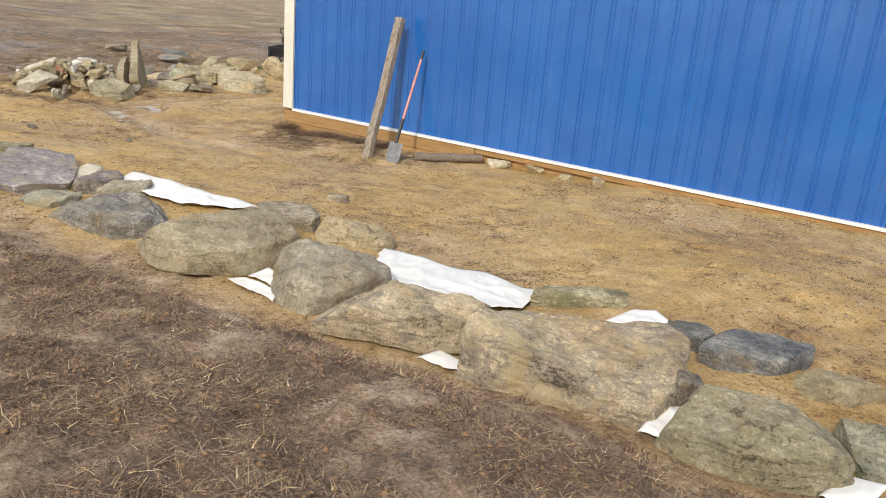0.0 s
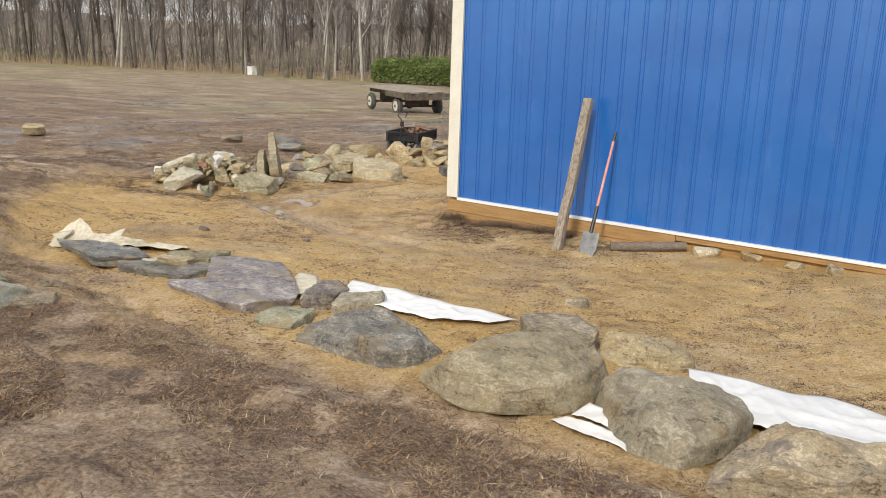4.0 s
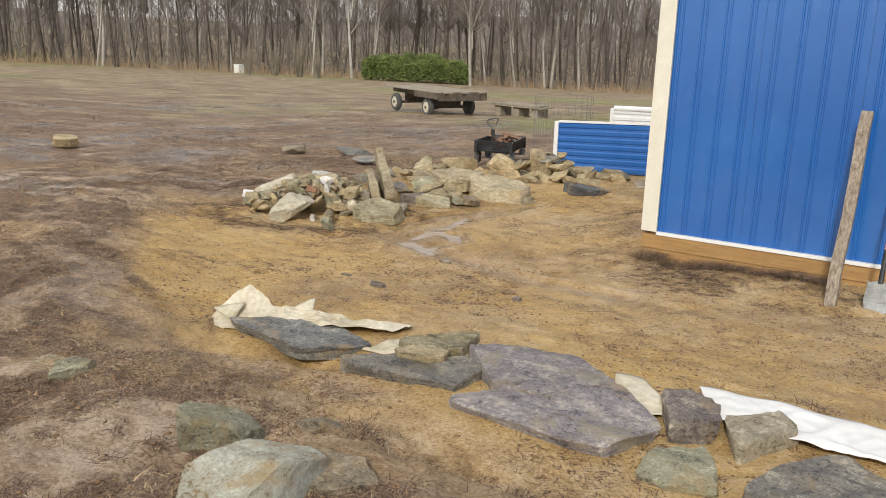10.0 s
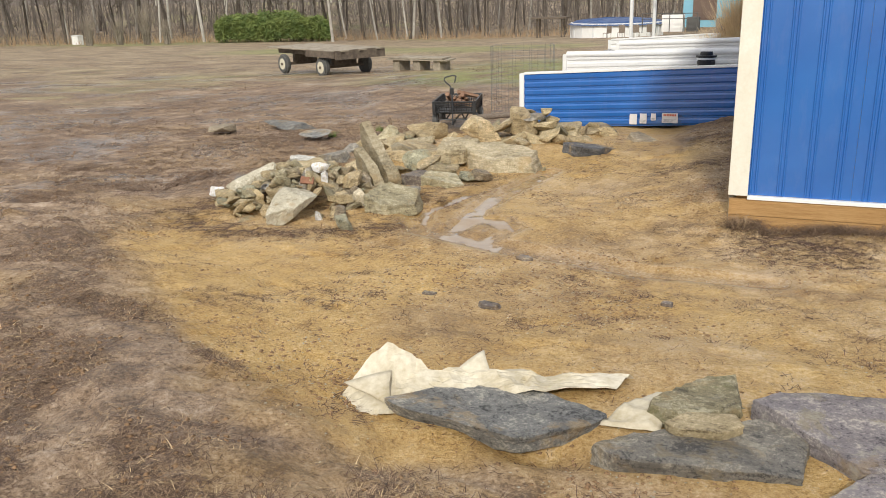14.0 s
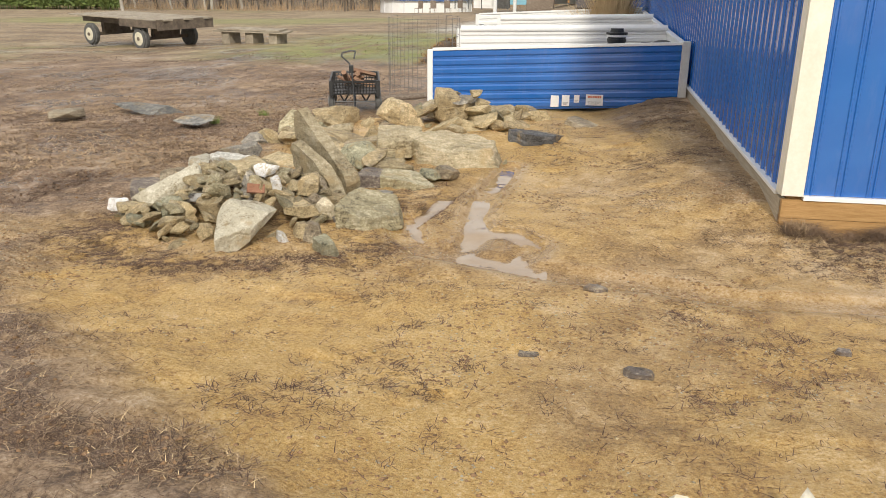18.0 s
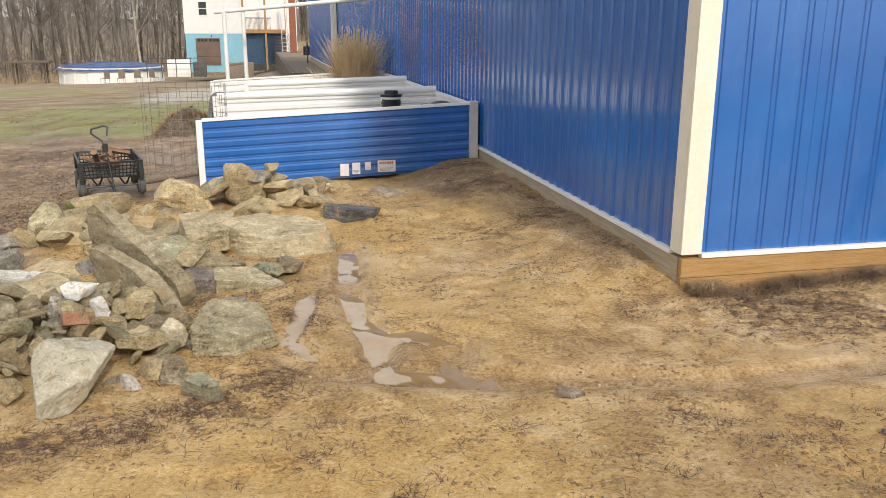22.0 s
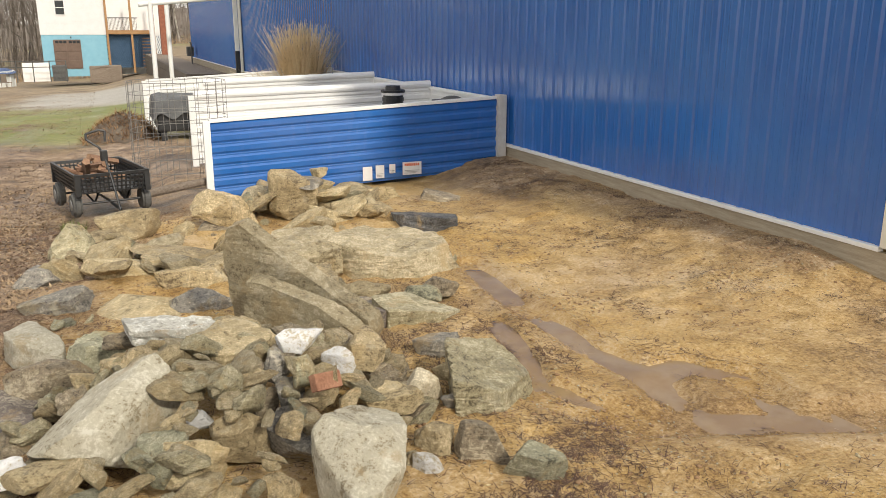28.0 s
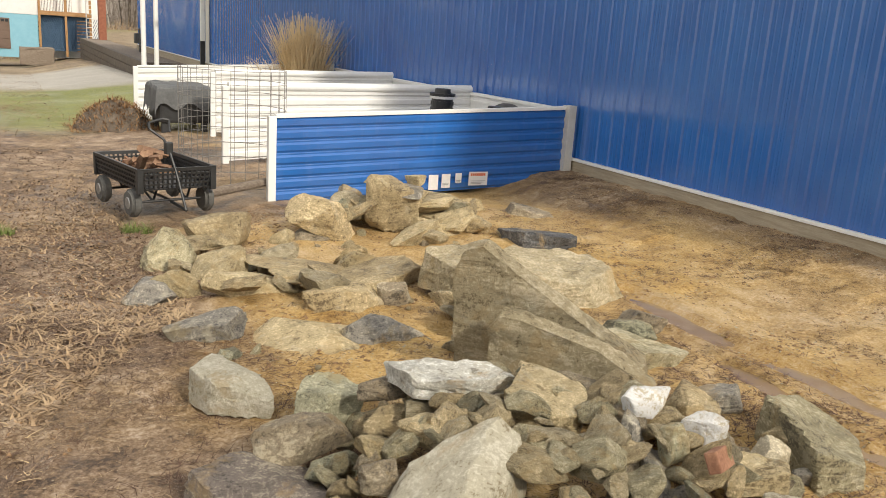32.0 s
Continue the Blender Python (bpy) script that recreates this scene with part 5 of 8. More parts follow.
outline = [(-0.1, 0.02), (-0.085, 0.0), (-0.03, 0.02), (0.03, 0.02), (0.085, 0.0), (0.1, 0.02), (0.105, -0.17), (0.085, -0.24), (0.0, -0.265), (-0.085, -0.24), (-0.105, -0.17)]
front = [bm.verts.new((a, 0.25 * a * a * 8 * 0.4, b)) for a, b in outline]
f = bm.faces.new(front)
ex = bmesh.ops.extrude_face_region(bm, geom=[f])
bmesh.ops.translate(bm, verts=[e for e in ex["geom"] if isinstance(e, bmesh.types.BMVert)], vec=(0, 0.004, 0))
bmesh.ops.recalc_face_normals(bm, faces=bm.faces)
bmesh.ops.transform(bm, matrix=Matrix.Translation(foot_) @ pose(0, 0, 0, -18, 0, -6), verts=bm.verts)
part("blade", bm, M_STEEL, shovel, "worn grey steel blade")

bm = bmesh.new()
tube(bm, (2.5, -0.43, 0.22), (3.2, -0.02, 0.27), 0.052, 0.045, 14)
bmesh.ops.subdivide_edges(bm, edges=[e for e in bm.edges if e.calc_length() > 0.3], cuts=10)
for v in bm.verts:
    v.co += 0.012 * noise.noise_vector(v.co * 5)
log_ob = tagged(part("log", bm, M_LOGWOOD), "bare grey-brown log lying against the shed skirt", "log")

# ---------------------------------------------------------------- raised beds of steel panels beside the shed
def flat_panel(name, x0, z_left, x1, z_right, y0, y1, low_l, low_r, material, label, cap_mat, ribs=7, cap=0.025, end_post=True):
    """A low wall of ribbed steel laid sideways between two posts."""
    th = thing(name, x0, (y0 + y1) / 2, low_l, label=label, category="raised bed", group="low steel walls of the raised beds")
    n = ribs
    prof = []
    for i in range(n):
        c = (i + 0.5) / n
        prof += [(c - 0.055, 0), (c - 0.03, -0.017), (c + 0.03, -0.017), (c + 0.055, 0)]
        if i < n - 1:
            prof += [(c + 0.071, 0), (c + 0.0725, -0.003), (c + 0.078, 0)] if n > 5 else []
    prof = [(0.0, 0.0)] + prof + [(1.0, 0.0)]
    cols = 10
    v, f = [], []
    for side in (0, 0.03):
        for c in range(cols + 1):
            u = c / cols
            for w, o in prof:
                z = (low_l + (low_r - low_l) * u) * (1 - w) + (z_left + (z_right - z_left) * u) * w
                v.append((x0 + (x1 - x0) * u, y0 + (y1 - y0) * u + (o if side == 0 else side) + 0.004 * math.sin(u * 19 + w * 3), z))
    k = len(prof)
    for side in (0, 1):
        base = side * (cols + 1) * k
        for c in range(cols):
            for w in range(k - 1):
                a = base + c * k + w
                f.append((a, a + k, a + k + 1, a + 1) if side == 0 else (a, a + 1, a + k + 1, a + k))
    o = (cols + 1) * k
    for c in range(cols):
        f.append((c * k, o + c * k, o + (c + 1) * k, (c + 1) * k))
        f.append((c * k + k - 1, (c + 1) * k + k - 1, o + (c + 1) * k + k - 1, o + c * k + k - 1))
    arrays("panel", v, f, material, th)
    bm = bmesh.new()
    if cap < 0.04:
        vs = box(bm, (0, -0.04, -0.012), (1, 0.05, cap), 0.004)
    else:
        tube(bm, (0, 0, 0), (1, 0, 0), cap, seg=14)
    sx = Vector((x1 - x0, y1 - y0, z_right - z_left))
    for q in bm.verts:
        q.co = Vector((x0, y0 + 0.012, z_left)) + sx * q.co.x + Vector((0, q.co.y, q.co.z))
    part("cap", bm, cap_mat, th, "white cap rail")
    if end_post:
        bm = bmesh.new()
        box(bm, (x0 - 0.075, y0 - 0.035, low_l - 0.1), (x0 + 0.005, y0 + 0.045, z_left + 0.005), 0.006)
        part("end_post", bm, M_WHITE, th, "white end post")
    return th


bed = flat_panel("raised_bed_wall", -3.74, 0.84, -0.13, 0.99, 5.82, 5.93, -0.05, 0.08, M_BLUE, "low wall of blue ribbed steel with white rail", M_WHITE)
bm = bmesh.new()
box(bm, (-0.13, 5.84, 0.1), (-0.02, 5.98, 1.03), 0.006)
part("wall_post", bm, M_GREY_TRIM, bed, "grey-white post against the shed")
flat_panel("raised_bed_wall", -3.65, 0.95, -0.1, 1.02, 8.3, 8.36, 0.0, 0.2, M_WHITE, "low wall of white ribbed steel with rounded rail", M_WHITE, cap=0.06)
flat_panel("raised_bed_wall", -3.2, 0.95, -0.1, 1.03, 11.2, 11.25, 0.0, 0.2, M_WHITE, "low wall of white ribbed steel with rounded rail", M_WHITE, cap=0.06)
flat_panel("raised_bed_wall", -4.0, 0.84, -0.1, 1.03, 14.2, 14.3, -0.2, 0.2, M_WHITE, "low white steel wall with flat rail", M_WHITE)
bm = bmesh.new()
box(bm, (-0.1, 6.0, 0.3), (-0.05, 14.2, 0.94), 0.004)
for i in range(5):
    box(bm, (-0.112, 6.02, 0.37 + i * 0.12), (-0.1, 14.18, 0.4 + i * 0.12))
box(bm, (-0.125, 6.0, 0.945), (-0.03, 14.2, 0.985), 0.004)
tagged(part("raised_bed_back", bm, M_WHITE), "white steel back wall of the raised beds", "raised bed", "low steel walls of the raised beds")

# stickers on the blue wall
STICK = simple("white_sticker", (0.72, 0.72, 0.72), (0.8, 0.8, 0.8), 20, 0.6)
M_ORANGE = simple("orange_print", (0.62, 0.1, 0.03), (0.72, 0.15, 0.05), 20, 0.6)
M_PRINT = simple("grey_print", (0.2, 0.21, 0.24), (0.3, 0.31, 0.34), 20, 0.6)
for x, w, h, z, kind in ((-1.9, 0.12, 0.17, 0.13, 0), (-1.74, 0.11, 0.16, 0.145, 1), (-1.58, 0.08, 0.11, 0.175, 2), (-1.32, 0.25, 0.16, 0.165, 3)):
    st = thing("sticker", x, 5.84, z, label="white warning sticker with orange heading" if kind == 3 else "white paper sticker on the blue wall", category="sticker", group="stickers on the blue wall")
    y = 5.872
    bm = bmesh.new()
    box(bm, (x - w / 2, y - 0.005 - 0.019, z - h / 2), (x + w / 2, y - 0.021, z + h / 2), m=None)
    part("sheet", bm, STICK, st)
    if kind == 3:
        for i in range(8):
            bm = bmesh.new()
            box(bm, (x - 0.1 + i * 0.025, y - 0.0265, z + 0.03), (x - 0.082 + i * 0.025, y - 0.025, z + 0.062))
            part("printed_mark", bm, M_ORANGE, st)
    for i in range(3 if kind else 0):
        bm = bmesh.new()
        box(bm, (x - w * 0.38, y - 0.0265, z - 0.03 - i * 0.016), (x + w * (0.38 - 0.1 * i), y - 0.025, z - 0.024 - i * 0.016))
        part("printed_line", bm, M_PRINT, st)

# corrugated pipe ends and pots in the beds
def drain_pipe(x, y, z, r, h, label):
    th = thing("drain_pipe", x, y, z, label=label, category="pipe", group="drain pipes in the raised beds")
    bm = bmesh.new()
    n = 9
    for i in range(n):
        tube(bm, (x, y, z + h * i / n), (x, y, z + h * (i + 0.6) / n), r, seg=18)
        tube(bm, (x, y, z + h * (i + 0.6) / n), (x, y, z + h * (i + 1) / n), r * 0.93, seg=18)
    part("corrugated_pipe", bm, M_BLACK, th)
    bm = bmesh.new()
    tube(bm, (x, y, z + h), (x, y, z + h + 0.035), r * 1.06, seg=20)
    part("ring", bm, M_WHITE, th, "white sealing ring")
    bm = bmesh.new()
    tube(bm, (x, y, z + h + 0.035), (x, y, z + h + 0.07), r * 1.12, seg=20)
    tube(bm, (x, y, z + h + 0.07), (x, y, z + h + 0.13), r * 0.72, r * 0.66, seg=20)
    part("cap", bm, M_BLACK, th)


drain_pipe(-0.98, 7.55, 0.2, 0.155, 0.74, "black corrugated drain pipe with a cap")
drain_pipe(-0.55, 6.9, 0.2, 0.13, 0.58, "short black corrugated drain pipe with a cap")
drain_pipe(-0.75, 6.5, 0.2, 0.12, 0.52, "short black corrugated drain pipe with a cap")
bm = bmesh.new()
bmesh.ops.create_uvsphere(bm, u_segments=20, v_segments=12, radius=0.2, matrix=Matrix.Translation((-0.3, 7.0, 0.8)) @ Matrix.Diagonal((1.1, 1, 0.75, 1)))
bmesh.ops.delete(bm, geom=[v for v in bm.verts if v.co.z < 0.8], context="VERTS")
bmesh.ops.solidify(bm, geom=bm.faces[:], thickness=0.015)
tagged(part("grey_dome", bm, M_RUBBER), "grey plastic dome lying in the bed", "cover")
bm = bmesh.new()
bmesh.ops.create_grid(bm, x_segments=30, y_segments=60, size=0.5)
for v in bm.verts:
    v.co = Vector((-1.55 + v.co.x * 2.8, 10.1 + v.co.y * 8.1, 0.14 + 0.06 * noise.noise(v.co * 9)))
tagged(part("bed_soil", bm, M_DARKWOOD), "dark soil filling the raised beds", "soil", kind="structure")

# ---------------------------------------------------------------- garden cart
cart = thing("garden_cart", -4.93, 5.77, -0.03, 14, "black plastic garden cart loaded with firewood", "cart")
CM = pose(-4.93, 5.77, -0.03, 0, 0, 14)
W2, L2, Z0, Z1 = 0.33, 0.52, 0.26, 0.46


def cart_part(name, bm, mat, label="", parent=None):
    bmesh.ops.transform(bm, matrix=CM, verts=bm.verts)
    return part(name, bm, mat, parent or cart, label)


bm = bmesh.new()
box(bm, (-W2 + 0.02, -L2 + 0.02, Z0), (W2 - 0.02, L2 - 0.02, Z0 + 0.02))
cart_part("tray_floor", bm, M_BLACK)
for axis_, sgn in (("x", -1), ("x", 1), ("y", -1), ("y", 1)):
    bm = bmesh.new()
    ln = L2 if axis_ == "x" else W2
    off = (W2 if axis_ == "x" else L2) * sgn
    flare = 0.03 * sgn

    def put(lo, hi):
        if axis_ == "x":
            box(bm, (off - 0.012 + 0, lo[0], lo[1]), (off + 0.012, hi[0], hi[1]))
        else:
            box(bm, (lo[0], off - 0.012, lo[1]), (hi[0], off + 0.012, hi[1]))
    for z in (Z0, Z0 + 0.045, Z0 + 0.09, Z0 + 0.135, Z1 - 0.03):
        put((-ln, z), (ln, z + (0.03 if z > Z0 + 0.16 else 0.016)))
    nslat = int(ln * 2 / 0.04)
    for i in range(nslat + 1):
        a = -ln + 2 * ln * i / nslat
        put((a - 0.006, Z0), (a + 0.006, Z1 - 0.03))
    for v in bm.verts:
        k_ = (v.co.z - Z0) / (Z1 - Z0)
        if axis_ == "x":
            v.co.x += flare * k_
            v.co.y *= 1 + 0.06 * k_
        else:
            v.co.y += flare * k_
            v.co.x *= 1 + 0.09 * k_
    cart_part("slatted_side", bm, M_BLACK)
for sx in (-1, 1):
    for sy in (-1, 1):
        bm = bmesh.new()
        box(bm, (sx * (W2 + 0.012) - 0.028, sy * (L2 + 0.012) - 0.028, Z0 - 0.02), (sx * (W2 + 0.012) + 0.028, sy * (L2 + 0.012) + 0.028, Z1), 0.008)
        cart_part("corner", bm, M_BLACK)
        wx, wy = sx * 0.345, sy * 0.37
        bm = bmesh.new()
        tube(bm, (wx - 0.045, wy, 0.13), (wx + 0.045, wy, 0.13), 0.13, seg=24)
        bmesh.ops.bevel(bm, geom=[e for e in bm.edges if abs(e.verts[0].co.x - e.verts[1].co.x) < 0.001], offset=0.025, segments=3, affect="EDGES")
        wheel = cart_part("wheel", bm, M_RUBBER, "grey rubber wheel")
        bm = bmesh.new()
        tube(bm, (wx + sx * 0.035, wy, 0.13), (wx + sx * 0.052, wy, 0.13), 0.062, 0.05, seg=18)
        cart_part("rim", bm, M_STEEL, "dull steel rim", wheel)
bm = bmesh.new()
for sy in (-1, 1):
    tube(bm, (-0.34, sy * 0.37, 0.13), (0.34, sy * 0.37, 0.13), 0.012, seg=8)
    for sx in (-1, 1):
        tube(bm, (sx * 0.16, sy * 0.37, 0.13), (sx * 0.24, sy * 0.3, Z0), 0.011, seg=8)
        tube(bm, (sx * 0.16, sy * 0.37, 0.13), (sx * 0.08, sy * 0.3, Z0), 0.011, seg=8)
tube(bm, (0, -0.37, 0.13), (0, 0.37, 0.13), 0.012, seg=8)
cart_part("axle_frame", bm, M_BLACK)
bm = bmesh.new()
grip = [(0.0, -0.72, 0.1), (-0.02, -0.58, 0.4), (-0.04, -0.46, 0.62)]
tube(bm, (0.0, -0.72, 0.1), (0.0, -0.4, 0.12), 0.014, seg=8)
for a, b in zip(grip, grip[1:]):
    tube(bm, a, b, 0.012, seg=8)
loop = [(-0.04, -0.46, 0.62), (-0.07, -0.42, 0.7), (-0.18, -0.37, 0.79), (-0.17, -0.34, 0.84), (-0.04, -0.32, 0.87), (0.02, -0.33, 0.86), (0.0, -0.38, 0.76)]
for a, b in zip(loop, loop[1:]):
    tube(bm, a, b, 0.012, seg=8)
cart_part("pull_handle", bm, M_BLACK, "black bent-tube pull handle")
bm = bmesh.new()
box(bm, (-0.075, -0.49, 0.57), (-0.01, -0.42, 0.68), 0.01)
cart_part("handle_joint", bm, M_BLACK)
rngc = random.Random(3)
M_FIRE = simple("split_firewood", (0.17, 0.085, 0.055), (0.38, 0.24, 0.15), 6, 0.85, bumpy=0.5)
for i in range(13):
    bm = bmesh.new()
    ln = rngc.uniform(0.2, 0.42)
    r_ = rngc.uniform(0.02, 0.05)
    tube(bm, (-ln / 2, 0, 0), (ln / 2, 0, 0), r_, r_ * 0.8, 5)
    for v in bm.verts:
        v.co += 0.01 * noise.noise_vector(v.co * 13 + Vector((i, 0, 0)))
    ob = part("firewood", bm, M_FIRE)
    ob.matrix_basis = CM @ pose(rngc.uniform(-0.16, 0.16), rngc.uniform(-0.1, 0.4), 0.32 + 0.022 * (i % 8), rngc.uniform(-30, 30), rngc.uniform(-25, 35), rngc.uniform(0, 180))
    tagged(ob, "split reddish firewood in the garden cart", "firewood", "firewood in the cart")

# ---------------------------------------------------------------- wire cage, covered bin, mulch, pole frame
M_WIRE = simple("galvanised_wire", (0.22, 0.21, 0.2), (0.36, 0.35, 0.33), 12, 0.55, metal=0.6)
CX, CY, CR, CH = -4.0, 6.55, 0.56, 1.2
cage = thing("wire_cage", CX, CY, 0.08, label="round cage of rusty welded wire mesh", category="wire cage")
cz = 0.06
for i in range(24):
    bm = bmesh.new()
    a = 2 * math.pi * i / 24
    tube(bm, (CX + CR * math.cos(a), CY + CR * math.sin(a), cz), (CX + CR * math.cos(a), CY + CR * math.sin(a), cz + CH), 0.0032, seg=5)
    part("upright_wire", bm, M_WIRE, cage)
for j in range(9):
    bm = bmesh.new()
    z = cz + CH * (j / 8) ** 0.9
    for i in range(30):
        a, b = 2 * math.pi * i / 30, 2 * math.pi * (i + 1) / 30
        tube(bm, (CX + CR * math.cos(a), CY + CR * math.sin(a), z), (CX + CR * math.cos(b), CY + CR * math.sin(b), z), 0.0032, seg=5, caps=False)
    part("hoop_wire", bm, M_WIRE, cage)
bm = bmesh.new()
tube(bm, (-4.5, 5.5, 0.13), (-3.8, 5.95, 0.15), 0.05, 0.045, 10)
tagged(part("log", bm, M_LOGWOOD), "short brown log beside the wire cage", "log")

bin_ = thing("covered_bin", -3.55, 12.6, -0.1, label="black bin under a draped grey tarpaulin", category="bin")
bm = bmesh.new()
box(bm, (-3.95, 12.0, 0.05), (-3.1, 13.2, 0.62), 0.05)
part("bin_body", bm, M_BLACK, bin_)
for sx, sy in ((-3.85, 12.1), (-3.2, 12.1), (-3.85, 13.1), (-3.2, 13.1)):
    bm = bmesh.new()
    box(bm, (sx - 0.05, sy - 0.05, -0.2), (sx + 0.05, sy + 0.05, 0.06), 0.01)
    part("foot", bm, M_BLACK, bin_)
M_TARP = simple("grey_tarpaulin", (0.075, 0.08, 0.085), (0.15, 0.155, 0.16), 4, 0.75, bumpy=0.2)
bm = bmesh.new()
bmesh.ops.create_grid(bm, x_segments=40, y_segments=40, size=1)
for v in bm.verts:
    x, y = v.co.x * 0.75, v.co.y * 0.85
    over = max(abs(x) - 0.44, 0) + max(abs(y) - 0.61, 0)
    z = 0.66 - over * 1.35 + 0.03 * noise.noise((x * 5, y * 5, 1)) + (0.05 * math.sin(14 * (x + y)) * min(over * 5, 1))
    v.co = (-3.52 + max(min(x, 0.47 + 0.1 * over), -0.47 - 0.1 * over), 12.6 + max(min(y, 0.64 + 0.1 * over), -0.64 - 0.1 * over), z)
bmesh.ops.solidify(bm, geom=bm.faces[:], thickness=0.008)
part("tarpaulin", bm, M_TARP, bin_, "draped grey tarpaulin")

bm = bmesh.new()
bmesh.ops.create_grid(bm, x_segments=40, y_segments=40, size=1)
for v in bm.verts:
    r = v.co.length
    x, y = -4.55 + v.co.x * 0.7, 13.2 + v.co.y * 0.75
    g_ = land(np.array([x]), np.array([y]))[0]
    v.co = (x, y, g_ - 0.05 + max(0, 1 - r * r) * (0.5 + 0.12 * noise.noise((x * 4, y * 4, 0)) + 0.06 * noise.noise((x * 17, y * 17, 3))))
mulch = tagged(part("mulch_mound", bm, M_DARKWOOD), "heap of brown shredded bark and stalks", "mulch heap")

M_PVC = simple("white_pvc", (0.74, 0.74, 0.73), (0.82, 0.82, 0.82), 3, 0.4)
frame_ = thing("pole_frame", -3.5, 15.5, 0, label="white pipe frame with two poles and a long beam", category="frame")
for px, py in ((-3.72, 15.4), (-3.3, 16.6)):
    bm = bmesh.new()
    tube(bm, (px, py, -0.3), (px, py, 2.42), 0.05, seg=14)
    part("pole", bm, M_PVC, frame_)
bm = bmesh.new()
tube(bm, (-3.95, 15.4, 2.36), (-0.15, 15.6, 2.72), 0.05, seg=14)
part("beam", bm, M_PVC, frame_)

# ornamental grass clump and bag beyond the beds
def blades(n, place_fn, height, width, lean, seed, droop=0.5, segs=3):
    """Thin bent blades: vertices and quads."""
    r_ = np.random.RandomState(seed)
    base = place_fn(n, r_)
    ang = r_.uniform(0, 2 * np.pi, n)
    h = r_.uniform(*height, n)
    w = r_.uniform(*width, n)
    ln = r_.uniform(*lean, n)
    d = np.stack([np.cos(ang), np.sin(ang), 0 * ang], 1)
    s = np.stack([-np.sin(ang), np.cos(ang), 0 * ang], 1)
    rows = []
    for k in range(segs + 1):
        t = k / segs
        c = base + d * (ln * h * t ** (1 + droop))[:, None]
        c[:, 2] = c[:, 2] + h * t * (1 - 0.35 * droop * t * np.minimum(ln, 1.5))
        wk = (w * (1 - 0.85 * t))[:, None]
        rows.append(c - s * wk)
        rows.append(c + s * wk)
    v = np.stack(rows, 1).reshape(-1, 3)
    k2 = 2 * (segs + 1)
    o = (np.arange(n) * k2)[:, None]
    f = np.concatenate([o + np.array([2 * k, 2 * k + 1, 2 * k + 3, 2 * k + 2]) for k in range(segs)], 0)
    return v, f


def clump_at(x, y, r, z):
    def fn(n, g):
        a, q = g.uniform(0, 6.283, n), r * np.sqrt(g.uniform(0, 1, n))
        return np.stack([x + q * np.cos(a), y + q * np.sin(a), np.full(n, z)], 1)
    return fn


v1, f1 = blades(1300, clump_at(-0.8, 14.2, 0.28, 0.0), (1.1, 2.1), (0.012, 0.024), (0.03, 0.5), 4)
v2, f2 = blades(1100, clump_at(-1.2, 14.2, 0.45, 0.0), (0.7, 1.35), (0.01, 0.02), (0.3, 1.1), 5, 1.0)
mv = np.array([(mulch.matrix_basis @ v.co)[:] for v in mulch.data.vertices])
v3, f3 = blades(2600, lambda n, r_: mv[r_.randint(0, len(mv), n)] + r_.normal(size=(n, 3)) * (0.04, 0.04, 0.01), (0.03, 0.14), (0.004, 0.011), (0.6, 2.2), 8, 0.8)
soup("shredded_layer", v3, f3, simple("shredded_stalks", (0.16, 0.08, 0.035), (0.42, 0.25, 0.12), 4, 0.9), mulch, "loose brown stalks and bark strips")
tagged(soup("ornamental_grass", np.concatenate([v1, v2]), np.concatenate([f1, f2 + len(v1)]), M_CLUMP), "tall clump of dry straw-coloured ornamental grass", "grass")
bm = bmesh.new()
bmesh.ops.create_uvsphere(bm, u_segments=20, v_segments=10, radius=1, matrix=Matrix.Translation((-0.7, 24.5, 0.1)) @ pose(0, 0, 0, 0, 0, 30) @ Matrix.Diagonal((0.45, 0.3, 0.14, 1)))
for v in bm.verts:
    v.co += 0.05 * noise.noise_vector(v.co * 4)
tagged(part("soil_bag", bm, simple("printed_plastic_bag", (0.32, 0.08, 0.13), (0.62, 0.5, 0.52), 3, 0.4)), "red and white plastic bag of garden soil", "bag")

# ---------------------------------------------------------------- hay wagon
def lz(x, y):
    return float(land(np.array([float(x)]), np.array([float(y)]))[0])


M_RIM = simple("cream_wheel_paint", (0.5, 0.47, 0.36), (0.72, 0.68, 0.55), 6, 0.6)
M_DECK = simple("grey_deck_boards", (0.2, 0.17, 0.13), (0.42, 0.37, 0.29), 5, 0.9, bumpy=0.5)
WG = (-15.9, 19.7)
WZ = lz(*WG)
WM = pose(WG[0], WG[1], WZ, 0, 0, -27)
wagon = thing("hay_wagon", WG[0], WG[1], WZ, -27, "old flat hay wagon with cream wheels standing on the mud", "wagon")


def wagon_part(name, bm, mat, label="", parent=None):
    bmesh.ops.transform(bm, matrix=WM, verts=bm.verts)
    return part(name, bm, mat, parent or wagon, label)


for i in range(11):
    bm = bmesh.new()
    y = -1.05 + i * 0.192
    box(bm, (-2.4 + 0.04 * (i % 3), y, 0.93), (2.35 + 0.05 * ((i * 7) % 4), y + 0.18, 0.975 + 0.006 * (i % 2)), 0.004)
    wagon_part("deck_board", bm, M_DECK)
for y in (-0.55, 0.55):
    bm = bmesh.new()
    box(bm, (-2.3, y - 0.06, 0.72), (2.3, y + 0.06, 0.93), 0.01)
    wagon_part("deck_beam", bm, M_DARKWOOD)
bm = bmesh.new()
box(bm, (2.38, -1.06, 0.66), (2.44, 1.06, 0.98), 0.006)
wagon_part("end_board", bm, M_DARKWOOD, "dark end board")
bm = bmesh.new()
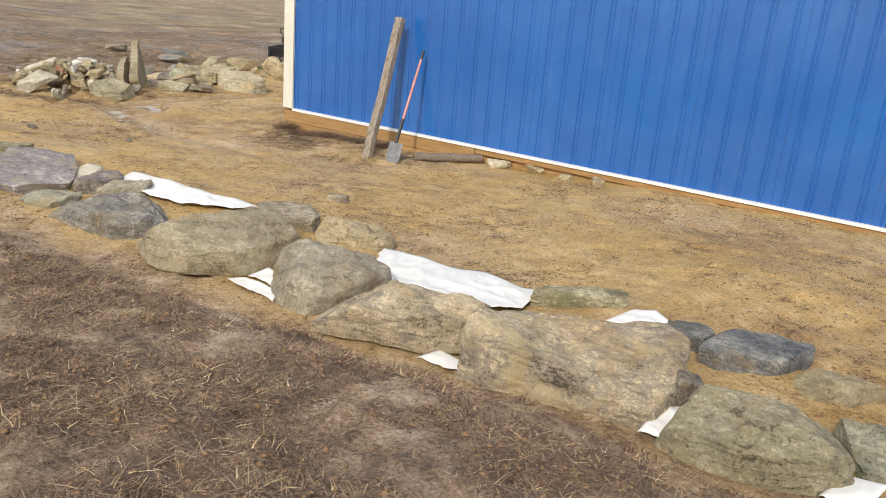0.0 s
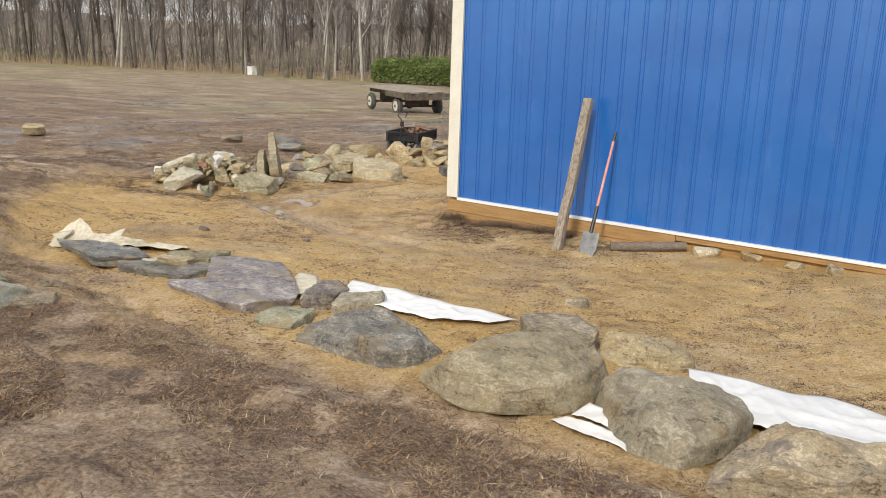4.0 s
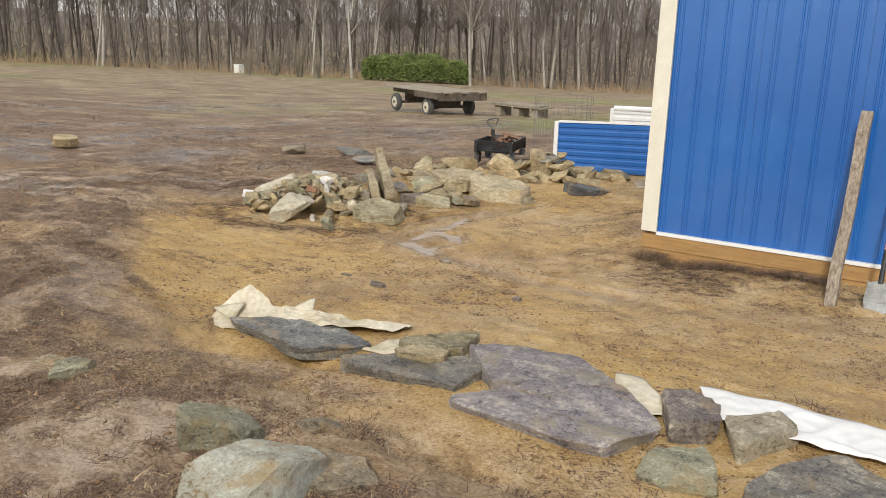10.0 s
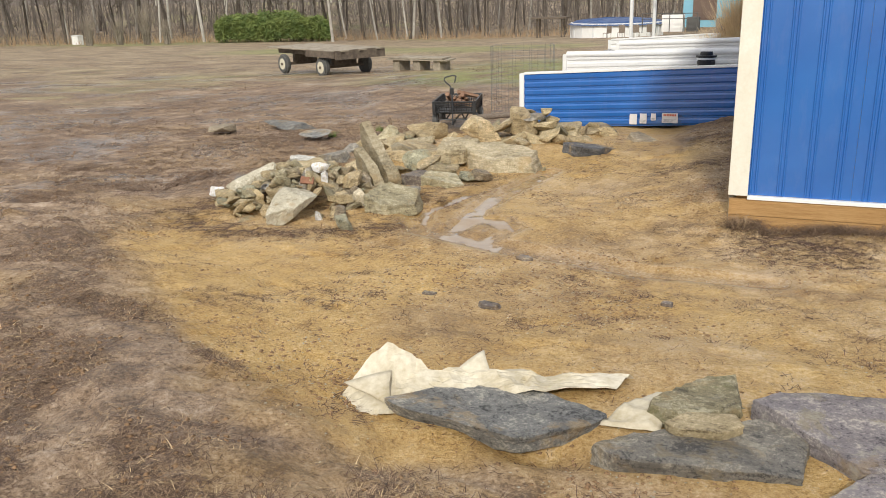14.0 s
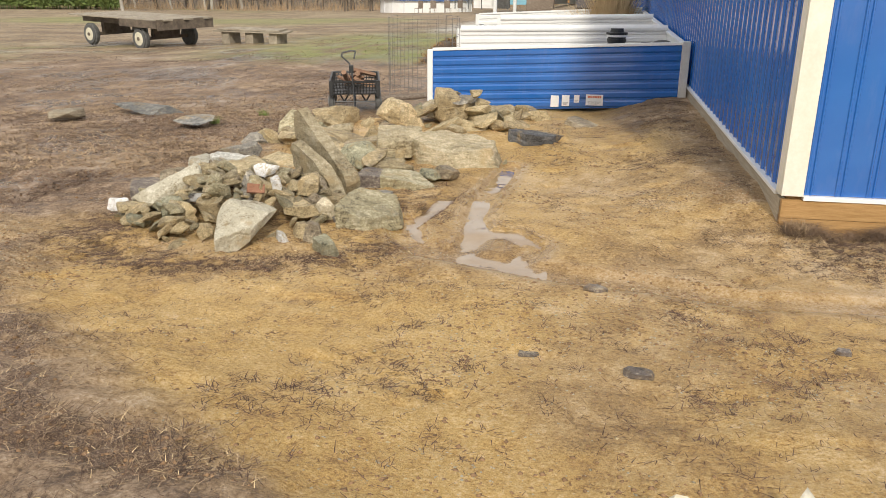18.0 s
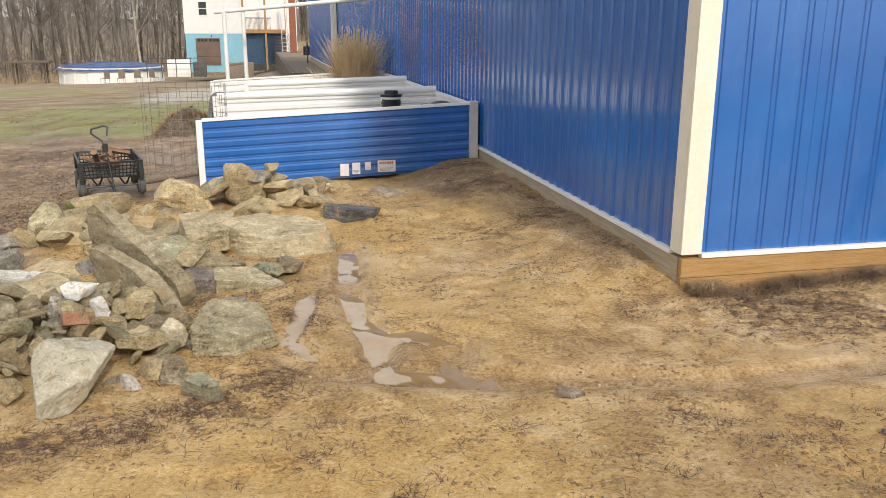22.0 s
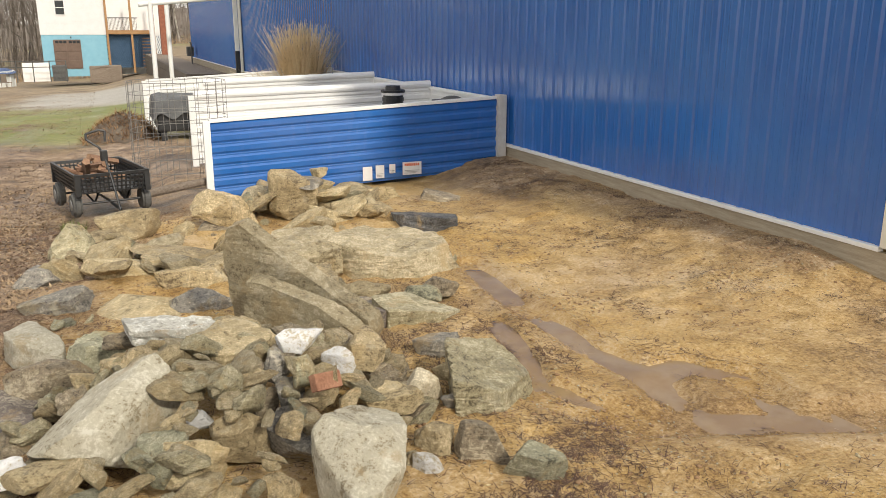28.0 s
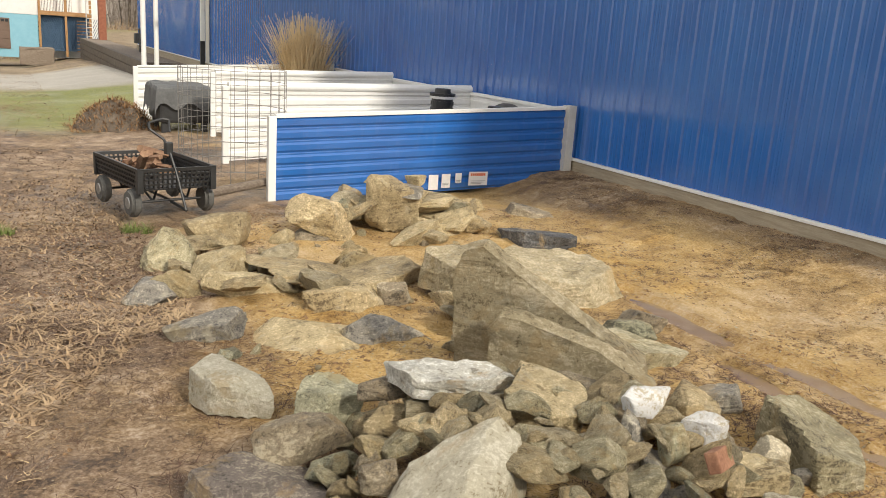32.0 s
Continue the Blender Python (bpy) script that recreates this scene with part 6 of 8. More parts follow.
box(bm, (0.5, -1.1, 0.72), (2.4, -1.06, 0.95), 0.006)
wagon_part("side_board", bm, M_DARKWOOD, "dark side board")
for x in (-1.35, 1.35):
    bm = bmesh.new()
    box(bm, (x - 0.05, -0.85, 0.3), (x + 0.05, 0.85, 0.4), 0.01)
    box(bm, (x - 0.08, -0.5, 0.4), (x + 0.08, 0.5, 0.72), 0.01)
    wagon_part("axle", bm, M_DARKWOOD)
    for y in (-0.92, 0.92):
        bm = bmesh.new()
        tube(bm, (x, y - 0.1, 0.36), (x, y + 0.1, 0.36), 0.36, seg=28)
        bmesh.ops.bevel(bm, geom=[e for e in bm.edges if abs(e.verts[0].co.y - e.verts[1].co.y) < 0.001], offset=0.05, segments=3, affect="EDGES")
        wheel = wagon_part("wheel", bm, M_RUBBER, "worn rubber tyre")
        bm = bmesh.new()
        sg = -1 if y < 0 else 1
        tube(bm, (x, y + sg * 0.09, 0.36), (x, y + sg * 0.108, 0.36), 0.22, 0.2, seg=24)
        wagon_part("rim", bm, M_RIM, "cream painted rim", wheel)
        bm = bmesh.new()
        tube(bm, (x, y + sg * 0.1, 0.36), (x, y + sg * 0.14, 0.36), 0.06, 0.05, seg=12)
        wagon_part("hub", bm, M_DARKWOOD, "dark hub", wheel)
# boards stacked on blocks beside the wagon
stack = thing("board_stack", -12.3, 20.6, lz(-12.3, 20.6), -10, "low stack of weathered boards on blocks", "boards")
for i in range(6):
    bm = bmesh.new()
    box(bm, (-1.3 + 0.05 * i, -0.45 + 0.3 * (i % 3), 0.38 + 0.06 * (i // 3)), (1.4 - 0.07 * i, -0.2 + 0.3 * (i % 3), 0.43 + 0.06 * (i // 3)), 0.005)
    bmesh.ops.transform(bm, matrix=pose(-12.3, 20.6, lz(-12.3, 20.6), 0, 0, -10), verts=bm.verts)
    part("board", bm, M_DECK, stack)
for x in (-0.9, 0.0, 0.9):
    bm = bmesh.new()
    box(bm, (x - 0.15, -0.35, -0.1), (x + 0.15, 0.35, 0.38), 0.02)
    bmesh.ops.transform(bm, matrix=pose(-12.3, 20.6, lz(-12.3, 20.6), 0, 0, -10), verts=bm.verts)
    part("block", bm, M_DECK, stack)

# ---------------------------------------------------------------- bamboo thicket and white box at the far edge of the meadow
BX, BY = -56.0, 76.0
bamboo = thing("bamboo_thicket", BX, BY, lz(BX, BY), label="dense green bamboo thicket at the edge of the woods", category="bush")
rb = np.random.RandomState(9)
n = 26000
a = rb.uniform(-1, 1, n)
b = rb.uniform(-1, 1, n)
hgt = 3.5 * (1 - 0.35 * a ** 2) * (0.82 + 0.3 * vnoise(np.stack([a * 5, b * 2, 0 * a], 1), 3))
t = rb.uniform(0.05, 1, n) ** 0.7
cx = BX + 0.83 * a * 6.6 - 0.55 * b * 2.6
cy = BY + 0.55 * a * 6.6 + 0.83 * b * 2.6
cz_ = land(cx, cy) + hgt * t
d1 = rb.normal(size=(n, 3)) * (1, 1, 0.7)
d1 /= np.linalg.norm(d1, axis=1)[:, None]
d2 = np.cross(d1, rb.normal(size=(n, 3)))
d2 /= np.linalg.norm(d2, axis=1)[:, None]
c = np.stack([cx, cy, cz_], 1)
ll, ww = rb.uniform(0.12, 0.3, n)[:, None], rb.uniform(0.03, 0.07, n)[:, None]
v = np.stack([c - d1 * ll, c + d2 * ww, c + d1 * ll, c - d2 * ww], 1).reshape(-1, 3)
soup("leaves", v, np.arange(4 * n).reshape(n, 4), M_LEAF, bamboo)
bm = bmesh.new()
rr = random.Random(4)
for i in range(160):
    u, w = rr.uniform(-1, 1), rr.uniform(-1, 1)
    x, y = BX + 0.83 * u * 6.4 - 0.55 * w * 2.4, BY + 0.55 * u * 6.4 + 0.83 * w * 2.4
    z = lz(x, y)
    tube(bm, (x, y, z - 0.1), (x + rr.uniform(-0.4, 0.4), y + rr.uniform(-0.4, 0.4), z + rr.uniform(2.0, 3.3)), 0.03, 0.015, 5, False)
part("canes", bm, M_LEAF, bamboo)
bm = bmesh.new()
wx, wy = -73.0, 63.0
box(bm, (wx - 0.45, wy - 0.4, lz(wx, wy) - 0.1), (wx + 0.45, wy + 0.4, lz(wx, wy) + 0.95), 0.04)
box(bm, (wx - 0.5, wy - 0.45, lz(wx, wy) + 0.95), (wx + 0.5, wy + 0.45, lz(wx, wy) + 1.02), 0.02)
tagged(part("white_box", bm, M_WHITE), "small white box standing at the meadow's edge", "box")

# ---------------------------------------------------------------- winter woods
def limb(vs, fs, p0, p1, r0, r1, seg=5, bend=None, steps=3):
    p0, p1 = np.array(p0, float), np.array(p1, float)
    d = p1 - p0
    u = np.cross(d, (0.3, 0.9, 0.1))
    u /= np.linalg.norm(u)
    w = np.cross(d, u)
    w /= np.linalg.norm(w)
    base = len(vs)
    for k in range(steps + 1):
        t = k / steps
        c = p0 + d * t + (0 if bend is None else np.array(bend) * math.sin(math.pi * t))
        r = r0 + (r1 - r0) * t
        for q in range(seg):
            an = 2 * math.pi * q / seg
            vs.append(c + r * (math.cos(an) * u + math.sin(an) * w))
    for k in range(steps):
        for q in range(seg):
            a_, b_ = base + k * seg + q, base + k * seg + (q + 1) % seg
            fs.append((a_, b_, b_ + seg, a_ + seg))


def winter_tree(seed, height, rad, material):
    r = random.Random(seed)
    tree = thing("tree", label="tall bare winter tree at the wood's edge", category="tree", group="bare trees of the wood")
    vs, fs = [], []
    lean = (r.uniform(-1.8, 1.8), r.uniform(-1.8, 1.8))
    limb(vs, fs, (0, 0, -0.6), (lean[0], lean[1], height), rad, rad * 0.12, 8, (r.uniform(-0.6, 0.6), r.uniform(-0.6, 0.6), 0), 9)
    tips = []
    for i in range(r.randint(1, 3)):
        t = r.uniform(0.22, 0.5)
        an = r.uniform(0, 6.283)
        p0 = (lean[0] * t, lean[1] * t, height * t)
        p1 = (p0[0] + 3.2 * math.cos(an), p0[1] + 3.2 * math.sin(an), height * r.uniform(0.8, 0.95))
        limb(vs, fs, p0, p1, rad * 0.6, rad * 0.08, 6, (-0.5 * math.cos(an), -0.5 * math.sin(an), 0), 6)
        tips.append((p0, p1, height * 0.4))
    for i in range(r.randint(20, 28)):
        t = r.uniform(0.22, 0.97)
        z = height * t
        an = r.uniform(0, 6.283)
        ln = height * r.uniform(0.12, 0.26) * (1.15 - t * 0.7)
        p0 = (lean[0] * t, lean[1] * t, z)
        p1 = (p0[0] + ln * math.cos(an) * 0.75, p0[1] + ln * math.sin(an) * 0.75, z + ln * r.uniform(0.55, 1.1))
        limb(vs, fs, p0, p1, rad * 0.34 * (1.1 - t), rad * 0.05, 4, (0, 0, -ln * 0.08), 3)
        tips.append((p0, p1, ln))
    arrays("trunk", vs, fs, material, tree)
    g = np.random.RandomState(seed)
    base, ends, wid = [], [], []
    for p0, p1, ln in tips:
        p0, p1 = np.array(p0), np.array(p1)
        for k in range(40):
            t = g.uniform(0.15, 1.0)
            s0 = p0 + (p1 - p0) * t
            e = g.normal(size=3) * 0.5 + (0, 0, 0.5) + (p1 - p0) / ln * 0.5
            l2 = ln * g.uniform(0.2, 0.5)
            s1 = s0 + e * l2
            base.append(s0), ends.append(s1), wid.append(0.016)
            for q in range(2):
                s2 = s0 + (s1 - s0) * g.uniform(0.4, 0.9)
                base.append(s2), ends.append(s2 + (g.normal(size=3) * 0.6 + (0, 0, 0.4)) * l2 * 0.5), wid.append(0.009)
    base, ends, wid = np.array(base), np.array(ends), np.array(wid)[:, None]
    d = ends - base
    sd = np.cross(d, g.normal(size=d.shape))
    sd /= np.linalg.norm(sd, axis=1)[:, None] + 1e-9
    v = np.stack([base - sd * wid, base + sd * wid, ends], 1).reshape(-1, 3)
    soup("crown", v, np.arange(len(v)).reshape(-1, 3), M_TWIG, tree)
    return tree


kinds = [winter_tree(40 + i, h, q, M_BARK_PALE if i in (2, 5) else M_BARK) for i, (h, q) in enumerate(((19, 0.17), (22, 0.22), (17, 0.14), (24, 0.27), (15, 0.11), (21, 0.2), (18, 0.13)))]
rt = random.Random(12)
first = True
for i in range(190):
    bearing = radians(-78 + 92 * ((i * 0.618) % 1.0))
    ring = 104 + 42 * rt.random() ** 1.6
    if bearing > radians(-14):
        ring += 12
    x, y = 2 + ring * math.sin(bearing), -6 + ring * math.cos(bearing)
    tr = kinds[i % 7]
    m = pose(x, y, lz(x, y), 0, 0, rt.uniform(0, 360))
    if i < 7:
        tr.matrix_basis = m
    else:
        copy_thing(tr, m)
# the pale tree beside the bamboo
copy_thing(kinds[2], pose(-47.0, 74.0, lz(-47, 74), 0, 0, 20) @ Matrix.Diagonal((1.3, 1.3, 1.0, 1)))
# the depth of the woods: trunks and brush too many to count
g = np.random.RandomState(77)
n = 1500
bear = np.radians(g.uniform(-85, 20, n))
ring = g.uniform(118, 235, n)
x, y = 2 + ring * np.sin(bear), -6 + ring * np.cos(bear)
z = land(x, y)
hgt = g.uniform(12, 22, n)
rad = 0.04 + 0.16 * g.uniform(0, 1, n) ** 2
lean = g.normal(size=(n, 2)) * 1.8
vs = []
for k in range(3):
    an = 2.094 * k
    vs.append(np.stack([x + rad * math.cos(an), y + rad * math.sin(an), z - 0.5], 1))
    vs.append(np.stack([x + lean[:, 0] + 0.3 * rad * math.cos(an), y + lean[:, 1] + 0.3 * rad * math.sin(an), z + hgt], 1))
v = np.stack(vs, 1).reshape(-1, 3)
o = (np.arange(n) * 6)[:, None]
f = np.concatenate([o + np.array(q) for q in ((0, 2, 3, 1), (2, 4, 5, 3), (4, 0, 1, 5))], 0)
# haze on these trunks comes from the paled bark colour
tagged(soup("far_woods", v, f, M_HAZEBARK), "dense bare trunks deep in the winter woods", "woods", kind="stuff")
n = 120000
bear = np.radians(g.uniform(-85, 20, n))
ring = g.uniform(112, 225, n)
x, y = 2 + ring * np.sin(bear), -6 + ring * np.cos(bear)
z = land(x, y) + g.uniform(0.0, 1.0, n) ** 1.7 * 15
d = g.normal(size=(n, 3)) * (0.5, 0.5, 1.0)
s = np.cross(d, g.normal(size=(n, 3)))
s /= np.linalg.norm(s, axis=1)[:, None]
c = np.stack([x, y, z], 1)
v = np.stack([c - s * 0.035, c + s * 0.035, c + d * g.uniform(0.8, 2.2, n)[:, None]], 1).reshape(-1, 3)
tagged(soup("far_brush", v, np.arange(3 * n).reshape(n, 3), M_TWIG), "tangle of brown twigs and brush in the woods", "woods", kind="stuff")
# bare fan-shaped shrubs in front of the wood
for i, (bx_, by_, hh) in enumerate(((-67.9, 59.6, 3.6), (-65.8, 61.7, 3.4), (-63.8, 63.6, 5.2), (-62.2, 64.9, 3.2))):
    v, f = blades(120, clump_at(bx_, by_, 0.35, lz(bx_, by_) - 0.05), (hh * 0.7, hh), (0.018, 0.035), (0.05, 0.45), 61 + i, 0.6)
    tagged(soup("bare_shrub", v, f, M_STEM), "bare grey-brown fan-shaped shrub at the wood's edge", "shrub", "bare shrubs by the wood")
# low shrubs at the wood's edge
n = 6000
bear = np.radians(g.uniform(-80, 16, n))
ring = g.uniform(99, 112, n) + np.where(bear > -0.25, 12, 0)
x, y = 2 + ring * np.sin(bear), -6 + ring * np.cos(bear)
c = np.stack([x, y, land(x, y) - 0.05], 1)
d = g.normal(size=(n, 3)) * 0.35 + (0, 0, 1.1)
s = np.cross(d, g.normal(size=(n, 3)))
s /= np.linalg.norm(s, axis=1)[:, None]
v = np.stack([c - s * 0.03, c + s * 0.03, c + d * g.uniform(0.4, 1.5, n)[:, None]], 1).reshape(-1, 3)
tagged(soup("edge_brush", v, np.arange(3 * n).reshape(n, 3), M_STRAW), "dry weeds and saplings at the wood's edge", "brush", kind="stuff")
# backdrop strip behind the trees; its haze is only the pale colour
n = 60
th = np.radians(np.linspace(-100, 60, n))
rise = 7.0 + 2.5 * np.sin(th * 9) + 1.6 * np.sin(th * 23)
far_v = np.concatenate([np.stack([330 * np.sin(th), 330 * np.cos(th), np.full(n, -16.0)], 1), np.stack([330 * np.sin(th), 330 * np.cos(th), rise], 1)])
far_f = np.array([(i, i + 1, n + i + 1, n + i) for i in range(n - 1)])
tagged(soup("distant_wood", far_v, far_f, M_HAZE), "brown grey mass of distant winter woods, paled by painted haze", "backdrop", kind="structure")

# ---------------------------------------------------------------- house beyond the shed
HY, HZ = 68.0, -1.05
M_HBLUE = simple("light_blue_wall", (0.19, 0.42, 0.55), (0.24, 0.48, 0.6), 2, 0.7)
M_SIDING = simple("white_vinyl_siding", (0.68, 0.69, 0.7), (0.76, 0.77, 0.78), 2, 0.55)
M_GARAGE = simple("brown_garage_door", (0.12, 0.08, 0.06), (0.17, 0.115, 0.09), 2, 0.6)
M_DECKWOOD = simple("stained_deck_wood", (0.28, 0.15, 0.06), (0.42, 0.25, 0.12), 4, 0.75, bumpy=0.3)
M_GLASS, tg, pg = nodes_of("dark_window_glass")
pg.inputs["Base Color"].default_value = (0.03, 0.035, 0.04, 1)
pg.inputs["Roughness"].default_value = 0.08
house = thing("house", -5, HY, HZ, label="two-storey house with light blue base and white siding", category="house")
bm = bmesh.new()
box(bm, (-8.85, HY, HZ - 0.6), (-4.2, HY + 8, HZ + 2.55))
part("lower_wall", bm, M_HBLUE, house, "light blue masonry wall")
bm = bmesh.new()
box(bm, (-8.88, HY - 0.03, HZ + 2.55), (-4.17, HY + 8, HZ + 6.2))
part("upper_wall", bm, M_SIDING, house, "white siding wall")
for i in range(22):
    bm = bmesh.new()
    z = HZ + 2.6 + i * 0.16
    box(bm, (-8.89, HY - 0.05, z), (-4.16, HY - 0.031, z + 0.15))
    part("siding_board", bm, M_SIDING, house)
bm = bmesh.new()
box(bm, (-4.17, HY + 2.2, HZ - 0.6), (0.4, HY + 8, HZ + 6.2))
part("recessed_wall", bm, M_SIDING, house)
door = thing("garage_door", -7.0, HY, HZ)
door.parent = house
door.matrix_parent_inverse = house.matrix_basis.inverted()
bm = bmesh.new()
box(bm, (-8.05, HY - 0.06, HZ), (-6.1, HY - 0.005, HZ + 2.2))
gd = part("door_panel", bm, M_GARAGE, house, "brown double garage door")
for i in range(2):
    for j in range(3):
        bm = bmesh.new()
        x0 = -8.0 + i * 0.95
        box(bm, (x0 + 0.08, HY - 0.085, HZ + 0.12 + j * 0.6), (x0 + 0.86, HY - 0.061, HZ + 0.62 + j * 0.6), 0.01)
        part("door_field", bm, M_GARAGE, gd)
    for j in range(3):
        bm = bmesh.new()
        x0 = -7.95 + i * 0.95 + j * 0.28
        box(bm, (x0 + 0.05, HY - 0.075, HZ + 1.93), (x0 + 0.28, HY - 0.061, HZ + 2.12))
        part("door_light", bm, M_GLASS, gd)
bpy.data.objects.remove(door)
bm = bmesh.new()
box(bm, (-7.7, HY - 0.09, HZ + 4.0), (-6.95, HY - 0.052, HZ + 5.15))
win = part("window", bm, M_SIDING, house, "white sash window")
for j in (0, 1):
    bm = bmesh.new()
    box(bm, (-7.63, HY - 0.1, HZ + 4.07 + j * 0.54), (-7.02, HY - 0.091, HZ + 4.55 + j * 0.54))
    part("pane", bm, M_GLASS, win)
bm = bmesh.new()
box(bm, (-8.0 + 1.2, HY - 0.1, HZ + 2.3), (-6.72, HY - 0.052, HZ + 2.42))
part("wall_lamp", bm, M_BLACK, house)
deck = thing("deck", -2.3, HY + 1, HZ, label="raised wooden deck with stairs and black railing", category="deck")
bm = bmesh.new()
box(bm, (-4.15, HY - 0.2, HZ + 2.6), (-0.5, HY + 2.15, HZ + 2.9))
part("deck_floor", bm, M_DECKWOOD, deck)
for x in (-4.1, -2.3, -0.6):
    bm = bmesh.new()
    box(bm, (x - 0.08, HY - 0.18, HZ - 0.4), (x + 0.08, HY - 0.02, HZ + 6.0))
    part("deck_post", bm, M_DECKWOOD, deck)
bm = bmesh.new()
box(bm, (-4.1, HY - 0.16, HZ + 3.8), (-1.8, HY - 0.1, HZ + 3.87))
part("hand_rail", bm, M_BLACK, deck)
for i in range(22):
    bm = bmesh.new()
    x = -4.0 + i * 0.1
    box(bm, (x - 0.012, HY - 0.14, HZ + 2.9), (x + 0.012, HY - 0.12, HZ + 3.8))
    part("baluster", bm, M_BLACK, deck)
for i in range(10):
    bm = bmesh.new()
    box(bm, (-1.75 + 0.02 * i, HY - 0.2 - 0.26 * (10 - i), HZ + 0.24 * i + 0.1), (-0.75, HY - 0.2 - 0.26 * (9 - i), HZ + 0.24 * i + 0.15))
    part("stair_tread", bm, M_DECKWOOD, deck)
M_LATTICE = simple("blue_grey_lattice", (0.05, 0.11, 0.2), (0.09, 0.16, 0.27), 2, 0.7)
bm = bmesh.new()
for i in range(22):
    for sgn in (-1, 1):
        tube(bm, (-4.0 + i * 0.16, HY + 0.1, HZ), (-4.0 + i * 0.16 + sgn * 1.2, HY + 0.1, HZ + 2.5), 0.02, seg=4)
part("lattice", bm, M_LATTICE, deck)
bm = bmesh.new()
box(bm, (-4.1, HY + 0.5, HZ), (-0.6, HY + 0.6, HZ + 2.55))
part("lattice_back", bm, M_LATTICE, deck)
M_CHIM = simple("red_brick_chimney", (0.2, 0.07, 0.045), (0.32, 0.13, 0.08), 6, 0.9)
bm = bmesh.new()
box(bm, (-0.5, HY - 6, HZ - 0.3), (-0.02, HY - 5.2, HZ + 6.2))
tagged(part("chimney", bm, M_CHIM), "red brick chimney beside the blue building", "chimney")
# ladder of white pipe beside the deck
ladder = thing("ladder", -0.9, HY - 2.2, HZ, label="white ladder leaning at the deck", category="ladder")
for x in (-1.05, -0.65):
    bm = bmesh.new()
    tube(bm, (x, HY - 2.6, HZ), (x, HY - 2.2, HZ + 5.5), 0.04, seg=6)
    part("rail", bm, M_WHITE, ladder)
for i in range(16):
    bm = bmesh.new()
    tube(bm, (-1.05, HY - 2.6 + 0.025 * i, HZ + 0.3 + i * 0.32), (-0.65, HY - 2.6 + 0.025 * i, HZ + 0.3 + i * 0.32), 0.025, seg=6)
    part("rung", bm, M_WHITE, ladder)

# ---------------------------------------------------------------- wall fittings far along the shed
fit_ = thing("downspout", -0.06, 28, 0.3, label="white downspout with black foot on the shed wall", category="downspout")
bm = bmesh.new()
box(bm, (-0.16, 27.9, 1.1), (-0.02, 28.05, EAVE), 0.01)
part("pipe", bm, M_WHITE, fit_)
bm = bmesh.new()
box(bm, (-0.17, 27.89, 0.2), (-0.02, 28.06, 1.1), 0.01)
part("foot", bm, M_BLACK, fit_, "black plastic foot")
bm = bmesh.new()
box(bm, (-0.035, 27.2, 0.36), (-0.004, 27.75, EAVE), 0.005)
part("wall_trim", bm, M_GREY_TRIM, shed, "grey-white wall trim")
meter = thing("gas_meter", -0.3, 43, 0.4, label="grey gas meter on the shed wall", category="meter")
bm = bmesh.new()
box(bm, (-0.5, 42.8, 0.5), (-0.15, 43.3, 1.0), 0.04)
part("meter_body", bm, M_RUBBER, meter)
bm = bmesh.new()
tube(bm, (-0.3, 42.6, -0.3), (-0.3, 42.6, 1.2), 0.04, seg=8)
tube(bm, (-0.3, 42.6, 1.2), (-0.3, 43.1, 1.2), 0.04, seg=8)
part("meter_pipe", bm, M_RUBBER, meter)
for y in (53.0, 57.5):
    if y + 1 < WALL_Y + 14:
        pass
bed2 = thing("planting_bed", -0.9, 45, -0.5, label="raised planting bed with a timber edge full of brown mulch", category="planting bed")
bm = bmesh.new()
for i in range(4):
    box(bm, (-1.65, 31.5, -1.3 + i * 0.36), (-1.45, 64, -0.96 + i * 0.36), 0.02)
    box(bm, (-1.45, 31.5, -1.3 + i * 0.36), (-0.02, 31.7, -0.96 + i * 0.36), 0.02)
part("timber_edge", bm, M_DARKWOOD, bed2)
bm = bmesh.new()
box(bm, (-1.45, 31.7, -0.6), (-0.005, 64, 0.1))
part("mulch", bm, M_LOGWOOD, bed2, "brown bark mulch")

# ---------------------------------------------------------------- swimming pool and patio
PX, PY = -16.3, 77.0
PZ = lz(PX, PY - 4)
pool = thing("swimming_pool", PX, PY, PZ, label="round above-ground pool with white wall and blue winter cover", category="pool")
bm = bmesh.new()
tube(bm, (PX, PY, PZ - 0.5), (PX, PY, PZ + 1.3), 4.5, seg=56)
part("pool_wall", bm, M_WHITE, pool)
for i in range(20):
    a = 2 * math.pi * i / 20
    bm = bmesh.new()
    box(bm, (-0.07, -0.03, -0.4), (0.07, 0.03, 1.3), 0.01, Matrix.Translation((PX + 4.53 * math.cos(a), PY + 4.53 * math.sin(a), PZ)) @ pose(0, 0, 0, 0, 0, math.degrees(a) + 90))
    part("pool_upright", bm, M_SIDING, pool)
M_COVER = simple("blue_pool_cover", (0.015, 0.05, 0.16), (0.04, 0.1, 0.26), 2.0, 0.4, bumpy=0.3)
bm = bmesh.new()
bmesh.ops.create_circle(bm, cap_ends=False, segments=56, radius=4.75)
ring0 = bm.verts[:]
prev = ring0
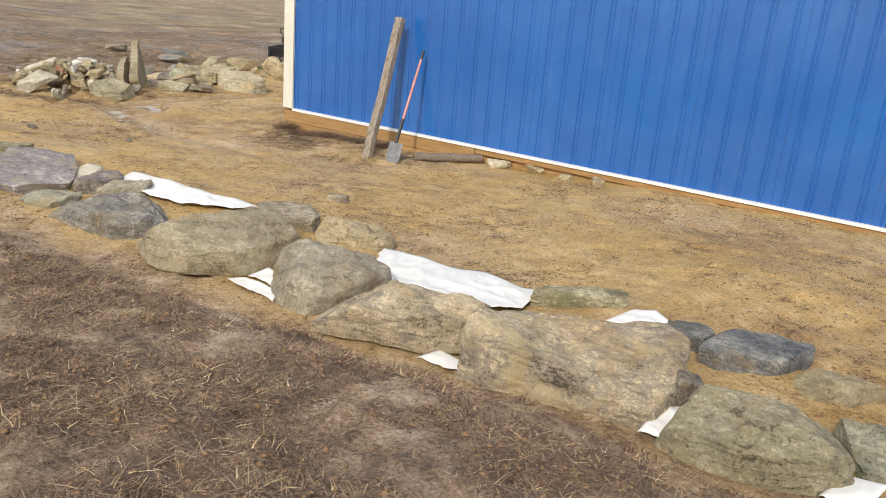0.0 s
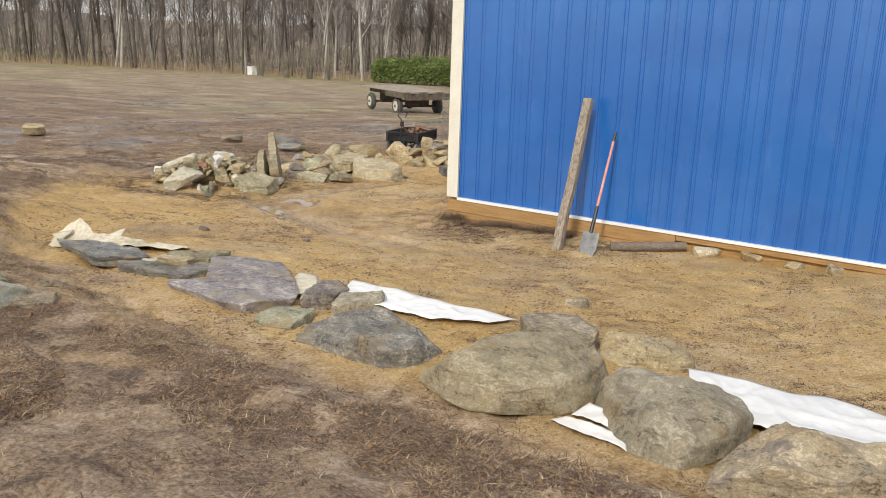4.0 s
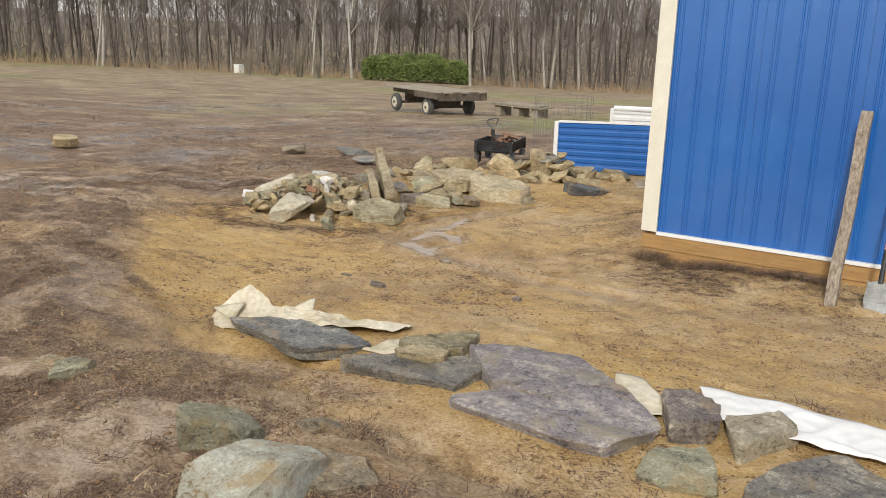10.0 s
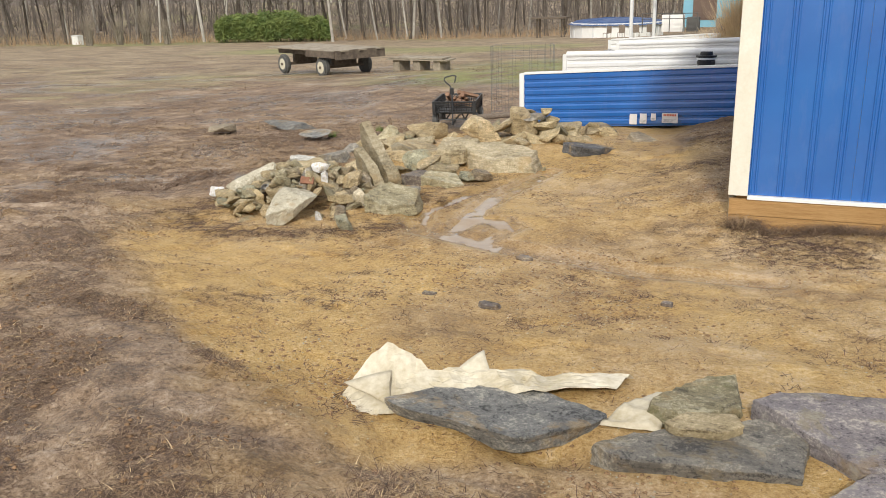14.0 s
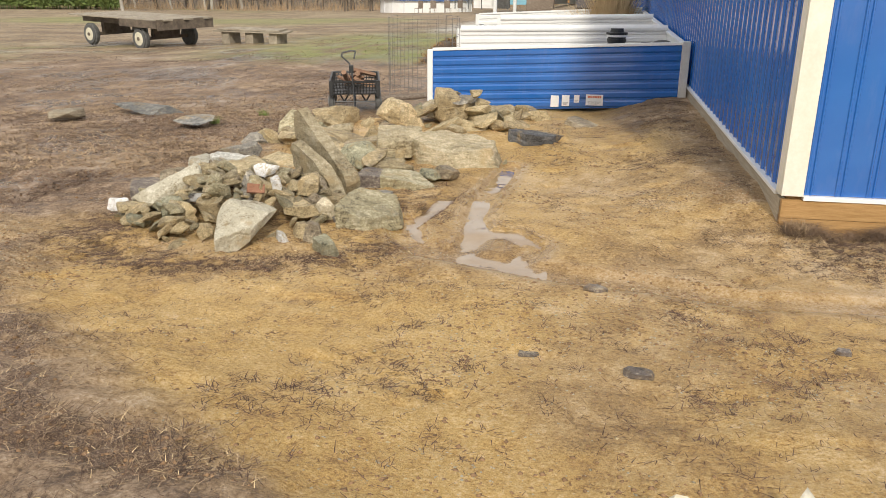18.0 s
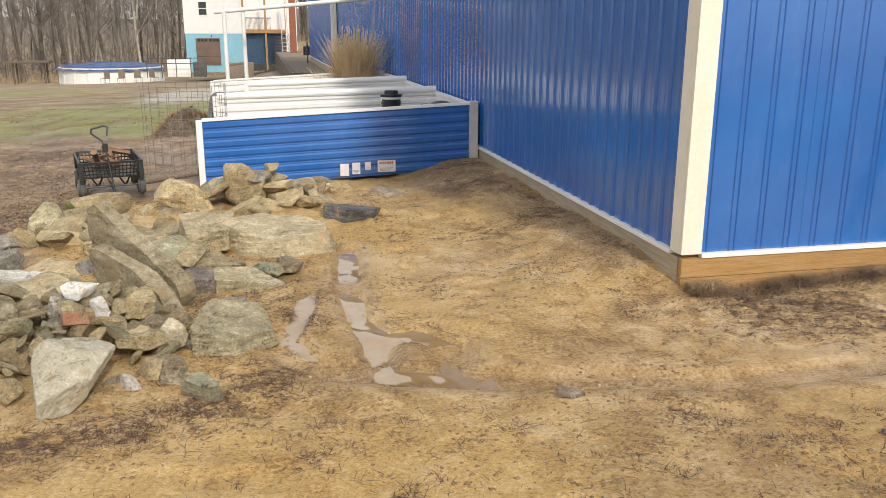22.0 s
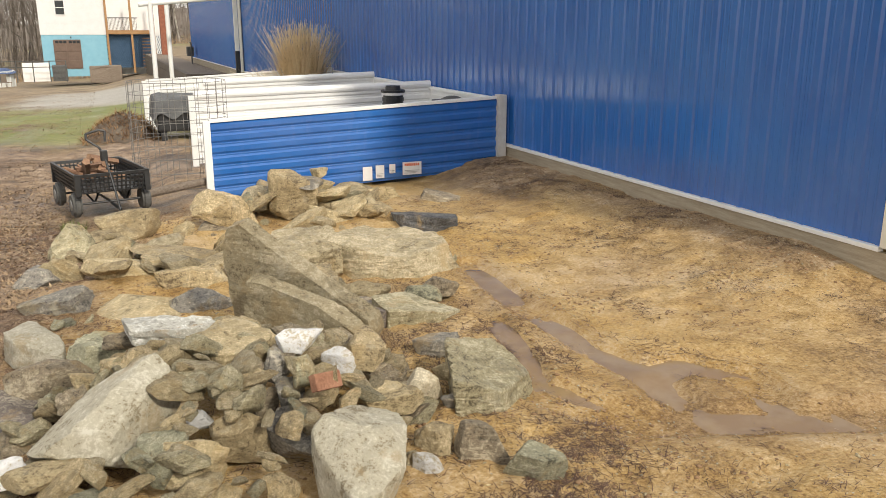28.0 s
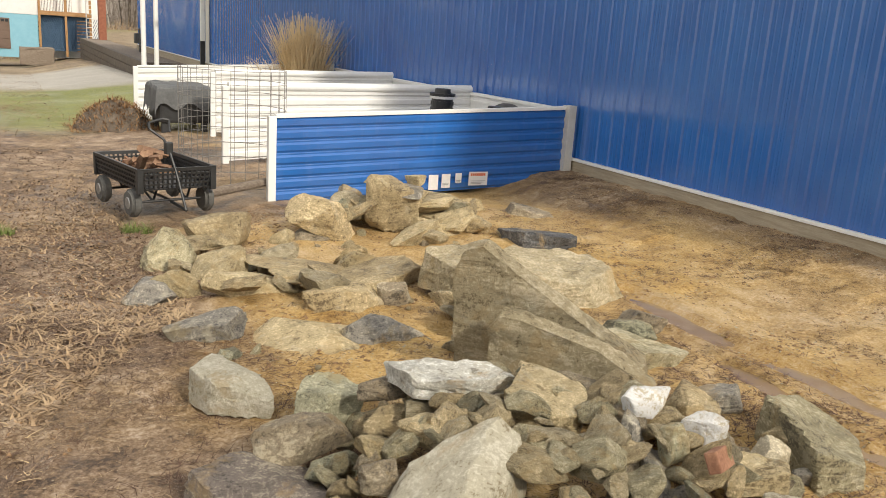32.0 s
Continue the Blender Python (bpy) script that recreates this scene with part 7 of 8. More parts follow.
for k in range(1, 7):
    rr_ = 4.75 * (1 - k / 6.5)
    cur = [bm.verts.new((rr_ * math.cos(2 * math.pi * i / 56), rr_ * math.sin(2 * math.pi * i / 56), 0.32 * math.sin(k / 6.5 * 1.57) + 0.12 * noise.noise((k * 0.7, i * 0.8, 0)))) for i in range(56)]
    od = sorted(prev, key=lambda q: math.atan2(q.co.y, q.co.x) % 6.283185)
    for i in range(56):
        bm.faces.new((od[i], od[(i + 1) % 56], cur[(i + 1) % 56], cur[i]))
    prev = cur
bm.faces.new(prev)
for q in ring0:
    q.co.z = -0.25 + 0.1 * noise.noise((q.co.x, q.co.y, 2))
bmesh.ops.translate(bm, verts=bm.verts, vec=(PX, PY, PZ + 1.36))
part("pool_cover", bm, M_COVER, pool, "dark blue winter cover")
for i in range(4):
    cx_, cy_ = PX + 0.4 + i * 1.35, PY - 6.4 - 0.3 * (i % 2)
    z0 = lz(cx_, cy_)
    ch = thing("patio_chair", cx_, cy_, z0, rt.uniform(-40, 40), "bronze metal patio chair beside the pool", "chair", "patio chairs")
    mm = pose(cx_, cy_, z0, 0, 0, -30 + 25 * i)
    bm = bmesh.new()
    box(bm, (-0.28, -0.28, 0.42), (0.28, 0.28, 0.46), 0.01, mm)
    part("seat", bm, M_LOGWOOD, ch)
    bm = bmesh.new()
    box(bm, (-0.28, 0.26, 0.46), (0.28, 0.31, 1.1), 0.01, mm)
    part("backrest", bm, M_LOGWOOD, ch)
    for sx in (-0.25, 0.25):
        for sy in (-0.25, 0.25):
            bm = bmesh.new()
            tube(bm, mm @ Vector((sx, sy, -0.05)), mm @ Vector((sx, sy, 0.43)), 0.02, seg=6)
            part("leg", bm, M_LOGWOOD, ch)
shelter = thing("wood_shelter", -25, 84, lz(-25, 84), label="small open shelter with a flat roof at the wood's edge", category="shelter")
for sx in (-1.4, 1.4):
    for sy in (-0.6, 0.6):
        bm = bmesh.new()
        tube(bm, (-25 + sx, 84 + sy, lz(-25, 84) - 0.3), (-25 + sx, 84 + sy, lz(-25, 84) + 2.0), 0.09, seg=8)
        part("post", bm, M_DARKWOOD, shelter)
bm = bmesh.new()
box(bm, (-27, 82.9, lz(-25, 84) + 2.0), (-23, 85.1, lz(-25, 84) + 2.2), 0.02)
part("roof", bm, M_DARKWOOD, shelter)
# railing, white chest and air conditioner in front of the house
fence = thing("yard_railing", -10, 64, lz(-10, 64), label="grey metal railing in front of the house", category="railing")
for i in range(5):
    bm = bmesh.new()
    x = -11.6 + i * 1.1
    tube(bm, (x, 64, HZ - 0.8), (x, 64, HZ + 0.75), 0.04, seg=6)
    part("post", bm, M_RUBBER, fence)
for z in (0.3, 0.72):
    bm = bmesh.new()
    tube(bm, (-11.6, 64, HZ + z), (-7.2, 64, HZ + z), 0.03, seg=6)
    part("rail", bm, M_RUBBER, fence)
bm = bmesh.new()
box(bm, (-10.2, 65.2, HZ - 0.8), (-8.4, 66.0, HZ + 0.55), 0.03)
tagged(part("white_chest", bm, M_WHITE), "white storage chest beside the house", "chest")
bm = bmesh.new()
box(bm, (-8.2, 65.2, HZ - 0.8), (-7.2, 66.2, HZ + 0.35), 0.03)
tagged(part("air_conditioner", bm, M_RUBBER), "grey air conditioner unit beside the house", "air conditioner")
bm = bmesh.new()
box(bm, (-5.6, 62.5, HZ - 0.8), (-3.4, 64.5, HZ + 0.35), 0.05)
bmesh.ops.subdivide_edges(bm, edges=bm.edges, cuts=5)
for q in bm.verts:
    q.co += 0.1 * noise.noise_vector(q.co * 1.3)
tagged(part("stacked_timber", bm, M_LOGWOOD), "brown pile of timbers beside the gravel drive", "timber")

# ---------------------------------------------------------------- liner fabric along the pond edge
def sheet(name, pts_a, pts_b, seed, label, mat, rise=0.05, n=90, k=22):
    """A crumpled strip of cloth on the ground between two chains of points."""
    def along(pts, t):
        s = t * (len(pts) - 1)
        i = min(int(s), len(pts) - 2)
        u = s - i
        return Vector(pts[i]) * (1 - u) + Vector(pts[i + 1]) * u
    bm = bmesh.new()
    grid = []
    for i in range(n + 1):
        a, b = along(pts_a, i / n), along(pts_b, i / n)
        b = b + (b - a) * 0.22 * noise.noise((b.x * 3.1, b.y * 3.1, seed + 2))
        row = []
        for j in range(k + 1):
            p = a + (b - a) * (j / k)
            e = min(1, 6 * (1 - j / k)) * min(1, 8 * i / n + 0.2, 8 * (1 - i / n) + 0.2)
            q = (p.x * 3, p.y * 3, seed)
            fold = 1 - abs(noise.noise((p.x * 3.2 + 0.5 * noise.noise(q), p.y * 5, seed + 1))) * 3.2
            fine = 1 - abs(noise.noise((p.x * 9, p.y * 7, seed + 3))) * 3
            w = rise * e * (0.9 * max(fold, 0) + 0.45 * max(fine, 0))
            row.append(bm.verts.new((p.x, p.y, p.z + w)))
        grid.append(row)
    for i in range(n):
        for j in range(k):
            bm.faces.new((grid[i][j], grid[i + 1][j], grid[i + 1][j + 1], grid[i][j + 1]))
    bmesh.ops.recalc_face_normals(bm, faces=bm.faces)
    bmesh.ops.solidify(bm, geom=bm.faces[:], thickness=0.002)
    ob = part(name, bm, mat)
    ob.data.polygons.foreach_set("use_smooth", [True] * len(ob.data.polygons))
    return tagged(ob, label, "fabric", "liner fabric along the pond edge")


def gzz(x, y, dz):
    return (x, y, ground_z(x, y) + dz)


sheet("liner_fabric", [gzz(4.75, -4.5, 0.03), gzz(5.29, -4.55, 0.05), gzz(5.7, -4.45, 0.04), gzz(5.85, -4.25, 0.03)], [gzz(4.5, -3.81, 0.03), gzz(4.86, -3.86, 0.03), gzz(5.27, -3.8, 0.03), gzz(5.8, -3.86, 0.03)], 1, "white pond liner fabric lying behind the boulders", M_WHITECLOTH, 0.016)
sheet("liner_fabric", [gzz(6.35, -4.15, 0.032), gzz(6.7, -4.1, 0.032)], [gzz(6.42, -3.86, 0.032), gzz(6.55, -3.78, 0.05), gzz(6.68, -3.92, 0.032)], 2, "white pond liner fabric between two slabs", M_WHITECLOTH, 0.016, 40, 16)
sheet("liner_fabric", [gzz(1.9, -4.2, 0.04), gzz(2.4, -4.25, 0.04), gzz(2.8, -4.25, 0.04), gzz(3.15, -4.02, 0.032)], [gzz(1.75, -3.87, 0.032), gzz(2.16, -3.8, 0.032), gzz(2.6, -3.82, 0.032), gzz(3.25, -3.77, 0.032)], 3, "white pond liner fabric lying behind the slabs", M_WHITECLOTH, 0.016)
sheet("liner_fabric", [gzz(4.2, -5.1, 0.024), gzz(4.4, -5.12, 0.024), gzz(4.66, -5.18, 0.024)], [gzz(4.25, -5.0, 0.024), gzz(4.4, -5.0, 0.024), gzz(4.6, -5.06, 0.024)], 4, "scrap of white liner fabric in front of the boulders", M_WHITECLOTH, 0.016, 40, 14)
sheet("liner_fabric", [gzz(4.26, -4.98, 0.03), gzz(4.5, -5.02, 0.03)], [gzz(4.3, -4.8, 0.05), gzz(4.5, -4.85, 0.05)], 8, "scrap of white liner fabric tucked under a boulder", M_WHITECLOTH, 0.016, 30, 14)
sheet("liner_fabric", [gzz(5.75, -5.27, 0.028), gzz(6.13, -5.28, 0.028)], [gzz(5.8, -5.12, 0.028), gzz(6.05, -5.15, 0.028)], 5, "scrap of muddy white liner fabric under a boulder", M_WHITECLOTH, 0.016, 30, 14)
sheet("liner_fabric", [gzz(6.94, -5.27, 0.03), gzz(7.06, -5.25, 0.03)], [gzz(6.95, -4.95, 0.06), gzz(7.1, -4.95, 0.06)], 6, "white liner fabric showing between the boulders", M_WHITECLOTH, 0.016, 30, 20)
sheet("liner_fabric", [gzz(7.7, -5.24, 0.03), gzz(7.86, -5.3, 0.03)], [gzz(7.78, -5.0, 0.04), gzz(7.95, -4.95, 0.04)], 9, "white liner fabric showing beside the olive boulder", M_WHITECLOTH, 0.016, 30, 20)
sheet("liner_fabric", [(-0.2, -4.45, 0.4), (-0.15, -4.3, 0.41), (0.0, -4.0, 0.38)], [(0.06, -4.42, 0.4), (0.06, -4.3, 0.41), (0.12, -4.0, 0.37)], 7, "strip of grey-white liner fabric between slabs", M_CLOTH, 0.02, 40, 14)
sheet("liner_fabric", [(1.45, -4.42, 0.43), (1.6, -4.35, 0.43), (1.68, -4.3, 0.43)], [(1.3, -4.0, 0.47), (1.45, -3.95, 0.46), (1.6, -4.05, 0.44)], 10, "flap of cream liner fabric between two slabs", M_CLOTH, 0.02, 40, 14)
# the folded corner of cream cloth
bm = bmesh.new()
P_ = [(-1.46, -4.6, 0.36), (-1.3, -4.72, 0.39), (-1.12, -4.68, 0.42), (-1.28, -4.34, 0.6), (-1.2, -4.47, 0.47), (-1.05, -4.37, 0.49), (-0.93, -4.26, 0.48), (-0.95, -4.5, 0.43), (-0.7, -4.25, 0.46), (-0.5, -4.12, 0.44), (-0.15, -3.98, 0.42), (-0.6, -4.36, 0.45), (-0.18, -4.14, 0.43), (-1.4, -4.2, 0.28), (-0.95, -4.0, 0.3), (-0.5, -3.95, 0.31), (-0.1, -3.88, 0.33)]
pv = [bm.verts.new(p) for p in P_]
for q in ((0, 1, 4, 3), (1, 2, 7, 4), (4, 7, 5), (3, 4, 5), (5, 7, 11, 8), (5, 8, 6), (6, 8, 9), (8, 11, 12, 9), (9, 12, 10), (0, 3, 13), (3, 5, 14, 13), (5, 6, 14), (6, 9, 15, 14), (9, 10, 16, 15)):
    bm.faces.new([pv[i] for i in q])
bmesh.ops.triangulate(bm, faces=bm.faces)
bmesh.ops.subdivide_edges(bm, edges=bm.edges, cuts=7, use_grid_fill=True)
for v in bm.verts:
    v.co += 0.02 * noise.noise_vector(v.co * 6)
    v.co.z -= 0.03 * max(0.0, 0.5 - 4.0 * abs(noise.noise((v.co.x * 7, v.co.y * 6, 9.0))))
    v.co.z += 0.025 * max(0.0, 0.8 - 3.0 * abs(noise.noise((v.co.x * 4.5 + v.co.y * 2, v.co.y * 3 - v.co.x, 3.0))))
bmesh.ops.solidify(bm, geom=bm.faces[:], thickness=0.003)
tagged(part("liner_fabric", bm, M_CLOTH), "folded muddy cream liner fabric at the end of the slabs", "fabric", "liner fabric along the pond edge")



def flap(corners, seed):
    """A stiff fold of the cream cloth standing on the corner of the liner."""
    bm = bmesh.new()
    bm.faces.new([bm.verts.new(c) for c in corners])
    bmesh.ops.triangulate(bm, faces=bm.faces)
    bmesh.ops.subdivide_edges(bm, edges=bm.edges, cuts=6, use_grid_fill=True)
    for v in bm.verts:
        v.co += 0.018 * noise.noise_vector(v.co * 5 + Vector((seed, 0, 0)))
    bmesh.ops.solidify(bm, geom=bm.faces[:], thickness=0.004)
    ob = part("liner_fabric", bm, M_CLOTH)
    ob.data.polygons.foreach_set("use_smooth", [True] * len(ob.data.polygons))
    return tagged(ob, "stiff upright fold of cream liner fabric", "fabric", "liner fabric along the pond edge")


flap([(-1.42, -4.56, 0.47), (-1.12, -4.66, 0.43), (-1.22, -4.46, 0.52)], 4)
flap([(-0.98, -4.32, 0.46), (-0.76, -4.28, 0.46), (-0.84, -4.14, 0.54)], 7)

# ---------------------------------------------------------------- dead grass, roots and litter
def scatter_on(n, fn, seed):
    """n points of the ground where fn, a chance from 0 to 1, lets them stand."""
    g = np.random.RandomState(seed)
    xs, ys = [], []
    total = 0
    while total < n:
        x, y = g.uniform(-13, 9.5, n), g.uniform(-10, 13, n)
        keep = g.uniform(0, 1, n) < fn(x, y)
        xs.append(x[keep]), ys.append(y[keep])
        total += keep.sum()
    x, y = np.concatenate(xs)[:n], np.concatenate(ys)[:n]
    return np.stack([x, y, land(x, y) + relief(x, y) - 0.004], 1)


def near_walk(x, y):
    """Denser beside the way, thinner far off."""
    d = np.minimum(np.minimum(np.hypot((x - 4) / 2.4, (y + 6.6) / 1.6), np.hypot(x + 1.5, (y + 4.5))), np.hypot(x + 6.0, (y - 2.0) / 1.6) + 0.8)
    return np.clip(1.25 - d / 4.5, 0.1, 1)


def lawn_chance(x, y):
    return mat_mask(x, y) ** 1.5 * np.maximum(lawn_side(x, y), smooth(-5.6, -7.5, x)) * near_walk(x, y)


def weed_chance(x, y):
    return mat_mask(x, y) ** 2 * (1 - lawn_side(x, y)) * (np.hypot(x + 1, y + 1) < 8) * (y < 6) * ((x < -0.05) | (y < -0.06))


def tufts(name, fn, n_tuft, per, spread, height, width, lean, seed, mat, label):
    """Blades gathered in tufts."""
    g = np.random.RandomState(seed)
    c = scatter_on(n_tuft, fn, seed)

    def fn2(n, _):
        q = np.repeat(c, per, 0)[:n]
        o = g.normal(size=(len(q), 2)) * spread
        q = q.copy()
        q[:, 0] += o[:, 0]
        q[:, 1] += o[:, 1]
        q[:, 2] = land(q[:, 0], q[:, 1]) + relief(q[:, 0], q[:, 1]) - 0.006
        return q
    v, f = blades(n_tuft * per, fn2, height, width, lean, seed + 1, 0.8, 2)
    return tagged(soup(name, v, f, mat), label, "grass", kind="stuff")


tufts("dead_grass", lawn_chance, 14000, 12, 0.05, (0.006, 0.03), (0.0012, 0.0026), (1.6, 5.0), 91, M_STRAW, "flattened straw-brown dead grass on the bank")
tufts("dead_grass_roots", lawn_chance, 17000, 14, 0.04, (0.005, 0.024), (0.0016, 0.0038), (1.4, 5.0), 93, M_THATCH, "dark brown matted thatch on the bank")
tufts("dry_weeds", weed_chance, 5200, 12, 0.03, (0.005, 0.022), (0.0018, 0.004), (1.2, 4.5), 95, M_THATCH, "dark roots and weeds scattered on the clay")
tufts("dry_straw", weed_chance, 1800, 8, 0.06, (0.005, 0.025), (0.0012, 0.0026), (1.5, 5.0), 97, M_STRAW, "dry straw scattered on the clay")


def lawn_any(x, y):
    return np.maximum(lawn_side(x, y), 0.8 * smooth(-4.4, -5.6, x)) * near_walk(x, y) * (0.35 + mat_mask(x, y))


def twig_chance(x, y):
    p = np.stack([x, y, 0 * x], 1)
    wet = np.maximum(line_mask(x, y, RILL, 0.45), line_mask(x, y, RILL_UP, 0.45))
    lot = smooth(-0.2, 0.6, fbm(p * 1.5, 88, 4, 0.62)) ** 1.5 + 0.05
    return lot * (1 - 0.9 * wet) * (1 - lawn_side(x, y)) * (np.hypot(x + 0.5, y + 1) < 8.5) * ((x < -0.05) | (y < -0.06)) * (y < 5.6) * np.clip(1.2 - np.hypot(x + 1.5, y + 2.2) / 7, 0.15, 1)


M_TWIGLET = simple("dark_brown_bits", (0.045, 0.024, 0.017), (0.17, 0.098, 0.066), 9, 0.9)
tufts("twig_litter", twig_chance, 15000, 2, 0.03, (0.004, 0.01), (0.002, 0.0042), (3.0, 7.0), 121, M_TWIGLET, "dark bits of root and twig scattered on the clay")


def clump_chance(x, y):
    """Where dark matted roots gather: a band off the shed corner, the foot of the pile, scattered wisps on the clay."""
    p = np.stack([x, y, 0 * x], 1)
    n = fbm(p * 2.2, 131, 4, 0.65)
    wisp = smooth(0.25, 0.6, n) * 0.5 + 0.02
    band = 1.6 * np.exp(-((y + 0.35 + 0.55 * (x - 0.1)) / 0.34) ** 2) * smooth(-1.0, -0.4, x) * (1 - smooth(1.2, 2.4, x)) * smooth(-0.25, 0.3, n)
    shade = 1.4 * np.exp(-((y + 0.3) / 0.3) ** 2) * (x > 0) * (x < 2.6) * smooth(-0.3, 0.3, n)
    foot = 2.2 * np.exp(-((np.hypot((x + 4.1) / 1.25, (y + 0.5) / 1.12) - 1.0) / 0.17) ** 2) * (y < 0.6)
    side = 0.7 * smooth(-1.5, -0.3, x) * (y > 0.2) * (x < 0) * smooth(-0.1, 0.4, n)
    rim_ = 0.6 * np.exp(-((x + 2.7) / 0.4) ** 2) * (y > -0.2) * (y < 2)
    wet = np.maximum(line_mask(x, y, RILL, 0.3), line_mask(x, y, RILL_UP, 0.25))
    return np.clip((wisp + band + shade + foot + side + rim_) * 0.4, 0, 1) * (1 - 0.9 * wet) * (1 - lawn_side(x, y)) * (np.hypot(x + 0.5, y + 1) < 9) * ((x < -0.05) | (y < -0.06)) * (y < 5.6)


tufts("root_clumps", clump_chance, 8500, 16, 0.024, (0.006, 0.02), (0.002, 0.0042), (1.8, 5.5), 125, M_TWIGLET, "dark brown clumps of roots and dead stems on the clay")
tufts("pale_root_clumps", clump_chance, 1500, 7, 0.03, (0.006, 0.022), (0.001, 0.0022), (2.0, 5.5), 127, M_STRAW, "straw-brown stems among the dark root clumps")
tufts("lawn_bits", lawn_any, 26000, 3, 0.05, (0.004, 0.014), (0.0013, 0.003), (2.0, 6.0), 141, M_TWIGLET, "dark bits of root and stem strewn on the mud")
tufts("pale_lawn_bits", lawn_any, 11000, 3, 0.06, (0.004, 0.016), (0.0012, 0.0026), (2.0, 6.0), 143, M_PLUME, "pale straw bits strewn on the mud")
tufts("straw_litter", lawn_chance, 3500, 5, 0.05, (0.006, 0.025), (0.0018, 0.004), (1.5, 4.5), 123, M_PLUME, "pale straw bits scattered on the dead lawn")


def skirt_chance(x, y):
    return np.exp(-((y + 0.13) / 0.07) ** 2) * (x > 0.05) * (x < 1.9) * (0.35 + 0.65 * (np.sin(x * 9) > -0.2)) * (y < -0.02)


tufts("skirt_weeds", skirt_chance, 260, 16, 0.035, (0.03, 0.11), (0.0016, 0.0034), (0.8, 2.6), 98, M_WEED, "dry brown weeds along the shed skirt")
v, f = blades(260, clump_at(0.12, -0.12, 0.1, ground_z(0.12, -0.12)), (0.06, 0.17), (0.0014, 0.0028), (0.4, 1.4), 31, 1.0)
tagged(soup("weed_clump", v, f, M_STRAW), "dry grey-brown weed clump at the shed corner", "grass")
for i, (x, y) in enumerate(((-5.25, 4.95), (-5.15, 4.8), (-6.2, 5.2), (-6.4, 3.9))):
    v, f = blades(110, clump_at(x, y, 0.07, ground_z(x, y) - 0.01), (0.05, 0.14), (0.002, 0.004), (0.3, 1.0), 51 + i, 0.8)
    tagged(soup("grass_tuft", v, f, M_LIVEGRASS), "small tuft of green grass in the mud", "grass", "green tufts near the cart")
# meadow stubble further off
def stubble(name, n, height, width, seed, mat, label):
    """Short dead stems over the meadow, thinning out with distance."""
    g = np.random.RandomState(seed)
    far = 5 + 45 * g.uniform(0, 1, 3 * n) ** 1.4
    turn = np.radians(g.uniform(-85, 5, 3 * n))
    x, y = -1.5 + far * np.sin(turn), -1 + far * np.cos(turn)
    p = np.stack([x, y, 0 * x], 1)
    keep = (x < -5.2) & (g.uniform(0, 1, 3 * n) < smooth(-0.35, 0.35, fbm(p * (0.5, 0.5, 1), seed, 4, 0.6)))
    x, y = x[keep][:n], y[keep][:n]
    c = np.stack([x, y, land(x, y) + relief(x, y) - 0.006], 1)
    v, f = blades(len(c), lambda k_, _: c, height, width, (0.8, 3.0), seed + 1, 0.8, 2)
    return tagged(soup(name, v, f, mat), label, "grass", kind="stuff")


stubble("meadow_stubble", 60000, (0.02, 0.05), (0.004, 0.011), 151, M_STRAW, "straw-brown stubble on the muddy meadow")
stubble("dark_stubble", 60000, (0.015, 0.04), (0.005, 0.013), 153, M_THATCH, "dark dead stems on the muddy meadow")

# gravel and chips
def chips(name, n, fn, size, seed, mats, label):
    c = scatter_on(n, fn, seed)
    g = np.random.RandomState(seed + 1)
    d, f0 = (np.array([(1, 0, 0), (-1, 0, 0), (0, 1, 0), (0, -1, 0), (0, 0, 1), (0, 0, -1)], float), np.array([(0, 2, 4), (2, 1, 4), (1, 3, 4), (3, 0, 4), (2, 0, 5), (1, 2, 5), (3, 1, 5), (0, 3, 5)]))
    s = g.uniform(size[0], size[1], (n, 1, 1)) ** 1.0
    v = d[None] * s * g.uniform(0.5, 1.2, (n, 6, 1)) * np.array([1, 0.8, 0.5])
    a = g.uniform(0, 6.283, n)
    ca, sa = np.cos(a)[:, None], np.sin(a)[:, None]
    v = np.stack([v[:, :, 0] * ca - v[:, :, 1] * sa, v[:, :, 0] * sa + v[:, :, 1] * ca, v[:, :, 2]], 2) + c[:, None, :] + (0, 0, 0.004)
    f = (np.arange(n) * 6)[:, None, None] + f0[None]
    return tagged(soup(name, v.reshape(-1, 3), f.reshape(-1, 3), mats), label, "gravel", kind="stuff")


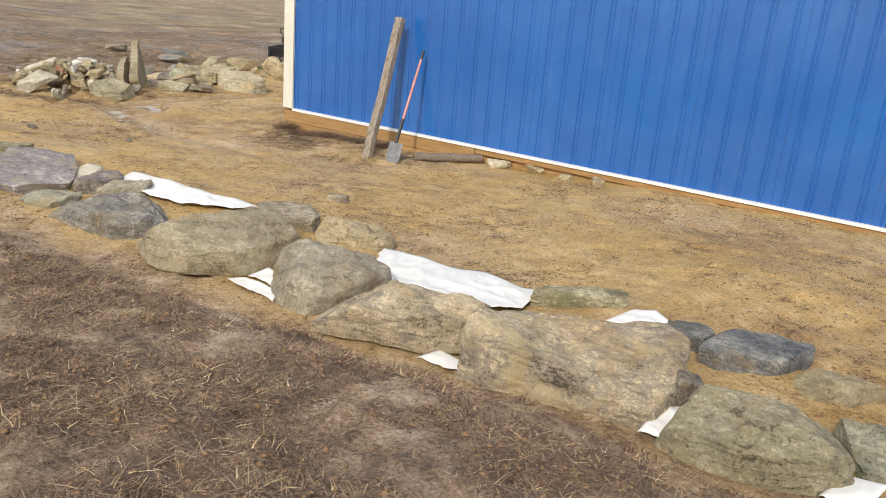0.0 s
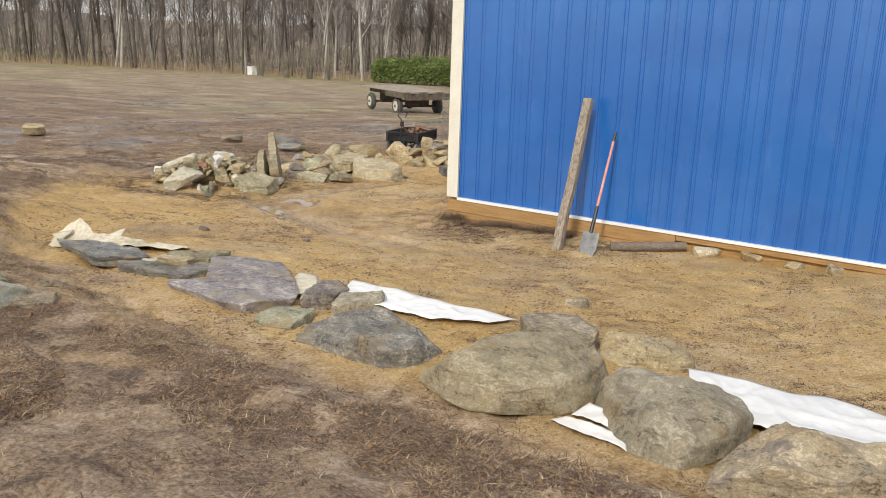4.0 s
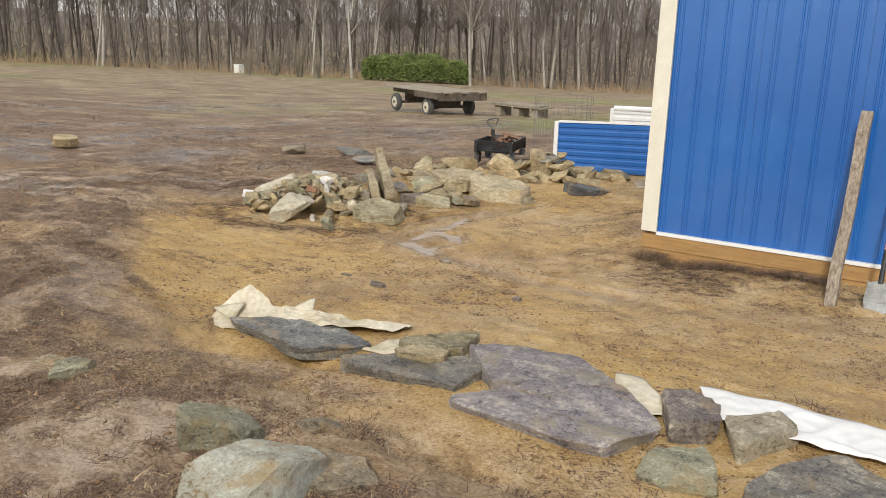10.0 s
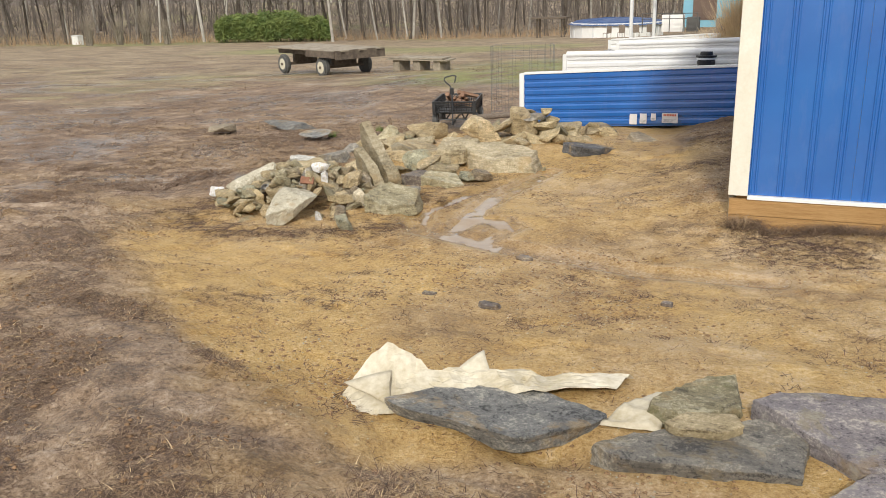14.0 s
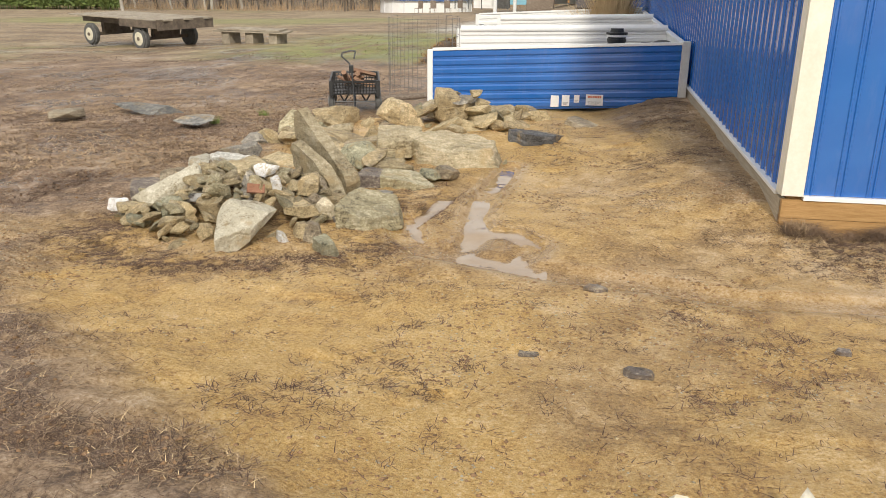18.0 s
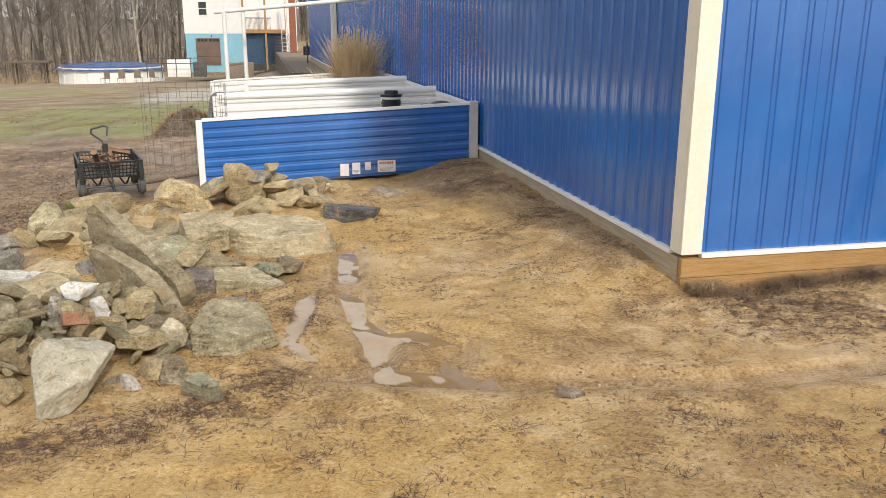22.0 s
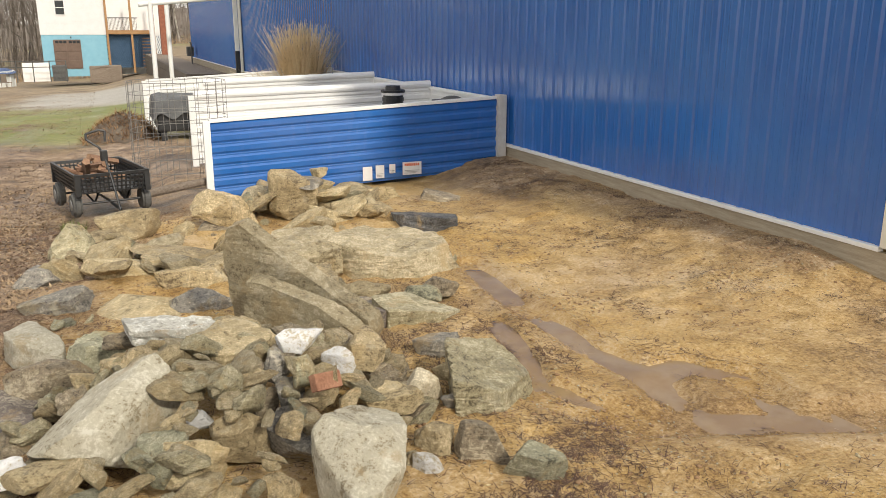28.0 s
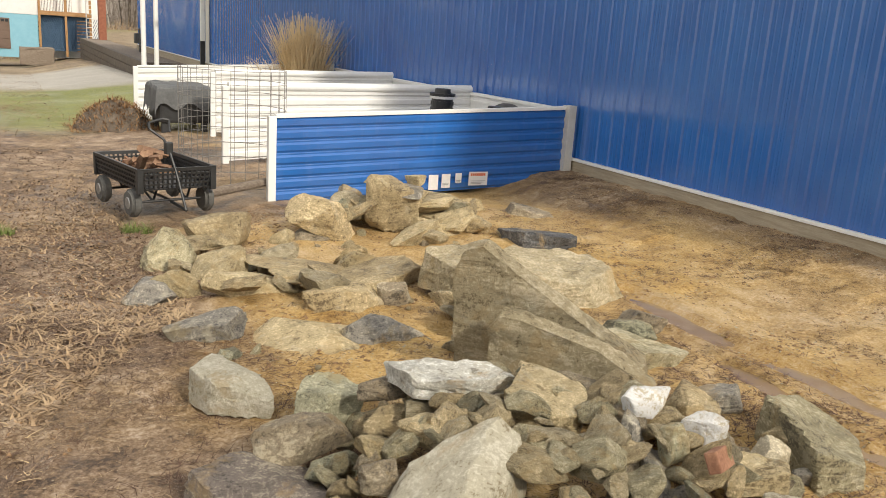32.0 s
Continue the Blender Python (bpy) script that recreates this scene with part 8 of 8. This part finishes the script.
def pit_chance(x, y):
    p = np.stack([x, y, 0 * x], 1)
    return (1 - smooth(0.2, 0.7, bank_side(x, y))) * np.clip(0.25 + fbm(p * 1.4, 81, 3), 0.02, 1) * (np.hypot(x, y + 1) < 9) * ((x < -0.05) | (y < -0.1)) * (y < 5.6)


chips("pebbles", 11000, pit_chance, (0.004, 0.011), 101, R_CHALK, "small pale pebbles scattered on the clay")
chips("soil_clods", 36000, lambda x, y: np.maximum(lawn_chance(x, y), 0.5 * pit_chance(x, y)), (0.005, 0.022), 103, simple("brown_soil_clod", (0.16, 0.095, 0.05), (0.32, 0.2, 0.11), 3, 0.95), "small brown clods of soil")
chips("slate_chips", 700, pit_chance, (0.006, 0.02), 105, R_YELLOW, "small chips of brown stone on the clay")

# water standing in the rill
def still_water(name, x0, y0, x1, y1, step, label):
    """Water standing in the rills, its level a little above their beds."""
    wx_, wy_ = np.arange(x0, x1, step), np.arange(y0, y1, step)
    X, Y = np.meshgrid(wx_, wy_)
    X, Y = X.ravel(), Y.ravel()
    p = np.stack([X, Y, 0 * X], 1)
    level = dry_land(X, Y) - 0.0335 + 0.015 * fbm(p * 2.6, 140, 3)
    keep = rills(X, Y, 1.0) + 0.12 * fbm(p * 7, 145, 3) > 0.06 + 0.8 * smooth(-2.25, -1.8, X)
    m, k = len(wy_), len(wx_)
    ids = np.arange(m * k).reshape(m, k)
    q = np.stack([ids[:-1, :-1].ravel(), ids[:-1, 1:].ravel(), ids[1:, 1:].ravel(), ids[1:, :-1].ravel()], 1)
    q = q[keep[q].all(1)]
    used, inv = np.unique(q, return_inverse=True)
    ob = soup(name, np.stack([X, Y, level], 1)[used], inv.reshape(q.shape), M_WATER)
    ob.data.polygons.foreach_set("use_smooth", [True] * len(ob.data.polygons))
    return tagged(ob, label, "water", "", "structure")


M_WATER, tw, pw = nodes_of("muddy_water")
tw.links.new(ramp(tw, [(0.42, (0.28, 0.18, 0.08)), (0.58, (0.33, 0.23, 0.12))], noise_out(tw, 3.0)), pw.inputs["Base Color"])
pw.inputs["Roughness"].default_value = 0.02
pw.inputs["IOR"].default_value = 2.4
still_water("water", -3.3, -1.7, -1.75, 2.0, 0.022, "shallow pale rainwater standing in clay rills")
